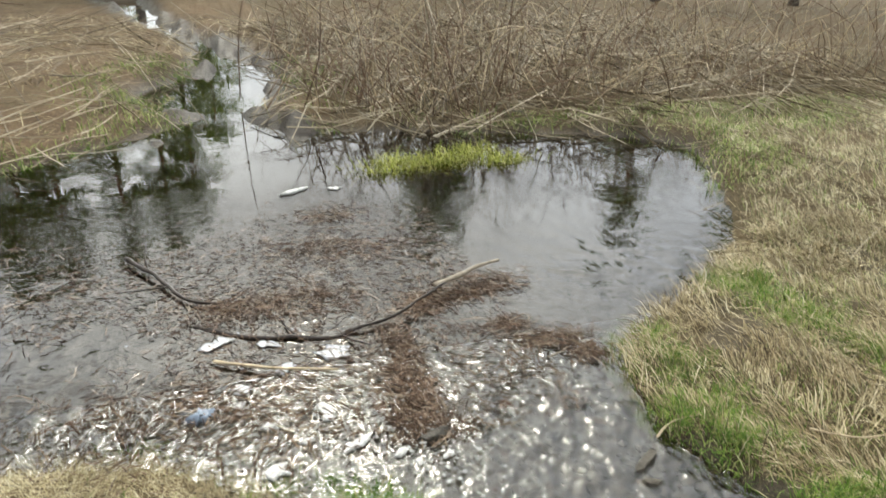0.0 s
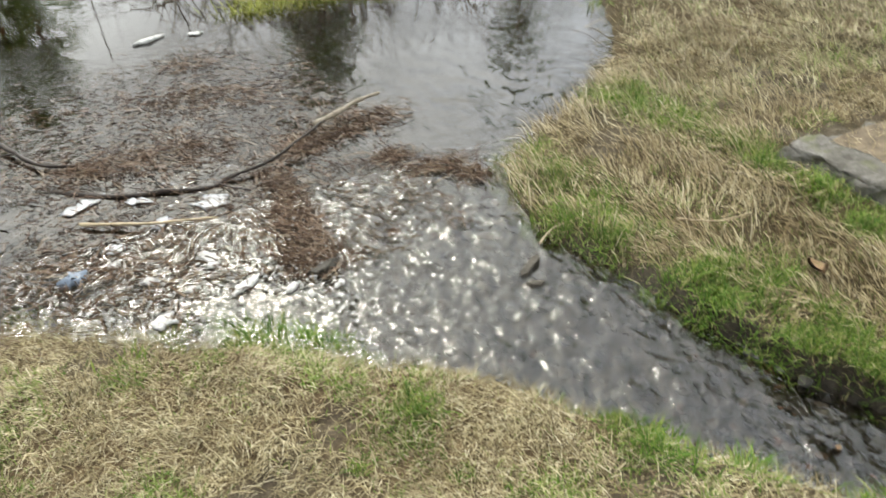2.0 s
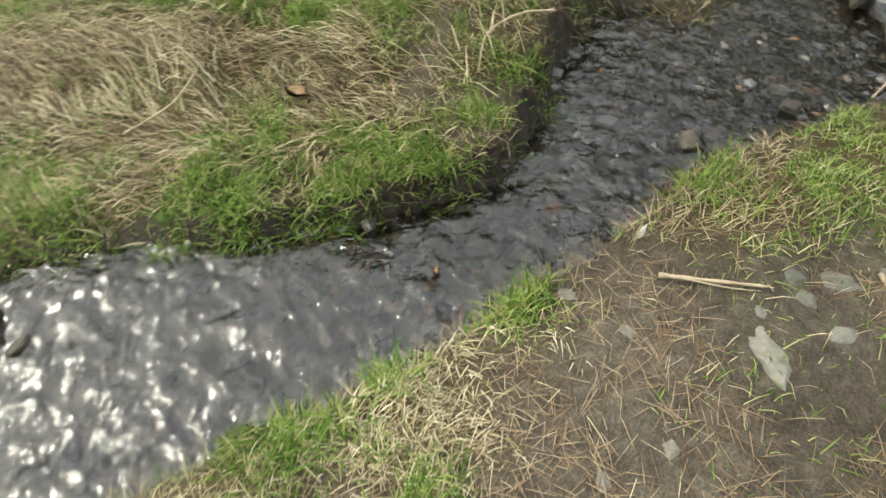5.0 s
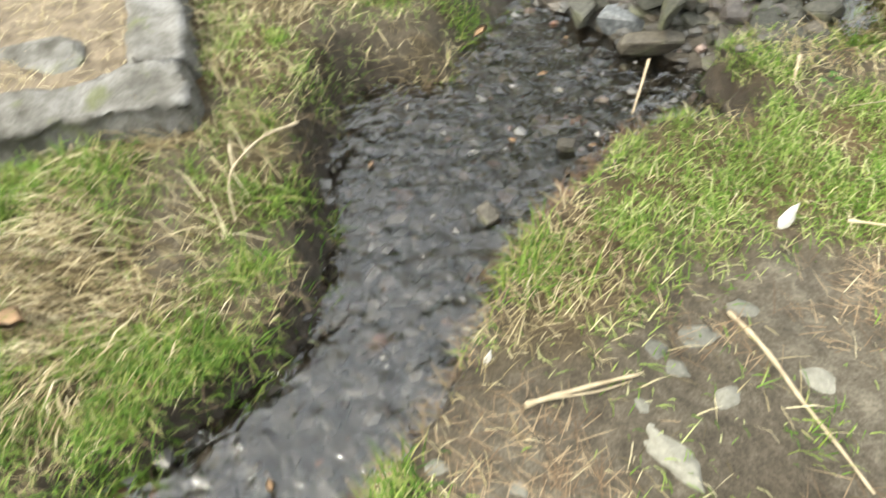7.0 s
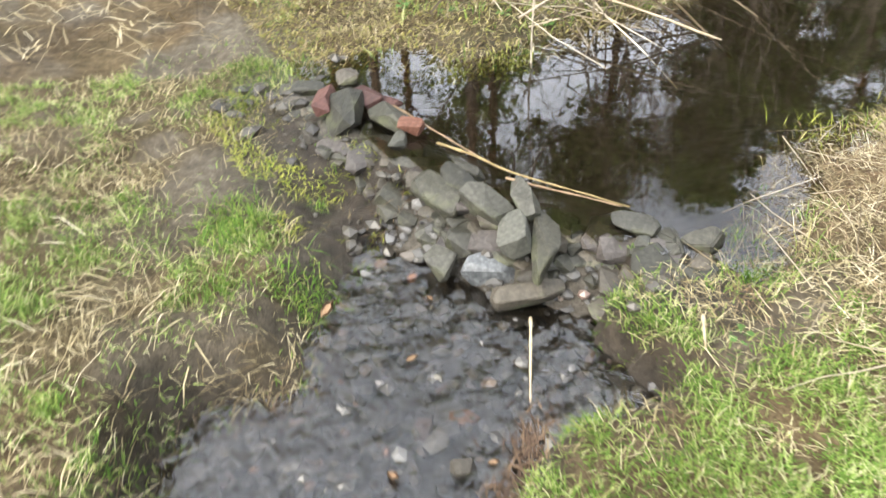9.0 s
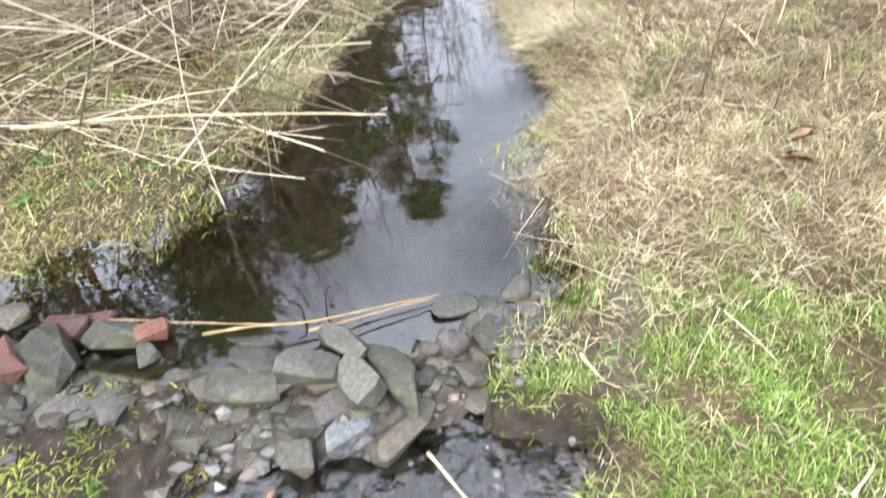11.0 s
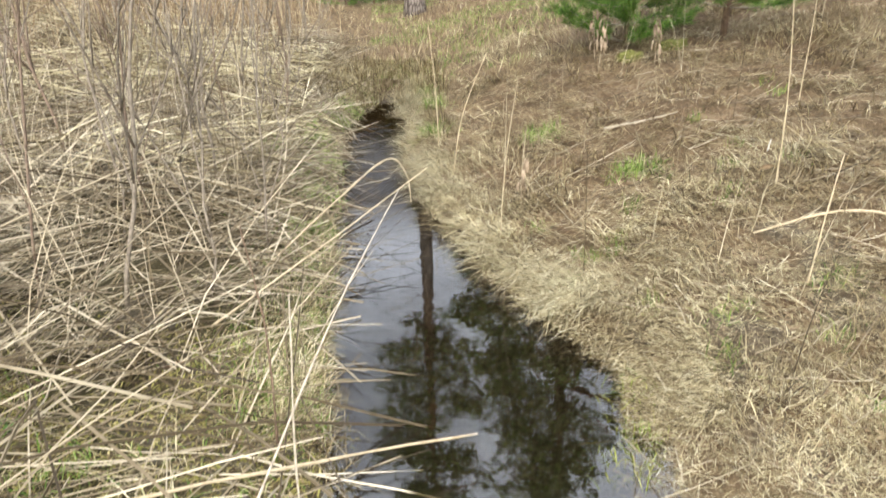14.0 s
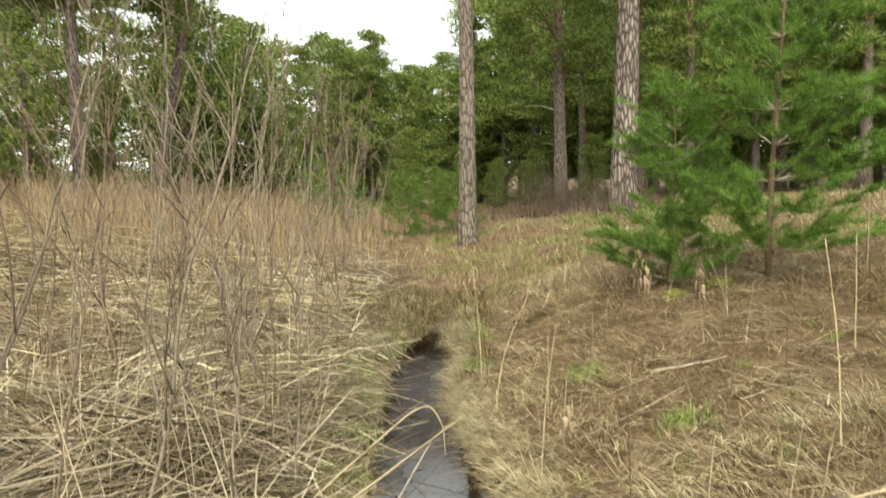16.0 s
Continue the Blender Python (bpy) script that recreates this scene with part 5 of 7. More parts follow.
for x, y, l, w, turn in ((0.18, -1.74, 0.15, 0.05, 30), (0.22, -1.65, 0.09, 0.04, -20), (0.84, -2.08, 0.15, 0.07, 10), (-0.62, -0.06, 0.08, 0.06, 20), (-0.78, 0.24, 0.07, 0.05, 70)):
    loose_stone(x, y, l, w, 0.07, turn, STONE_BROWN, "dark wet stone breaking the brook's surface", 0.45, lift=-0.01)


# ---- the concrete footing ----
def footing():
    thing = tagged(new("concrete_footing"), "crumbling square concrete footing filled with soil and straw", "footing")
    thing.location = (-2.0, -1.4, 0.1)

    def curb(x0, x1, y0, y1, top, seed):
        bm = bmesh.new()
        nx, ny, nz = max(2, int((x1 - x0) / 0.022)), max(2, int((y1 - y0) / 0.022)), 9
        bmesh.ops.create_cube(bm, size=1.0)
        me = bpy.data.meshes.new("curb")
        vs, fs = [], []
        bm.free()

        def sheet(fn, na, nb, flip):
            o = len(vs)
            for i in range(na + 1):
                for j in range(nb + 1):
                    vs.append(fn(i / na, j / nb))
            for i in range(na):
                for j in range(nb):
                    q = [o + i * (nb + 1) + j, o + (i + 1) * (nb + 1) + j, o + (i + 1) * (nb + 1) + j + 1, o + i * (nb + 1) + j + 1]
                    fs.append(q[::-1] if flip else q)
        X, Y, Z = (lambda u: x0 + u * (x1 - x0)), (lambda u: y0 + u * (y1 - y0)), (lambda u: 0.0 + u * top)
        sheet(lambda a, b: (X(a), Y(b), top), nx, ny, False)
        sheet(lambda a, b: (X(a), y0, Z(b)), nx, nz, False)
        sheet(lambda a, b: (X(a), y1, Z(b)), nx, nz, True)
        sheet(lambda a, b: (x0, Y(a), Z(b)), ny, nz, True)
        sheet(lambda a, b: (x1, Y(a), Z(b)), ny, nz, False)
        out = []
        cx, cy = (x0 + x1) / 2, (y0 + y1) / 2
        for x, y, z in vs:
            e = min(x - x0, x1 - x, y - y0, y1 - y) if z >= top - 1e-6 else 0.0
            q = Vector((x, y, z))
            n1 = noise.noise_vector(q * 4.5 + Vector((seed, 0, 0))) * 0.024 + noise.noise_vector(q * 13 + Vector((seed, 5, 0))) * 0.018
            n1 += noise.noise_vector(q * 38) * 0.012
            drop = 0.020 * max(0.0, 1 - e / 0.03) if z >= top - 1e-6 else 0.0
            pull = 0.03 * (z / top) ** 3
            out.append(((q.x + n1.x - pull * np.sign(x - cx) * (e == 0)), (q.y + n1.y - pull * np.sign(y - cy) * (e == 0)), q.z + n1.z * 0.8 - drop - 0.06 * (z / top) * max(0.0, min(1.0, (-0.95 - y) / 0.7))))
        me.from_pydata([Vector((o[0] + 0.115 * min(0.0, o[1] + 0.71), o[1], o[2])) - thing.location for o in out], [], fs)
        b2 = bmesh.new()
        b2.from_mesh(me)
        bmesh.ops.remove_doubles(b2, verts=b2.verts[:], dist=0.004)
        b2.to_mesh(me)
        b2.free()
        for p in me.polygons:
            p.use_smooth = True
        me.materials.append(CONCRETE)
        return part("curb", me, thing)
    curb(-1.21, -0.975, -1.74, -0.69, 0.275, 1.0)
    curb(-2.95, -1.19, -0.87, -0.68, 0.275, 2.0)
    curb(-2.95, -1.2, -1.78, -1.60, 0.19, 3.0)
    lump = stone_mesh("slab_fragment", 0.34, 0.2, 0.10, 77, CONCRETE, 0.5)
    ob = part("slab_fragment", lump, thing, "broken pale concrete lump")
    ob.matrix_local = Matrix.Translation(Vector((-1.44, -1.14, 0.20)) - thing.location) @ pose(0, 0, 0, 4, -3, 80)
    xs, ys = np.meshgrid(np.linspace(-2.9, -1.2, 60), np.linspace(-1.65, -0.83, 40))
    zs = 0.185 + 0.05 * fbm(xs, ys, 4.0, 191)
    i = np.arange(39 * 60).reshape(39, 60)[:, :-1].ravel()
    f = np.concatenate([np.stack([i, i + 1, i + 61], 1), np.stack([i, i + 61, i + 60], 1)])
    v = np.stack([xs, ys, zs], -1).reshape(-1, 3) - np.array(thing.location)
    part("soil_fill", tri_mesh("soil_fill", v, f, plain_material("straw_soil", (0.10, 0.078, 0.054), (0.25, 0.198, 0.138), 22, 0.95, 0.9), True), thing, "tan soil and straw fill")
    n = 2200
    p = np.stack([rng.uniform(-2.9, -1.2, n), rng.uniform(-1.65, -0.83, n), np.zeros(n)], 1)
    p[:, 2] = 0.185 + 0.05 * fbm(p[:, 0], p[:, 1], 4.0, 191)
    v, f = blades(p, rng.uniform(0, 6.28, n), rng.uniform(0.03, 0.09, n), rng.uniform(0.7, 1.0, n), rng.uniform(0.0015, 0.003, n), 0.3)
    stuff("footing_straw", (v, f), DRY, "straw lying inside the concrete footing", "straw")


footing()


# ---- in and on the water ----
def floating_mats():
    """Brown sodden litter caught on the water."""
    spots = [(0.19, -3.13, 0.16, 0.10, 300), (0.45, -3.05, 0.16, 0.07, 240), (0.62, -2.98, 0.10, 0.10, 200), (0.80, -2.70, 0.07, 0.12, 240), (0.83, -2.42, 0.07, 0.16, 420),
             (0.86, -2.18, 0.09, 0.12, 420), (0.26, -2.72, 0.10, 0.05, 180), (0.13, -2.55, 0.13, 0.06, 300), (0.02, -2.40, 0.07, 0.06, 180), (1.50, -3.2, 0.18, 0.10, 320),
             (1.10, -3.2, 0.28, 0.14, 420), (1.0, -3.8, 0.25, 0.15, 260), (0.85, -4.3, 0.18, 0.14, 260), (0.62, -3.7, 0.25, 0.2, 220)]
    out = []
    for x, y, rx, ry, n in spots:
        px, py = x + rng.normal(0, rx, n) * 0.7, y + rng.normal(0, ry, n) * 0.7
        s = np.linspace(-0.5, 0.5, 3)
        a, ln = rng.uniform(0, 6.28, n), rng.uniform(0.02, 0.10, n)
        lift = rng.uniform(-0.004, 0.014, n)
        path = np.stack([px[:, None] + np.cos(a)[:, None] * ln[:, None] * s, py[:, None] + np.sin(a)[:, None] * ln[:, None] * s,
                         lift[:, None] + 0.004 + rng.normal(0, 0.006, (n, 3))], -1)
        out.append(tubes(path, np.full((n, 3), 0.0014) * rng.uniform(0.5, 1.6, (n, 1))))
    stuff("floating_mats", out, DEBRIS, "sodden brown plant litter caught on the water", "litter")
    n = 11000
    px, py = rng.uniform(0.2, 3.0, n), rng.uniform(-4.6, -2.05, n)
    keep = (outline_distance(LOWER, px, py) < 0.0) & (rng.random(n) < smooth(0.35, 0.6, fbm(px, py, 2.4, 201)) * smooth(-4.7, -3.2, py))
    px, py = px[keep], py[keep]
    n = len(px)
    s = np.linspace(-0.5, 0.5, 3)
    a, ln = rng.uniform(0, 6.28, n), rng.uniform(0.01, 0.06, n)
    path = np.stack([px[:, None] + np.cos(a)[:, None] * ln[:, None] * s, py[:, None] + np.sin(a)[:, None] * ln[:, None] * s, 0.006 + rng.uniform(-0.004, 0.016, (n, 3))], -1)
    m = 1300
    qx, qy = 1.45 + rng.normal(0, 0.42, m), -2.45 + rng.normal(0, 0.20, m)
    a2, l2 = rng.uniform(0, 6.28, m), rng.uniform(0.01, 0.08, m)
    g2 = np.maximum(ground(qx, qy), 0.0)
    path2 = np.stack([qx[:, None] + np.cos(a2)[:, None] * l2[:, None] * s, qy[:, None] + np.sin(a2)[:, None] * l2[:, None] * s, g2[:, None] + 0.006 + rng.uniform(-0.004, 0.02, (m, 3))], -1)
    stuff("shore_litter", tubes(path2, np.full((m, 3), 0.0014) * rng.uniform(0.5, 1.8, (m, 1))), DEBRIS, "broken reeds and twigs washed up on the shore", "litter")
    stuff("floating_bits", tubes(path, np.full((n, 3), 0.0014) * rng.uniform(0.5, 1.6, (n, 1))), DEBRIS, "twigs and leaf scraps floating on the pond", "litter")


floating_mats()


def branch(name, points, thick, material, label, category="branch", forks=(), knobs=0.15):
    """A crooked stick along points; forks: (where, reach) side twigs."""
    line = rounded_line(points, 6)
    k = len(line)
    jit = np.array([noise.noise_vector(Vector(p) * 9)[:] for p in line]) * thick * knobs * 4
    r = thick * np.linspace(1.0, 0.45, k) * (1 + 0.2 * np.sin(np.arange(k) * 1.9))
    thing = new(name, tri_mesh(name, *tubes([line + jit], [r], 7), material, True))
    tagged(thing, label, category)
    for where, reach in forks:
        i = int(where * (k - 1))
        tip = line[i] + np.array(reach)
        side = rounded_line([line[i], (line[i] + tip) / 2 + np.array([0.01, 0.01, 0.005]), tip], 4)
        part("twig", tri_mesh("twig", *tubes([side], [r[i] * np.linspace(0.6, 0.25, len(side))], 5), material, True), thing)
    return thing


branch("waterlogged_branch", [(1.66, -3.10, -0.01), (1.45, -2.94, 0.0), (1.22, -2.87, 0.005), (1.08, -2.83, -0.004), (0.97, -2.85, 0.012), (0.74, -2.91, 0.035), (0.45, -3.08, 0.07)],
       0.013, BRANCH_DARK, "long dark waterlogged branch floating in the pond", forks=((0.35, (0.06, -0.2, 0.0)), (0.6, (-0.1, 0.14, 0.02))))
branch("waterlogged_branch", [(2.0, -3.85, 0.03), (1.85, -3.62, 0.03), (1.70, -3.34, 0.02), (1.54, -3.26, 0.01)], 0.014, BRANCH_DARK, "crooked black branch half sunk in the pond",
       forks=((0.3, (0.02, -0.25, 0.05)), (0.5, (0.22, 0.05, 0.02))))
branch("drift_stick", [(1.58, -2.76, 0.015), (1.35, -2.64, 0.02), (1.10, -2.54, 0.03)], 0.008, TWIG_PALE, "thin pale stick lying among foam", "stick")
branch("drift_stick", [(0.50, -3.08, 0.06), (0.28, -3.16, 0.08), (0.1, -3.2, 0.09)], 0.016, TWIG_GREY, "brown stick propped on floating litter", "stick")


def floe(x, y, l, w, h, turn, material, label, name="foam_piece", category="foam"):
    """A flat floating piece with a ragged rim."""
    r = random.Random(int(x * 977 + y * 331))
    bm = bmesh.new()
    n = 14
    rim = [(0.5 * l * math.cos(6.283 * i / n) * r.uniform(0.4, 1.25), 0.5 * w * math.sin(6.283 * i / n) * r.uniform(0.4, 1.25)) for i in range(n)]
    levels = [(1.0, 0.0), (1.03, 0.45), (0.9, 0.85), (0.5, 1.0)]
    rings = [[bm.verts.new((a * s + r.uniform(-1, 1) * 0.03 * l, b * s, h * (z - 0.3) + (r.uniform(-0.25, 0.25) * h if z > 0.5 else 0))) for a, b in rim] for s, z in levels]
    for lo, hi in zip(rings, rings[1:]):
        for i in range(n):
            bm.faces.new((lo[i], lo[(i + 1) % n], hi[(i + 1) % n], hi[i]))
    bm.faces.new(rings[-1])
    bm.faces.new(rings[0][::-1])
    bmesh.ops.triangulate(bm, faces=bm.faces[:])
    me = bpy.data.meshes.new(name)
    bm.to_mesh(me)
    bm.free()
    me.materials.append(material)
    for p in me.polygons:
        p.use_smooth = True
    z = max(0.004, float(ground(x, y)) + 0.3 * h)
    tagged(new(name, me), label, category).matrix_basis = pose(x, y, z, 0, 0, turn)


for x, y, l, w, turn in ((1.56, -2.91, 0.16, 0.08, 20), (1.36, -2.85, 0.13, 0.06, 150), (1.09, -2.71, 0.18, 0.12, 160), (1.30, -2.64, 0.12, 0.06, 40), (1.48, -2.55, 0.10, 0.06, 0)):
    floe(x, y, l, w, 0.004, turn, FILM, "pale grey film floating flat on the pond")
# foam lumps; the three small ones near (0.9, -2.0) imitate glints on the water
for x, y, l, w, turn in ((1.19, -2.33, 0.14, 0.06, 100), (1.12, -2.12, 0.13, 0.05, 30), (1.40, -2.06, 0.11, 0.08, 0), (1.41, -2.3, 0.06, 0.05, 0), (0.98, -2.03, 0.06, 0.03, 30), (0.93, -1.97, 0.05, 0.03, 60),
                         (0.82, -1.98, 0.05, 0.03, 40), (1.28, -2.18, 0.05, 0.03, 0), (1.50, -2.45, 0.05, 0.04, 30), (0.70, -4.78, 0.10, 0.06, 0)):
    floe(x, y, l, w, 0.012, turn, FOAM, "lump of dirty white foam and painted glints at the water's edge")
n = 420
fx, fy = 1.25 + rng.normal(0, 0.30, n), -2.40 + rng.normal(0, 0.26, n)
fx[::2], fy[::2] = 0.88 + rng.normal(0, 0.14, n // 2), -1.98 + rng.normal(0, 0.15, n // 2)
wet_spot = ground(fx, fy) < -0.005
fx, fy = fx[wet_spot][:220], fy[wet_spot][:220]
n = len(fx)
fa, fs = rng.uniform(0, 6.28, n), rng.uniform(0.003, 0.010, n)
fz = np.maximum(ground(fx, fy), 0.0) + 0.010
six = np.arange(6) * 1.047
ring = np.stack([fx[:, None] + fs[:, None] * np.cos(six + fa[:, None]) * rng.uniform(0.5, 1.3, (n, 6)), fy[:, None] + fs[:, None] * 0.7 * np.sin(six + fa[:, None]) * rng.uniform(0.5, 1.3, (n, 6)), np.repeat(fz[:, None], 6, 1)], -1)
top = np.stack([fx, fy, fz + 0.006], -1)[:, None]
fv = np.concatenate([ring, top], 1).reshape(-1, 3)
ff = (np.array([[i, (i + 1) % 6, 6] for i in range(6)])[None] + 7 * np.arange(n)[:, None, None]).reshape(-1, 3)
stuff("foam_flecks", (fv, ff), FOAM, "small flecks of white foam among the litter", "foam")
floe(0.98, -4.79, 0.24, 0.05, 0.02, 30, FOAM, "white foam strip floating on the pond")
floe(1.63, -2.42, 0.12, 0.08, 0.03, 20, BLUE_FILM, "crumpled bluish plastic scrap in the shallows", "plastic_scrap", "litter")
floe(3.2, -4.3, 0.2, 0.08, 0.03, 20, BLUE_FILM, "bluish plastic scrap by the pond's edge", "plastic_scrap", "litter")


# ---- loose sticks, straws, leaves ----
def on_ground(points, lift=0.006):
    return [(x, y, max(float(ground(x, y)), 0.0) + lift + (q[0] if q else 0)) for x, y, *q in points]


branch("pale_stick", on_ground([(-0.07, 0.23), (0.02, 0.23), (0.14, 0.24), (0.30, 0.25)], 0.01), 0.0055, TWIG_PALE, "straight pale stick on bare soil", "stick")
branch("split_stick", on_ground([(-0.02, -0.21), (-0.02, -0.12), (0.0, 0.0)], 0.012), 0.006, TWIG_PALE, "split pale stick on bare soil", "stick", ((0.3, (0.02, 0.16, 0.004)),))
branch("bent_straw", on_ground([(-0.89, -0.46, 0.01), (-0.83, -0.56, 0.03), (-0.74, -0.64, 0.03), (-0.66, -0.655, 0.0)], 0.035), 0.0042, TWIG_PALE, "bent pale straw on the grassy bank", "straw")
branch("brook_stick", [(-1.02, 0.62, 0.03), (-0.92, 0.54, 0.02), (-0.82, 0.46, 0.02)], 0.0045, TWIG_PALE, "pale stick lying in the brook below the dam", "stick")
branch("short_stick", on_ground([(-0.17, 0.57), (-0.12, 0.64)], 0.03), 0.004, TWIG_PALE, "short pale stick in the grass", "stick")
branch("short_stick", on_ground([(-0.69, 0.84, 0.02), (-0.63, 0.79)], 0.03), 0.005, TWIG_PALE, "short pale stick in the grass", "stick")
REED_YELLOW = wood_material("yellow_reed", (0.26, 0.19, 0.09), (0.50, 0.39, 0.19))
REED_BROWN = wood_material("wet_brown_reed", (0.15, 0.10, 0.06), (0.34, 0.24, 0.15))
branch("dam_reed", [(-1.64, 0.735, 0.205), (-1.51, 0.785, 0.21), (-1.38, 0.832, 0.20), (-1.25, 0.91, 0.19), (-1.08, 1.01, 0.18)], 0.0046, REED_YELLOW, "long yellow reed lying against the dam", "reed")
branch("dam_reed", [(-1.98, 0.75, 0.19), (-1.82, 0.77, 0.19), (-1.62, 0.80, 0.185), (-1.45, 0.83, 0.18)], 0.0044, REED_BROWN, "brown reed stem lying against the dam", "reed")
branch("dam_reed", [(-1.37, 0.80, 0.20), (-1.24, 0.885, 0.195), (-1.09, 0.99, 0.185)], 0.004, REED_BROWN, "short rusty reed lying against the dam", "reed")
branch("bank_straw", on_ground([(-0.40, -1.62, 0.01), (-0.52, -1.52, 0.02), (-0.66, -1.5)], 0.03), 0.004, TWIG_PALE, "pale straw in dry grass", "straw")
branch("bank_straw", on_ground([(0.08, -1.82), (-0.02, -1.86, 0.01), (-0.16, -1.83)], 0.02), 0.004, TWIG_PALE, "pale straw at the bank's edge", "straw")
branch("slope_stick", on_ground([(-0.25, 4.55), (0.05, 4.5), (0.22, 4.45)], 0.02), 0.009, TWIG_GREY, "thin grey stick lying on the slope", "stick")


def fallen_leaf(x, y, size, turn, material, label, lift=0.012, over=None):
    bm = bmesh.new()
    line = [(-0.5, 0.04), (-0.2, 0.24), (0.15, 0.27), (0.5, 0.0)]
    top = [bm.verts.new((a * size, b * size, 0.10 * size * math.sin(3 * a) + 0.12 * size * b)) for a, b in line]
    mid = [bm.verts.new((a * size, 0, 0.06 * size * math.cos(4 * a))) for a, b in line]
    low = [bm.verts.new((a * size, -b * 0.9 * size, 0.16 * size * b)) for a, b in line]
    for a, b in ((low, mid), (mid, top)):
        for i in range(3):
            bm.faces.new((a[i], a[i + 1], b[i + 1], b[i]))
    bmesh.ops.solidify(bm, geom=bm.faces[:], thickness=0.0012)
    me = bpy.data.meshes.new("fallen_leaf")
    bm.to_mesh(me)
    bm.free()
    me.materials.append(material)
    for p in me.polygons:
        p.use_smooth = True
    z = float(ground(x, y)) if over is None else over
    tagged(new("fallen_leaf", me), label, "leaf").matrix_basis = pose(x, y, z + lift, 8, -6, turn)


fallen_leaf(-0.60, -1.17, 0.11, 60, LEAF_ORANGE, "orange-brown withered leaf on the bank", 0.05)
fallen_leaf(-1.36, 0.19, 0.06, 120, LEAF_ORANGE, "orange leaf at the brook's edge", 0.05)
for x, y, s, t in ((-0.85, 0.1, 0.05, 20), (-1.1, 0.3, 0.05, 80), (-0.9, -0.3, 0.045, 150), (-0.1, -0.7, 0.05, 10), (-0.75, 0.3, 0.04, 60), (-1.25, 0.45, 0.04, 0)):
    fallen_leaf(x, y, 0.7 * s, t, LEAF_ORANGE, "rusty leaf in the brook", 0.0, 0.012)
for x, y, s, t in ((-0.1, 1.75, 0.11, 30), (-0.95, -0.05, 0.05, 80), (0.2, 3.3, 0.10, 10), (-0.4, 3.1, 0.07, 50), (-2.6, 2.4, 0.09, 0)):
    fallen_leaf(x, y, s, t, LEAF_BROWN if s < 0.085 else LEAF_ORANGE, "withered brown leaf lying in the grass", 0.016)


def scrap(x, y, size, turn, label):
    """A crumpled white scrap standing up from the grass."""
    bm = bmesh.new()
    bmesh.ops.create_icosphere(bm, subdivisions=2, radius=0.5 * size)
    for v in bm.verts:
        n = noise.noise_vector(v.co * (3 / size) + Vector((x, y, 0)) * 7)
        k = 0.62 - 0.7 * v.co.z / size
        v.co = Vector((v.co.x * k * 0.62, v.co.y * 0.3 * k, v.co.z * 1.9)) + n * 0.10 * size
    me = bpy.data.meshes.new("white_scrap")
    bm.to_mesh(me)
    bm.free()
    me.materials.append(SHELL)
    tagged(new("white_scrap", me), label, "litter").matrix_basis = pose(x, y, float(ground(x, y)) + 0.8 * size, 6, 8, turn)


scrap(-0.22, 0.46, 0.055, 20, "crumpled white scrap in the grass")
scrap(0.35, 3.55, 0.04, 60, "crumpled white scrap on the slope")
scrap(-0.13, -0.24, 0.032, 80, "small cream-coloured scrap by the brook")
scrap(1.75, -1.35, 0.03, 80, "small white scrap in dry grass")


branch("dead_branch", on_ground([(0.75, 2.05, 0.02), (0.45, 2.25, 0.12), (0.2, 2.6, 0.10), (-0.15, 2.75, 0.03)], 0.02), 0.008, TWIG_PALE, "pale dead branch lying in straw", "branch",
       ((0.25, (-0.12, 0.5, 0.28)), (0.35, (-0.05, 0.55, 0.15)), (0.6, (-0.3, -0.1, 0.08))))
branch("black_twig", [(-1.42, 0.86, 0.12), (-1.42, 0.87, 0.21), (-1.45, 0.86, 0.24)], 0.004, BRANCH_DARK, "thin black twig sticking out of the pool", "twig")
branch("black_twig", [(-1.36, 0.88, 0.12), (-1.36, 0.90, 0.22), (-1.35, 0.92, 0.26)], 0.004, BRANCH_DARK, "thin black twig sticking out of the pool", "twig")
branch("pool_stem", [(-1.93, 1.35, 0.1), (-1.98, 1.4, 0.5), (-1.96, 1.5, 1.0)], 0.004, TWIG_GREY, "thin dark stem rising at the pool's edge", "stem")
branch("pool_stem", [(-2.15, 1.95, 0.2), (-2.14, 2.0, 0.6), (-2.18, 2.05, 0.95)], 0.0045, TWIG_RED, "thin dark stem rising at the pool's edge", "stem")
fallen_leaf(-0.12, 1.62, 0.12, 200, LEAF_ORANGE, "large tan withered leaf on straw", 0.014)


def moss_cushion(x, y, r):
    bm = bmesh.new()
    bmesh.ops.create_icosphere(bm, subdivisions=4, radius=1.0)
    for v in bm.verts:
        n = noise.noise(v.co * 2.5 + Vector((x, y, 0))) * 0.25 + noise.noise(v.co * 9) * 0.1
        v.co = Vector((v.co.x * r * (1 + n), v.co.y * r * 0.6 * (1 + n), max(-0.04, v.co.z * 0.07 * (1 + 2 * n))))
    me = bpy.data.meshes.new("moss_cushion")
    bm.to_mesh(me)
    bm.free()
    me.materials.append(MOSS)
    tagged(new("moss_cushion", me), "bright yellow-green moss cushion under the young pine", "moss").matrix_basis = pose(x, y, float(ground(x, y)), 0, 0, 20)


moss_cushion(0.55, 6.3, 0.16)
moss_cushion(0.98, 6.35, 0.17)


# ---- bare saplings, shrubs and dead stalks ----
SAPLING_GREY = wood_material("grey_brown_sapling_bark", (0.13, 0.105, 0.08), (0.34, 0.285, 0.225))
SAPLING_RED = wood_material("red_brown_sapling_bark", (0.10, 0.07, 0.052), (0.26, 0.19, 0.14))


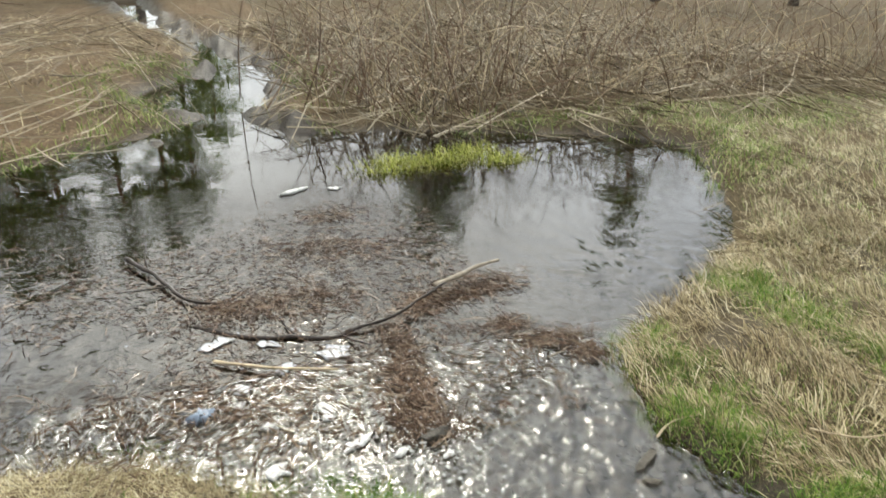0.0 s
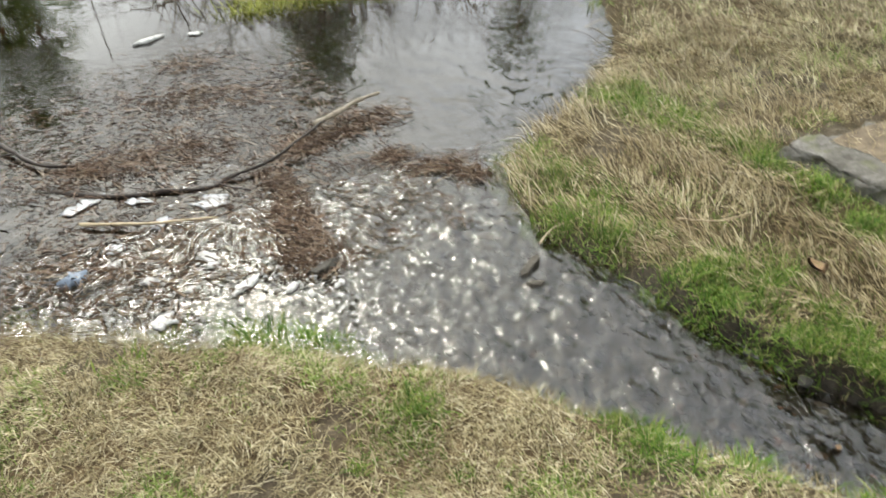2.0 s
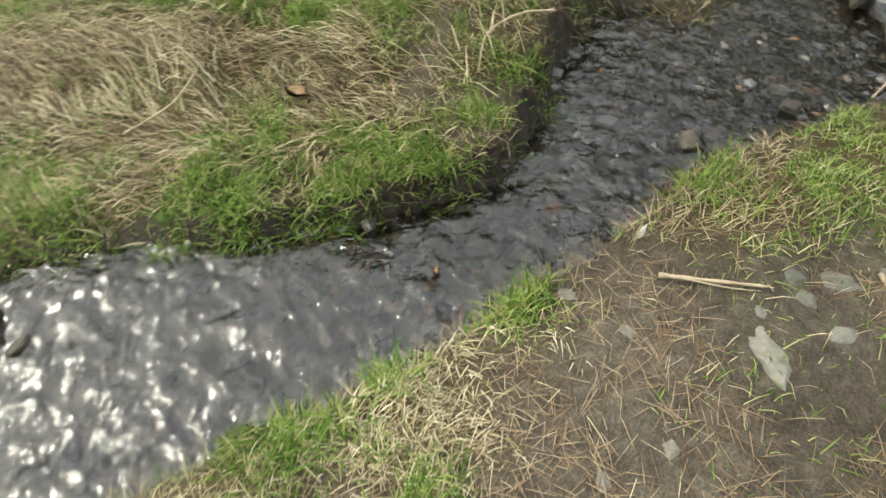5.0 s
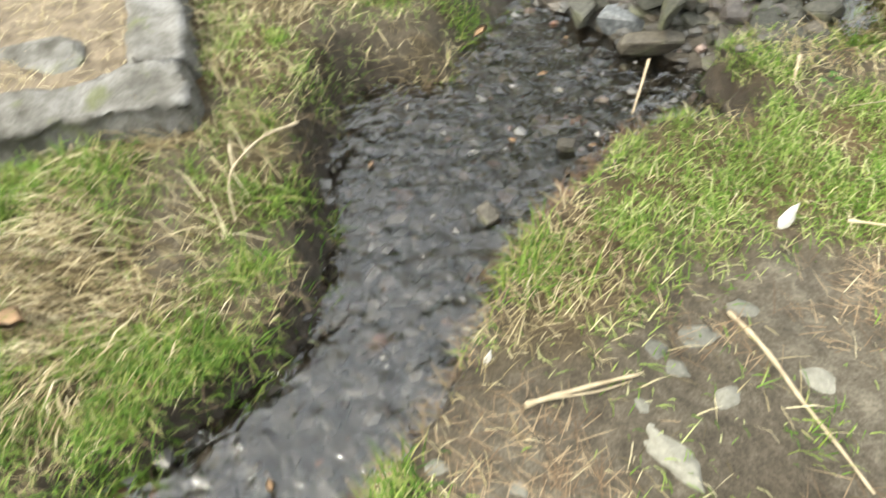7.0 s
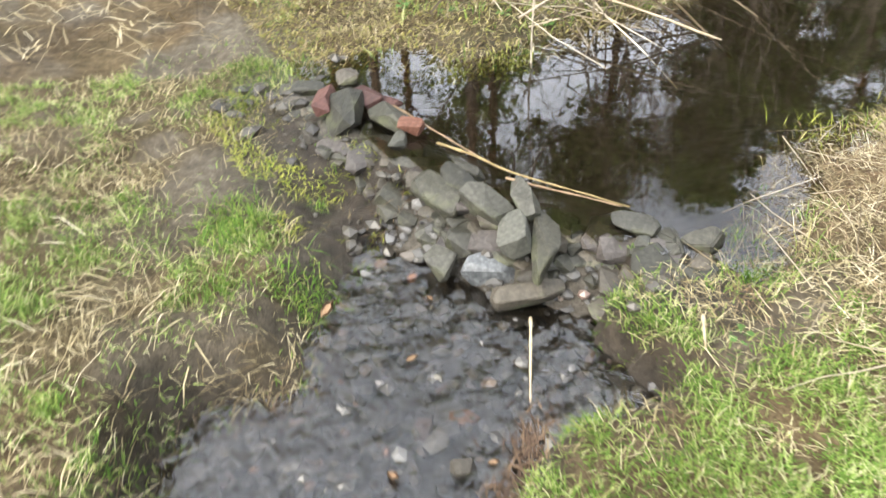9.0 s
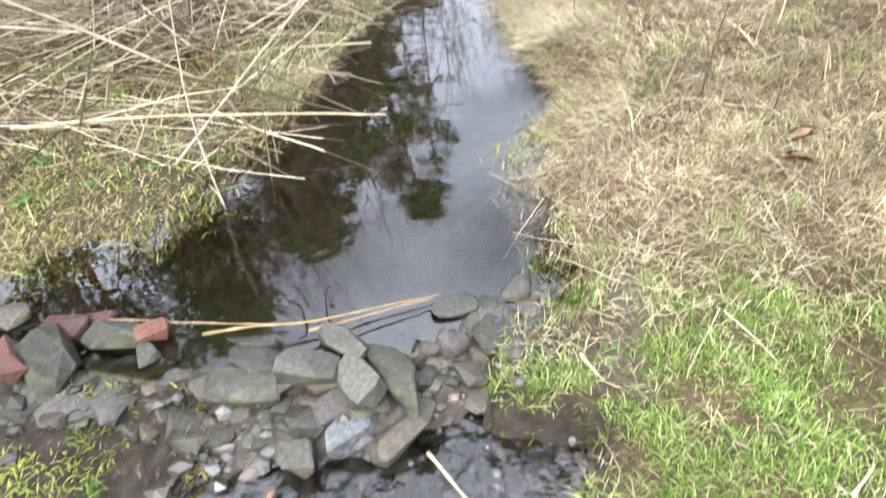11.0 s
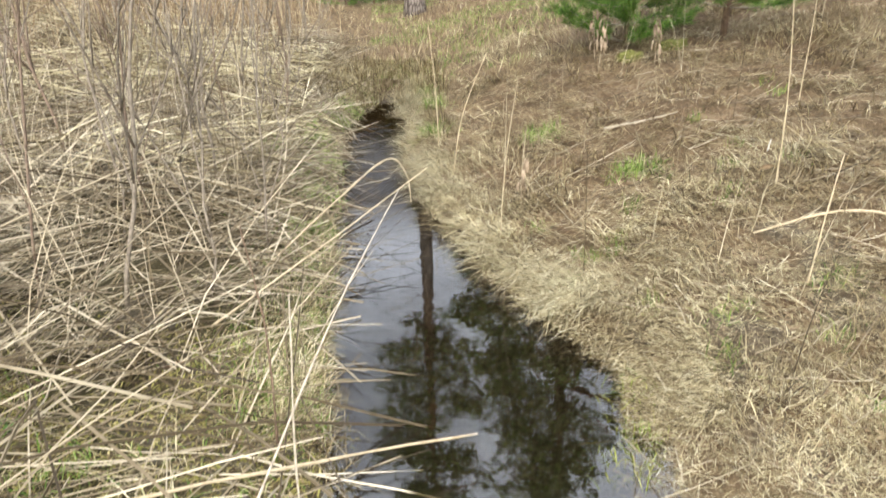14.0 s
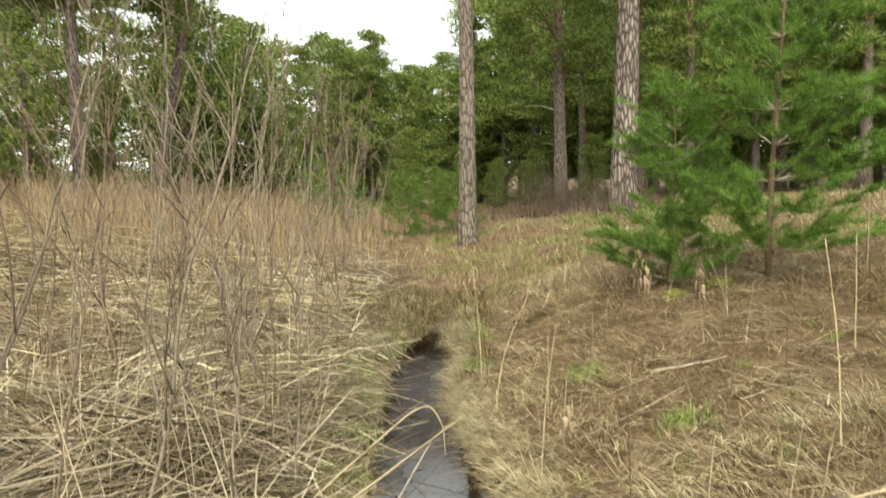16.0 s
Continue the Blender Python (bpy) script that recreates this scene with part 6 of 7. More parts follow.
def sapling(x, y, height, lean, seed, material, thick=0.011, twigs=7, label="leafless slender sapling among dead reeds"):
    r = np.random.default_rng(seed)
    z = float(ground(x, y)) - 0.03
    k = 10
    s = np.linspace(0, 1, k)
    wander = np.cumsum(r.normal(0, 0.035, (k, 2)), 0) * height * 0.3
    stem = np.stack([lean[0] * s**1.3 + wander[:, 0], lean[1] * s**1.3 + wander[:, 1], s * height], 1)
    rad = thick * (1 - 0.8 * s)
    thing = tagged(new("bare_sapling", tri_mesh("sapling_stem", *tubes([stem], [rad], 6), material, True)), label, "sapling", group="saplings by the pool")
    thing.location = (x, y, z)
    for i in range(twigs):
        u = r.uniform(0.12, 0.9)
        b = np.array([np.interp(u, s, stem[:, j]) for j in range(3)])
        a, ln = r.uniform(0, 6.28), height * r.uniform(0.2, 0.55) * (1.1 - 0.8 * u)
        rise = r.uniform(1.3, 3.4)
        way = np.array([math.cos(a), math.sin(a), rise])
        tip = b + way / np.linalg.norm(way) * ln
        kink = (b + tip) / 2 + r.normal(0, 0.05, 3) * ln
        side = rounded_line([b, kink, tip], 3)
        pieces = [tubes([side], [np.interp(u, s, rad) * np.linspace(0.7, 0.25, len(side))], 5)]
        for _ in range(4):
            c = side[r.integers(2, len(side) - 1)]
            e = c + np.array([math.cos(a + r.normal(0, 1.2)), math.sin(a + r.normal(0, 1.2)), r.uniform(0.6, 2.0)]) * ln * r.uniform(0.1, 0.28)
            pieces.append(tubes([[c, (c + e) / 2, e]], [np.array([0.0028, 0.0022, 0.0014])], 3))
        if i % 2 == 0:
            # swelling buds on every second twig
            grow = np.array([0.2 * math.cos(a), 0.2 * math.sin(a), 1.0]) * 0.016
            pieces += [tubes([[q, q + grow * 0.5, q + grow]], [np.array([0.0022, 0.0042, 0.001])], 4) for q in side[2:]]
        part("twig", tri_mesh("twig", *joined(pieces), material, True), thing)


for n, (x, y, h, lx, ly) in enumerate(((-3.95, 4.9, 2.4, -0.2, 0.1), (-3.36, 4.5, 2.1, 0.4, 0.1), (-3.63, 7.6, 2.3, 0.3, 0.0), (-5.6, 6.7, 2.6, -0.2, 0.0), (-2.8, 9.0, 1.7, 0.1, 0.0), (-3.83, 6.5, 2.2, 0.5, 0.0),
                                       (-3.1, 3.7, 1.6, 0.25, 0.1), (-4.4, 3.4, 2.1, 0.9, 0.1), (-3.0, 6.0, 1.9, 0.3, 0.1), (-4.9, 5.4, 2.4, 0.9, 0.0), (-5.2, 8.2, 2.4, 0.5, 0.0), (-3.5, 10.5, 2.2, 0.6, 0.0),
                                       (-6.5, 9.0, 2.6, 0.3, 0.0), (-4.4, 11.5, 2.4, 0.9, 0.0), (-2.6, 5.4, 1.3, -0.2, 0.1), (-4.3, 7.0, 2.1, -0.4, 0.0), (-2.7, 6.6, 1.9, 0.2, 0.0), (-2.9, 7.6, 2.0, 0.5, 0.0),
                                       (-3.2, 8.4, 2.1, 0.7, 0.0), (-3.15, 3.5, 2.2, 0.05, 0.1), (-2.85, 4.4, 2.0, 0.05, 0.1), (-2.95, 5.2, 2.2, 0.2, 0.0), (-2.75, 3.8, 1.7, 0.12, 0.2), (-3.5, 5.8, 2.3, 0.5, 0.1),
                                       (-2.55, 5.9, 1.8, 0.05, 0.0), (-3.75, 3.9, 2.2, 0.3, 0.1), (-2.5, 8.2, 1.9, 0.35, 0.0), (-3.05, 9.6, 2.2, -0.3, 0.0),
                                       (-2.95, 2.75, 1.7, 0.5, 0.2), (-2.62, 2.95, 1.6, 0.12, 0.3), (-3.35, 3.0, 1.9, 0.3, 0.4), (-2.4, 3.4, 1.4, 0.1, 0.2), (-3.8, 3.2, 2.0, 0.9, 0.3))):
    sapling(x, y, 1.36 * h, (lx, ly), 40 + n, (SAPLING_RED, SAPLING_GREY, SAPLING_GREY)[n % 3], 0.0068 + 0.004 * (n % 4 == 0), 9 + n % 4)


def upright_stalks(n, x0, x1, y0, y1, chance, tall, radius, tilt):
    p = scatter(n, x0, x1, y0, y1, chance, 0.02)
    n = len(p)
    h, a = rng.uniform(*tall, n), rng.uniform(0, 6.28, n)
    t = np.abs(rng.normal(0, tilt, n))
    s = np.linspace(0, 1, 4)
    path = p[:, None] + np.stack([np.cos(a)[:, None] * (t * h)[:, None] * s**1.4, np.sin(a)[:, None] * (t * h)[:, None] * s**1.4, h[:, None] * s], -1)
    return tubes(path, rng.uniform(*radius, n)[:, None] * np.array([1, 0.9, 0.7, 0.4]))


stuff("standing_reeds", [upright_stalks(260, -5.0, -2.4, 2.2, 6.0, west_bank, (0.3, 1.0), (0.0018, 0.004), 0.75),
                         upright_stalks(220, -7.0, -2.6, 5.0, 9.0, west_bank, (0.4, 1.1), (0.002, 0.004), 0.6)], STRAW, "dead reed stalks still standing", "reeds")
stuff("slope_stalks", [upright_stalks(90, -1.3, 3.0, 2.0, 7.0, lambda x, y: 1 + 0 * x, (0.15, 0.7), (0.0015, 0.003), 0.2)], STRAW, "thin dead stalks standing on the slope", "stalks")
stuff("reed_meadow", [upright_stalks(7500, -24.0, -1.6, 9.5, 26.0, lambda x, y: smooth(-2.2, -4.2, x), (0.3, 1.0), (0.003, 0.007), 0.38),
                      upright_stalks(2600, -13.0, -2.6, 7.5, 14.0, lambda x, y: smooth(-2.4, -5.0, x) * smooth(7.5, 10.0, y), (0.4, 1.2), (0.003, 0.006), 0.45)], RUSSET,
      "russet dead reed bed filling the meadow", "reeds")


def meadow_grass():
    # the tall grass that hides the brook's next bend
    p = scatter(9000, -2.6, -1.1, 7.2, 9.2, lambda x, y: smooth(0.25, 0.45, fbm(x, y, 3.0, 209)), 0.0)
    n = len(p)
    stuff("bend_grass", blades(p, 4.7 + rng.normal(0, 0.9, n), rng.uniform(0.12, 0.34, n), rng.uniform(0.25, 0.9, n), rng.uniform(0.003, 0.007, n), 0.7), MATTED,
          "tall pale grass closing over the brook's bend", "grass")
    p = scatter(64000, -9, 9, 7.2, 24, lambda x, y: np.clip(0.95 - 0.03 * (y - 8), 0.2, 1))
    n = len(p)
    stuff("meadow_grass", blades(p, rng.uniform(0, 6.28, n), rng.uniform(0.1, 0.3, n), rng.uniform(0.35, 0.98, n), rng.uniform(0.003, 0.008, n), 0.7), MATTED,
          "pale dead meadow grass towards the forest", "grass")
    p = scatter(30000, -2.0, 4, 7.5, 18, lambda x, y: smooth(0.45, 0.6, fbm(x, y, 0.5, 211)))
    n = len(p)
    stuff("meadow_green", blades(p, rng.uniform(0, 6.28, n), rng.uniform(0.06, 0.16, n), rng.uniform(0.2, 0.8, n), rng.uniform(0.003, 0.007, n), 0.7), GREEN,
          "green grass along the brook towards the forest", "grass")


meadow_grass()


def dead_plant(x, y, height, seed):
    """A withered stalk with curled leaves hanging from it."""
    r = random.Random(seed)
    z = float(ground(x, y))
    stem = [[(0.05 * height * math.sin(2.2 * s + seed), 0.0, s * height) for s in np.linspace(0, 1, 7)]]
    thing = tagged(new("withered_plant", tri_mesh("stem", *tubes(stem, [0.006 * np.linspace(1, 0.4, 7)], 5), LEAF_BROWN, True)), "withered brown plant with curled dead leaves", "plant")
    thing.location = (x, y, z)
    for i in range(9):
        s = r.uniform(0.35, 1.0)
        base = np.array([0.05 * height * math.sin(2.2 * s + seed), 0, s * height])
        a, ln = r.uniform(0, 6.28), height * r.uniform(0.16, 0.3)
        out = np.array([math.cos(a), math.sin(a), 0])
        side = np.array([-math.sin(a), math.cos(a), 0]) * ln * 0.14
        cut = [(0.0, 0.0, 0.2), (0.25, 0.05, 0.9), (0.38, -0.4, 1.0), (0.33, -0.85, 0.25)]
        v, f = [], []
        for d, h, w in cut:
            v += [base + out * d * ln + np.array([0, 0, h * ln]) - side * w, base + out * (d * ln + 0.012) + np.array([0, 0, h * ln]), base + out * d * ln + np.array([0, 0, h * ln]) + side * w]
        for q in range(3):
            for c in range(2):
                o = q * 3 + c
                f += [[o, o + 1, o + 4], [o, o + 4, o + 3]]
        part("dead_leaf", tri_mesh("dead_leaf", v, f, LEAF_BROWN, True), thing)


dead_plant(0.60, 5.9, 0.42, 1)
dead_plant(0.28, 6.6, 0.46, 2)
dead_plant(0.36, 6.5, 0.40, 3)
dead_plant(-0.96, 3.8, 0.30, 4)


def tall_straw(x, y, h, lx, ly, label="tall pale dead stalk on the slope"):
    z = float(ground(x, y))
    branch("dead_stalk", [(x, y, z - 0.02), (x + lx * 0.3, y + ly * 0.3, z + h * 0.5), (x + lx, y + ly, z + h)], 0.0042, TWIG_PALE, label, "stalk")


tall_straw(-1.16, 3.45, 0.85, 0.10, 0.1)
tall_straw(-0.98, 3.8, 0.45, 0.03, 0.05)
tall_straw(0.14, 3.1, 0.95, -0.1, 0.0)
tall_straw(-1.3, 4.6, 0.8, 0.25, 0.1)
tall_straw(-1.35, 5.2, 0.9, -0.05, 0.1)
tall_straw(0.9, 4.2, 0.7, 0.05, 0.1)
tall_straw(-0.1, 2.4, 0.5, 0.1, 0.1)
tall_straw(0.55, 2.9, 0.8, 0.0, 0.2)
branch("arched_reed", [(-2.35, 3.0, 0.35), (-2.0, 3.15, 0.62), (-1.75, 3.25, 0.78), (-1.66, 3.27, 0.70), (-1.64, 3.27, 0.55)], 0.0055, TWIG_PALE, "snapped reed arching over the pool", "reed")
branch("arched_reed", [(-2.5, 2.6, 0.3), (-2.0, 2.95, 0.52), (-1.55, 3.3, 0.72)], 0.005, TWIG_PALE, "long reed leaning over the pool", "reed")
branch("arched_reed", [(-2.2, 1.5, 0.22), (-1.95, 2.2, 0.55), (-1.7, 2.9, 0.75)], 0.005, TWIG_GREY, "thin brown stem leaning over the pool", "reed")
branch("arched_reed", [(-2.95, 1.55, 0.3), (-2.3, 1.7, 0.31), (-1.5, 1.87, 0.27)], 0.008, TWIG_PALE, "thick pale reed lying across the pool's edge", "reed")


def brushwood(x, y, seed, n=30, spread=1.5, tall=0.95, woods=None, label="tangled thicket of pale arching dry stems", group="thickets beyond the pond"):
    """A thicket of crossing, arching dry stems."""
    r = np.random.default_rng(seed)
    z = float(ground(x, y))
    thing = tagged(new("dry_thicket"), label, "shrub", group=group)
    thing.location = (x, y, z)
    for i in range(n):
        a, ln = r.uniform(0, 6.28), tall * r.uniform(0.5, 1.5)
        b = np.array([r.normal(0, 0.45), r.normal(0, 0.3), -0.05])
        out = np.array([math.cos(a), math.sin(a), 0]) * spread * r.uniform(0.15, 1.0)
        kink = r.normal(0, 0.10, (2, 3))
        line = rounded_line([b, b + out * 0.3 + kink[0] + np.array([0, 0, ln * 0.5]), b + out * 0.7 + kink[1] + np.array([0, 0, ln * 0.85]), b + out * 1.1 + np.array([0, 0, ln * r.uniform(0.5, 1.3)])], 3)
        part("stem", tri_mesh("stem", *tubes([line], [r.uniform(0.003, 0.0095) * np.linspace(1, 0.35, len(line))], 4), (woods or (TWIG_PALE, TWIG_GREY, TWIG_GREY, TWIG_GREY))[i % 4], True), thing)


for n, (x, y) in enumerate(((-0.9, -7.0), (-1.9, -7.1), (0.0, -7.2), (-2.7, -6.6), (-3.8, -6.8), (-0.1, -8.0), (-2.8, -7.6), (-1.4, -8.6), (-5.2, -7.4), (-0.5, -6.6), (-1.4, -6.6), (4.6, -8.0), (-3.0, -10.2), (-5.5, -9.8), (-1.4, -10.8), (-7.6, -9.6), (0.0, -10.4), (-4.2, -8.4), (-6.8, -7.4), (-8.6, -8.2))):
    brushwood(x, y, 300 + n, 34, woods=(TWIG_PALE, TWIG_RED, TWIG_GREY, TWIG_RED))


SHRUB_WOOD = wood_material("dark_shrub_wood", (0.06, 0.045, 0.035), (0.18, 0.135, 0.105))
for n, (x, y, k) in enumerate(((1.5, 19.5, 1.0), (2.2, 20.5, 1.1), (0.9, 21.0, 0.9), (3.0, 19.0, 0.8), (2.6, 15.5, 0.6), (2.0, 13.5, 0.5))):
    brushwood(x, y, 340 + n, 70, 0.9 * k, 1.1 * k, (SHRUB_WOOD,) * 4, "leafless dark brown shrub under the pines", "shrubs at the forest edge")


# ---- pines ----
def pine_crown(height, base, reach, r, tufts, size, droop=0.1):
    """Layered pads of needle tufts along the boughs, with gaps between; returns limbs and foliage."""
    limbs, pads = [], []
    z = base
    while z < height * 0.98:
        u = (z - base) / (height - base)
        out = reach * (1 - u) ** 0.6 * (0.45 + 0.55 * min(1.0, u * 4 + 0.35))
        for _ in range(r.integers(3, 6)):
            a, ln = r.uniform(0, 6.28), out * r.uniform(0.5, 1.15) + 0.2
            tip = np.array([math.cos(a) * ln, math.sin(a) * ln, z + ln * r.uniform(-droop, 0.5)])
            root = np.array([0, 0, z])
            limbs.append((root, (root + tip) / 2 + np.array([0, 0, 0.08 * ln]), tip))
            for _ in range(max(2, int(ln * 1.7))):
                at = root + (tip - root) * r.uniform(0.35, 1.05) + r.normal(0, 0.15 * ln, 3) * np.array([1, 1, 0.4])
                pads.append((*at, 0.42 * size * r.uniform(0.6, 1.4)))
        z += r.uniform(0.3, 0.6) * max(0.6, height / 14)
    pads = np.array(pads)
    k = np.repeat(np.arange(len(pads)), np.maximum(4, (tufts * pads[:, 3] ** 2 / (pads[:, 3] ** 2).sum()).astype(int)))
    c, s = pads[k, :3], pads[k, 3]
    n = len(k)
    d = r.normal(0, 1, (n, 3))
    d /= np.linalg.norm(d, axis=1, keepdims=True)
    p = c + d * (s * r.random(n) ** 0.45)[:, None] * np.array([1.1, 1.1, 0.33])
    aim = d * np.array([0.9, 0.9, 0.3]) + np.array([0, 0, 0.45]) + r.normal(0, 0.4, (n, 3))
    aim /= np.linalg.norm(aim, axis=1, keepdims=True)
    side = np.cross(aim, r.normal(0, 1, (n, 3)))
    side /= np.linalg.norm(side, axis=1, keepdims=True)
    ln = size * r.uniform(0.13, 0.27, n)
    v = np.stack([p - side * (ln * 0.13)[:, None], p + side * (ln * 0.13)[:, None], p + aim * ln[:, None]], 1).reshape(-1, 3)
    return limbs, (v, np.arange(3 * n).reshape(-1, 3))


def pine(x, y, height, thick, base, reach, seed, material=None, tufts=11000, label="tall Scots pine with flaking bark", lean=(0.0, 0.0), relief=0.0, size=1.0, z=None, stubs=0):
    r = np.random.default_rng(seed)
    thing = tagged(new("pine_tree"), label, "tree", group="pines round the clearing")
    thing.location = (x, y, (float(ground(x, y)) if z is None else z) - 0.1)
    k, sides = (60, 40) if relief else (14, 10)
    s = np.linspace(0, 1, k)
    path = np.stack([lean[0] * s + 0.12 * np.sin(s * 5 + seed) * s, lean[1] * s + 0.12 * np.cos(s * 4 + seed) * s, s * height], 1)
    rad = thick / 2 * (1 - 0.82 * s) * (1 + 0.35 * np.exp(-s * height / 0.35))
    v, f = tubes([path], [rad], sides)
    if relief:
        a = np.arctan2(v[:, 1], v[:, 0])
        plates = value_noise(a * 5.5 + 20, v[:, 2] * 3.2, 5) + 0.6 * value_noise(a * 11 + 20, v[:, 2] * 7.0, 6)
        v[:, :2] *= (1 + relief * (plates - 0.8))[:, None]
    part("trunk", tri_mesh("trunk", v, f, material or BARK_GREY, True), thing)
    limbs, leafage = pine_crown(height, base, reach, r, tufts, size)

    def shift(q):
        return q + np.array([np.interp(q[2] / height, s, path[:, 0]), np.interp(q[2] / height, s, path[:, 1]), 0])
    keep = limbs if len(limbs) < 16 else [limbs[i] for i in r.permutation(len(limbs))[:16]]
    for limb in keep:
        part("limb", tri_mesh("limb", *tubes([[shift(q) for q in limb]], [[thick * 0.11, thick * 0.07, thick * 0.02]], 5), BARK_GREY, True), thing)
    for i in range(stubs):
        h = r.uniform(1.6, base)
        a, ln = r.uniform(0, 6.28), r.uniform(0.4, 1.6)
        root, tip = np.array([0, 0, h]), np.array([math.cos(a) * ln, math.sin(a) * ln, h + r.uniform(-0.4, 0.3) * ln])
        part("dead_limb", tri_mesh("dead_limb", *tubes([[shift(root), shift((root + tip) / 2 + np.array([0, 0, 0.1])), shift(tip)]], [[0.022, 0.014, 0.006]], 5), TWIG_GREY, True), thing,
             "bare dead limb")
    lv, lf = leafage
    lv[:, 0] += np.interp(lv[:, 2] / height, s, path[:, 0])
    lv[:, 1] += np.interp(lv[:, 2] / height, s, path[:, 1])
    part("crown", tri_mesh("crown", lv, lf, PINE), thing, "dark green needle crown")
    return thing


# the three trunks that stand out at the brook's far end, and two on the left
pine(-1.05, 15.2, 16.5, 0.42, 7.4, 2.0, 1, BARK_GREY, 12000, "slim grey-barked pine at the brook's bend", (0.1, 0.0), 0.03, stubs=7)
pine(3.15, 17.4, 18.0, 0.70, 7.0, 3.4, 2, BARK_OLD, 24000, "old pine with thick plated bark", (0.5, 0.0), 0.09, stubs=2)
pine(2.75, 24.0, 16.0, 0.50, 5.0, 3.2, 3, BARK_GREY, 22000, "dark-barked pine at the forest edge", (-0.1, 0.0), stubs=9)
pine(-11.8, 18.6, 13.6, 0.42, 6.2, 3.0, 4, BARK_GREY, 24000, "pine with bare dead limbs behind the reed bed", (0.1, 0.0), stubs=16, size=1.6)
pine(-13.2, 14.2, 14.6, 0.40, 8.6, 2.4, 6, BARK_GREY, 8000, "broad pine beside the reed bed", (0.1, 0.0), stubs=3, size=1.7)
pine(-11.9, 23.5, 15.5, 0.42, 6.0, 2.8, 5, BARK_GREY, 20000, "leaning pine with an orange upper trunk", (3.2, 0.0), stubs=5)
for n, (x, y, h) in enumerate(((-14.3, 10.2, 15.0), (-12.4, 8.2, 14.0), (-15.6, 7.2, 15.5), (-17.5, 9.4, 15.0))):
    pine(x, y, h, 0.42, 0.62 * h, 2.3, 61 + n, BARK_GREY, 5500, "tall pine with a high thin crown beside the reed bed", (0.3 - 0.2 * n, 0.0), stubs=8, size=1.4)

models = [pine(-16.0, 26.0, 13.0, 0.42, 3.0, 2.8, 11, size=1.15, tufts=17000), pine(-13.5, 31.0, 12.0, 0.36, 1.8, 2.8, 12, size=1.15, tufts=17000),
          pine(-6.0, 45.0, 10.0, 0.36, 0.7, 2.7, 13, label="bushy pine at the forest edge", size=1.3, tufts=13000), pine(8.2, 26.0, 15.5, 0.44, 2.6, 3.0, 14, size=1.15, tufts=17000),
          pine(14.5, 25.0, 16.5, 0.46, 4.0, 3.2, 15, size=1.15, tufts=17000), pine(20.0, 40.0, 13.0, 0.40, 1.2, 3.2, 16, size=2.5, tufts=3800)]
r_pine = random.Random(9)


def more_pine(kind, x, y, scale=1.0, z=None):
    m = pose(x, y, (float(ground(x, y)) if z is None else z) - 0.1, 0, 0, r_pine.uniform(0, 360))
    ob = copy_thing(models[kind], m)
    ob.scale = (scale,) * 3


# the tall wood left of the clearing
for i in range(10):
    more_pine(r_pine.choice((0, 1, 2)), -34 + 2.5 * i + r_pine.uniform(-0.6, 0.6), 33 + 0.25 * i + r_pine.uniform(-3.5, 3), r_pine.uniform(0.95, 1.2))
# the lower far edge of the clearing
for i in range(15):
    more_pine(r_pine.choice((2, 2, 1)), -19 + 1.45 * i + r_pine.uniform(-0.5, 0.5), 45 + 3 * math.sin(i * 1.3) + r_pine.uniform(-2, 3), r_pine.uniform(0.88, 1.12))
for x, y, k in ((0.6, 42.0, 1.15), (2.2, 40.0, 1.2), (3.6, 43.0, 1.2)):
    more_pine(1, x, y, k)
# the nearer wood right of it
for i in range(24):
    more_pine(r_pine.choice((3, 4, 4, 3)), 3.4 + 1.1 * i + r_pine.uniform(-0.5, 0.5), 31 - 0.2 * i + r_pine.uniform(-3, 7), r_pine.uniform(0.85, 1.2))
# the depth of the wood
for i in range(44):
    if i in (6, 9, 10, 13):
        continue
    more_pine(5, -46 + 2.2 * i + r_pine.uniform(-1, 1), 55 + r_pine.uniform(-5, 6), r_pine.uniform(0.75, 0.95))
for i in range(18):
    more_pine(5, 6 + 1.9 * i + r_pine.uniform(-1, 1), 42 + r_pine.uniform(-3, 4), r_pine.uniform(0.85, 1.25))
# young growth under the edge
for x, y, h in ((-7.4, 31.0, 1.9), (-5.9, 30.0, 2.2), (-4.2, 31.0, 2.0), (-3.3, 33.0, 2.6), (-1.9, 30.0, 2.4), (-0.6, 32.0, 3.0), (0.9, 31.0, 2.3), (4.6, 27.0, 3.0), (2.2, 30.0, 2.2), (3.0, 33.0, 2.8), (4.0, 35.0, 3.2), (1.5, 35.0, 2.6)):
    more_pine(2, x, y, h / 10.0)
for i in range(30):
    x = -30 + 1.9 * i + r_pine.uniform(-0.7, 0.7)
    more_pine(2 if i % 2 else 5, x, 40 - 0.12 * max(0, x) + r_pine.uniform(-5, 7), r_pine.uniform(0.22, 0.5))
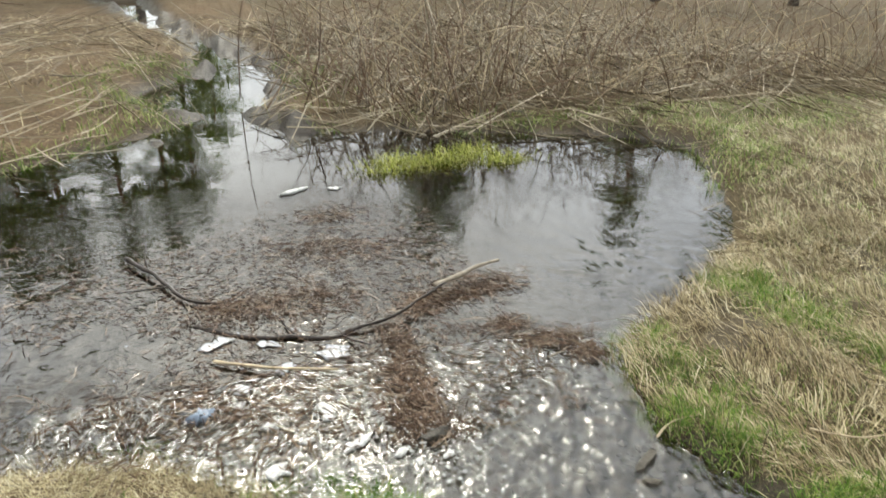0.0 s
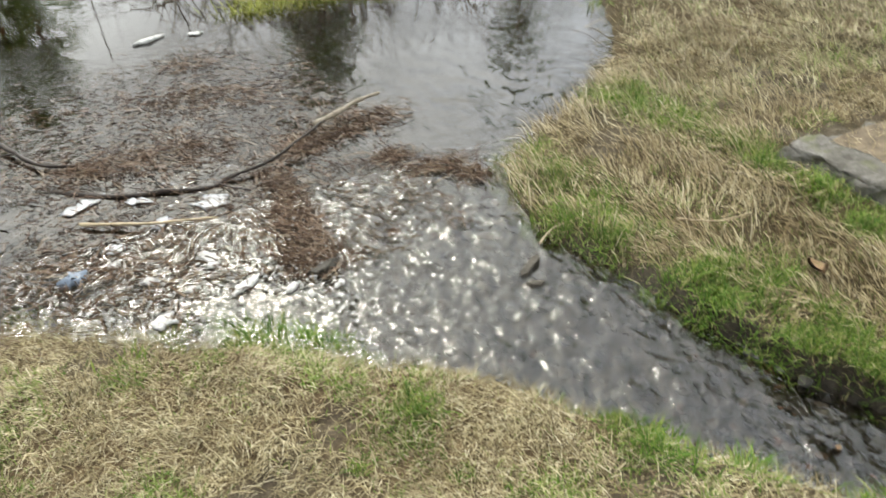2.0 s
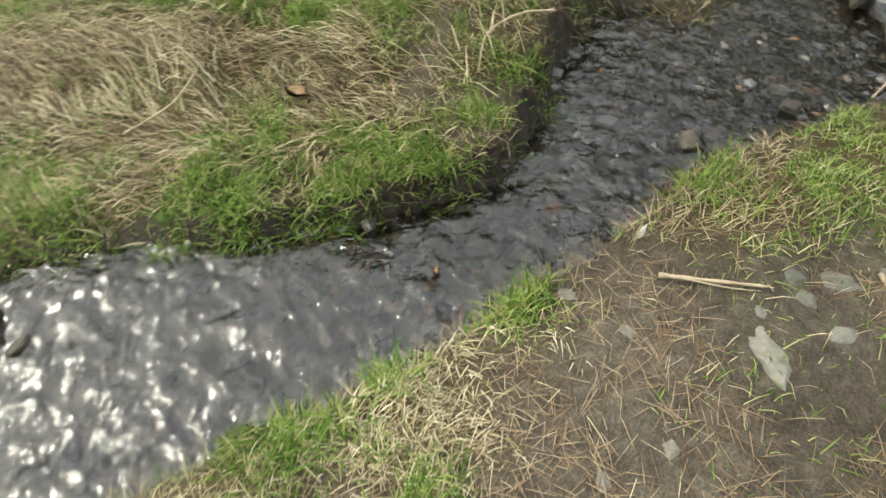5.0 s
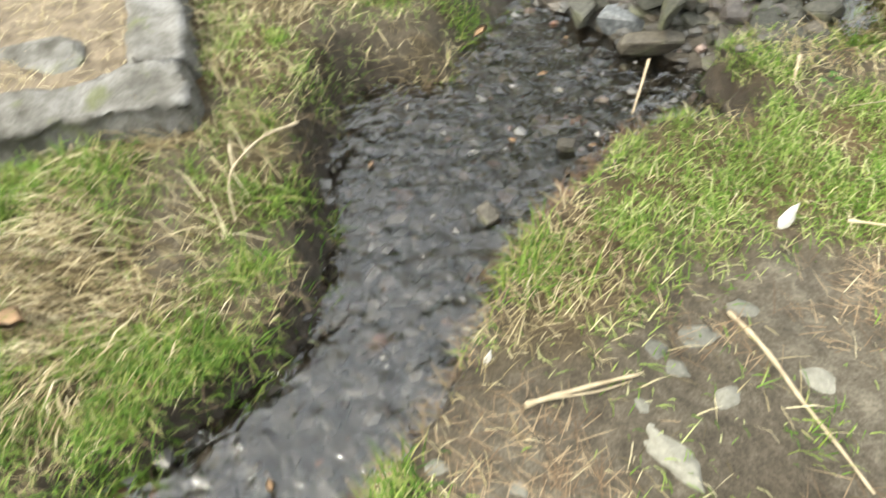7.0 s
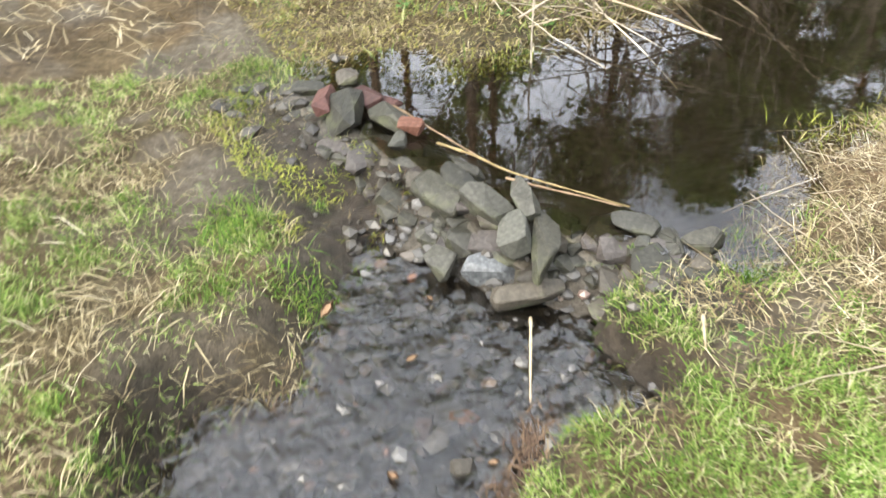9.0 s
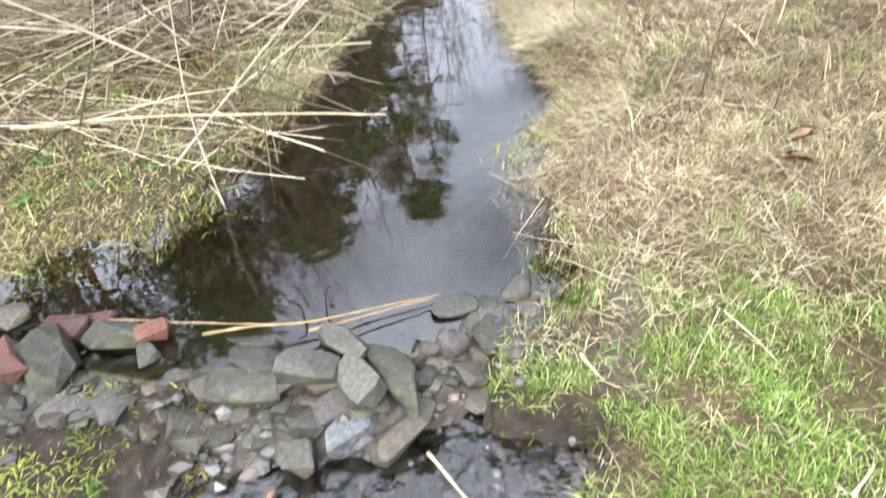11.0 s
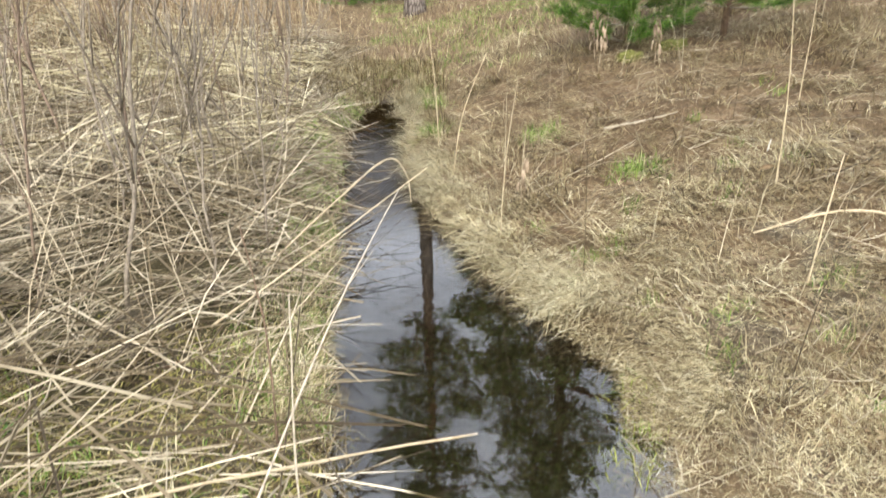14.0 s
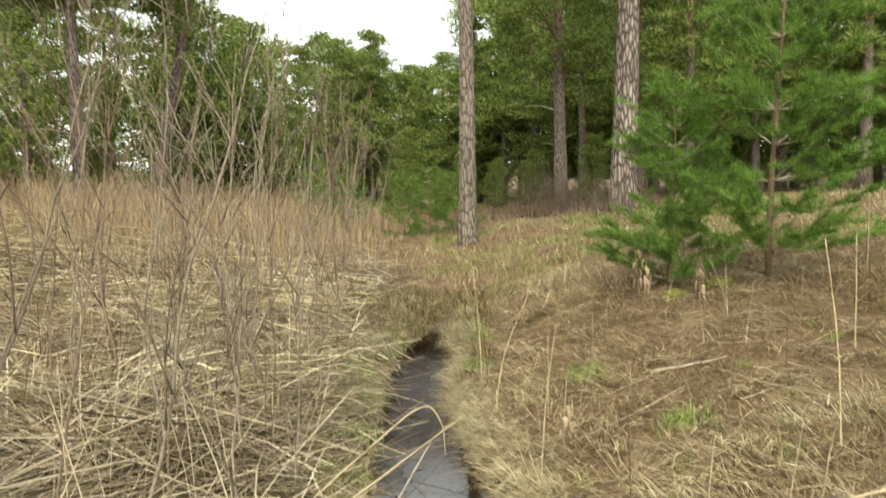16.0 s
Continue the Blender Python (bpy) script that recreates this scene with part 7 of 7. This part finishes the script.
# trees beside and behind, seen in the water
for x, y, k in ((2.5, -26.5, 0.7), (5.1, -25.5, 0.8), (8.2, -25.0, 0.8), (-7.2, -23.5, 0.7), (3.4, -25.0, 0.72), (6.8, -24.0, 0.75), (9.5, -27.0, 0.9), (-6.0, -23.0, 0.72), (-13.0, -20.0, 0.68), (-18.0, -19.0, 0.8), (13.0, -22.0, 0.8)):
    more_pine(3, x, y, 0.85 * k)
for i in range(14):
    more_pine(5, -24 + 3.6 * i + r_pine.uniform(-1, 1), -33 + r_pine.uniform(-3, 2), r_pine.uniform(0.45, 0.6))
for i in range(10):
    more_pine(5, -22 + r_pine.uniform(-5, 2), -12 + 3.4 * i + r_pine.uniform(-1, 1), r_pine.uniform(0.9, 1.2))
for i in range(8):
    more_pine(5, 22 + r_pine.uniform(-3, 4), -18 + 5 * i, r_pine.uniform(0.9, 1.2))


def young_pine(x, y, height, reach, seed, whorls, label, density=1.0, boughs=(5, 8), first=0.02):
    """A young pine: whorls of boughs, each set with long soft needles."""
    r = np.random.default_rng(seed)
    thing = tagged(new("young_pine"), label, "tree", group="young pines on the slope")
    thing.location = (x, y, float(ground(x, y)) - 0.03)
    s = np.linspace(0, 1, 10)
    stem = np.stack([0.05 * np.sin(3 * s + seed) * height * 0.3, 0.03 * np.cos(2 * s) * height * 0.3, s * height], 1)
    part("trunk", tri_mesh("trunk", *tubes([stem], [0.028 * (1 - 0.85 * s) * height / 2.7], 8), TWIG_RED, True), thing)
    for wv in range(whorls):
        u = first + (0.96 - first) * wv / whorls
        out = reach * (1 - u) ** 0.85
        for b in range(r.integers(*boughs)):
            a, ln = r.uniform(0, 6.28), out * r.uniform(0.65, 1.1) + 0.08
            root = np.array([np.interp(u, s, stem[:, j]) for j in range(3)])
            tip = root + np.array([math.cos(a) * ln, math.sin(a) * ln, ln * r.uniform(0.15, 0.6 + 0.8 * u)])
            mid = (root + tip) / 2 - np.array([0, 0, 0.06 * ln])
            line = rounded_line([root, mid, tip], 4)
            sprays = [line]
            for _ in range(max(3, int(ln * 13))):
                c = line[r.integers(2, len(line))]
                e = c + np.array([math.cos(a + r.normal(0, 0.9)), math.sin(a + r.normal(0, 0.9)), r.uniform(0.1, 0.7)]) * r.uniform(0.12, 0.26)
                sprays.append(np.array([c, (c + e) / 2, e]))
            bough = part("bough", tri_mesh("bough", *joined([tubes([line], [np.linspace(0.008, 0.003, len(line))], 4)] + [tubes([q], [[0.003, 0.0025, 0.002]], 3) for q in sprays[1:]]), TWIG_GREY, True), thing)
            pts, dirs = [], []
            for q in sprays:
                length = np.linalg.norm(q[-1] - q[0])
                m = max(12, int(length * 520 * density))
                t = r.uniform(0.25, 1.0, m)
                idx = t * (len(q) - 1)
                lo = np.minimum(idx.astype(int), len(q) - 2)
                pts.append(q[lo] + (q[lo + 1] - q[lo]) * (idx - lo)[:, None])
                dirs.append(np.repeat([(q[-1] - q[0]) / (length + 1e-6)], m, 0))
            p, d = np.concatenate(pts), np.concatenate(dirs)
            n = len(p)
            aim = d * 0.7 + r.normal(0, 0.6, (n, 3)) + np.array([0, 0, 0.2])
            aim /= np.linalg.norm(aim, axis=1, keepdims=True)
            side = np.cross(aim, r.normal(0, 1, (n, 3)))
            side /= np.linalg.norm(side, axis=1, keepdims=True)
            nl = r.uniform(0.06, 0.11, n)
            v = np.stack([p - side * 0.0022, p + side * 0.0022, p + aim * nl[:, None]], 1).reshape(-1, 3)
            part("needles", tri_mesh("needles", v, np.arange(3 * n).reshape(-1, 3), YOUNG), bough, "long soft green needles")


young_pine(1.43, 6.2, 3.3, 0.92, 501, 9, "airy bright green young pine with a bare stem", 1.25, (5, 8), 0.09)
young_pine(0.74, 6.95, 2.2, 0.62, 502, 12, "bushy bright green young pine beside a taller one", 1.0)
for n, (x, y, h) in enumerate(((-5.1, 18.5, 2.1), (-4.5, 19.2, 1.7), (-2.7, 18.0, 1.9), (-2.0, 18.6, 2.2), (-1.2, 19.6, 1.8))):
    young_pine(x, y, h, 0.85, 520 + n, 7, "low light green young pine before the forest", 0.7, (4, 6))
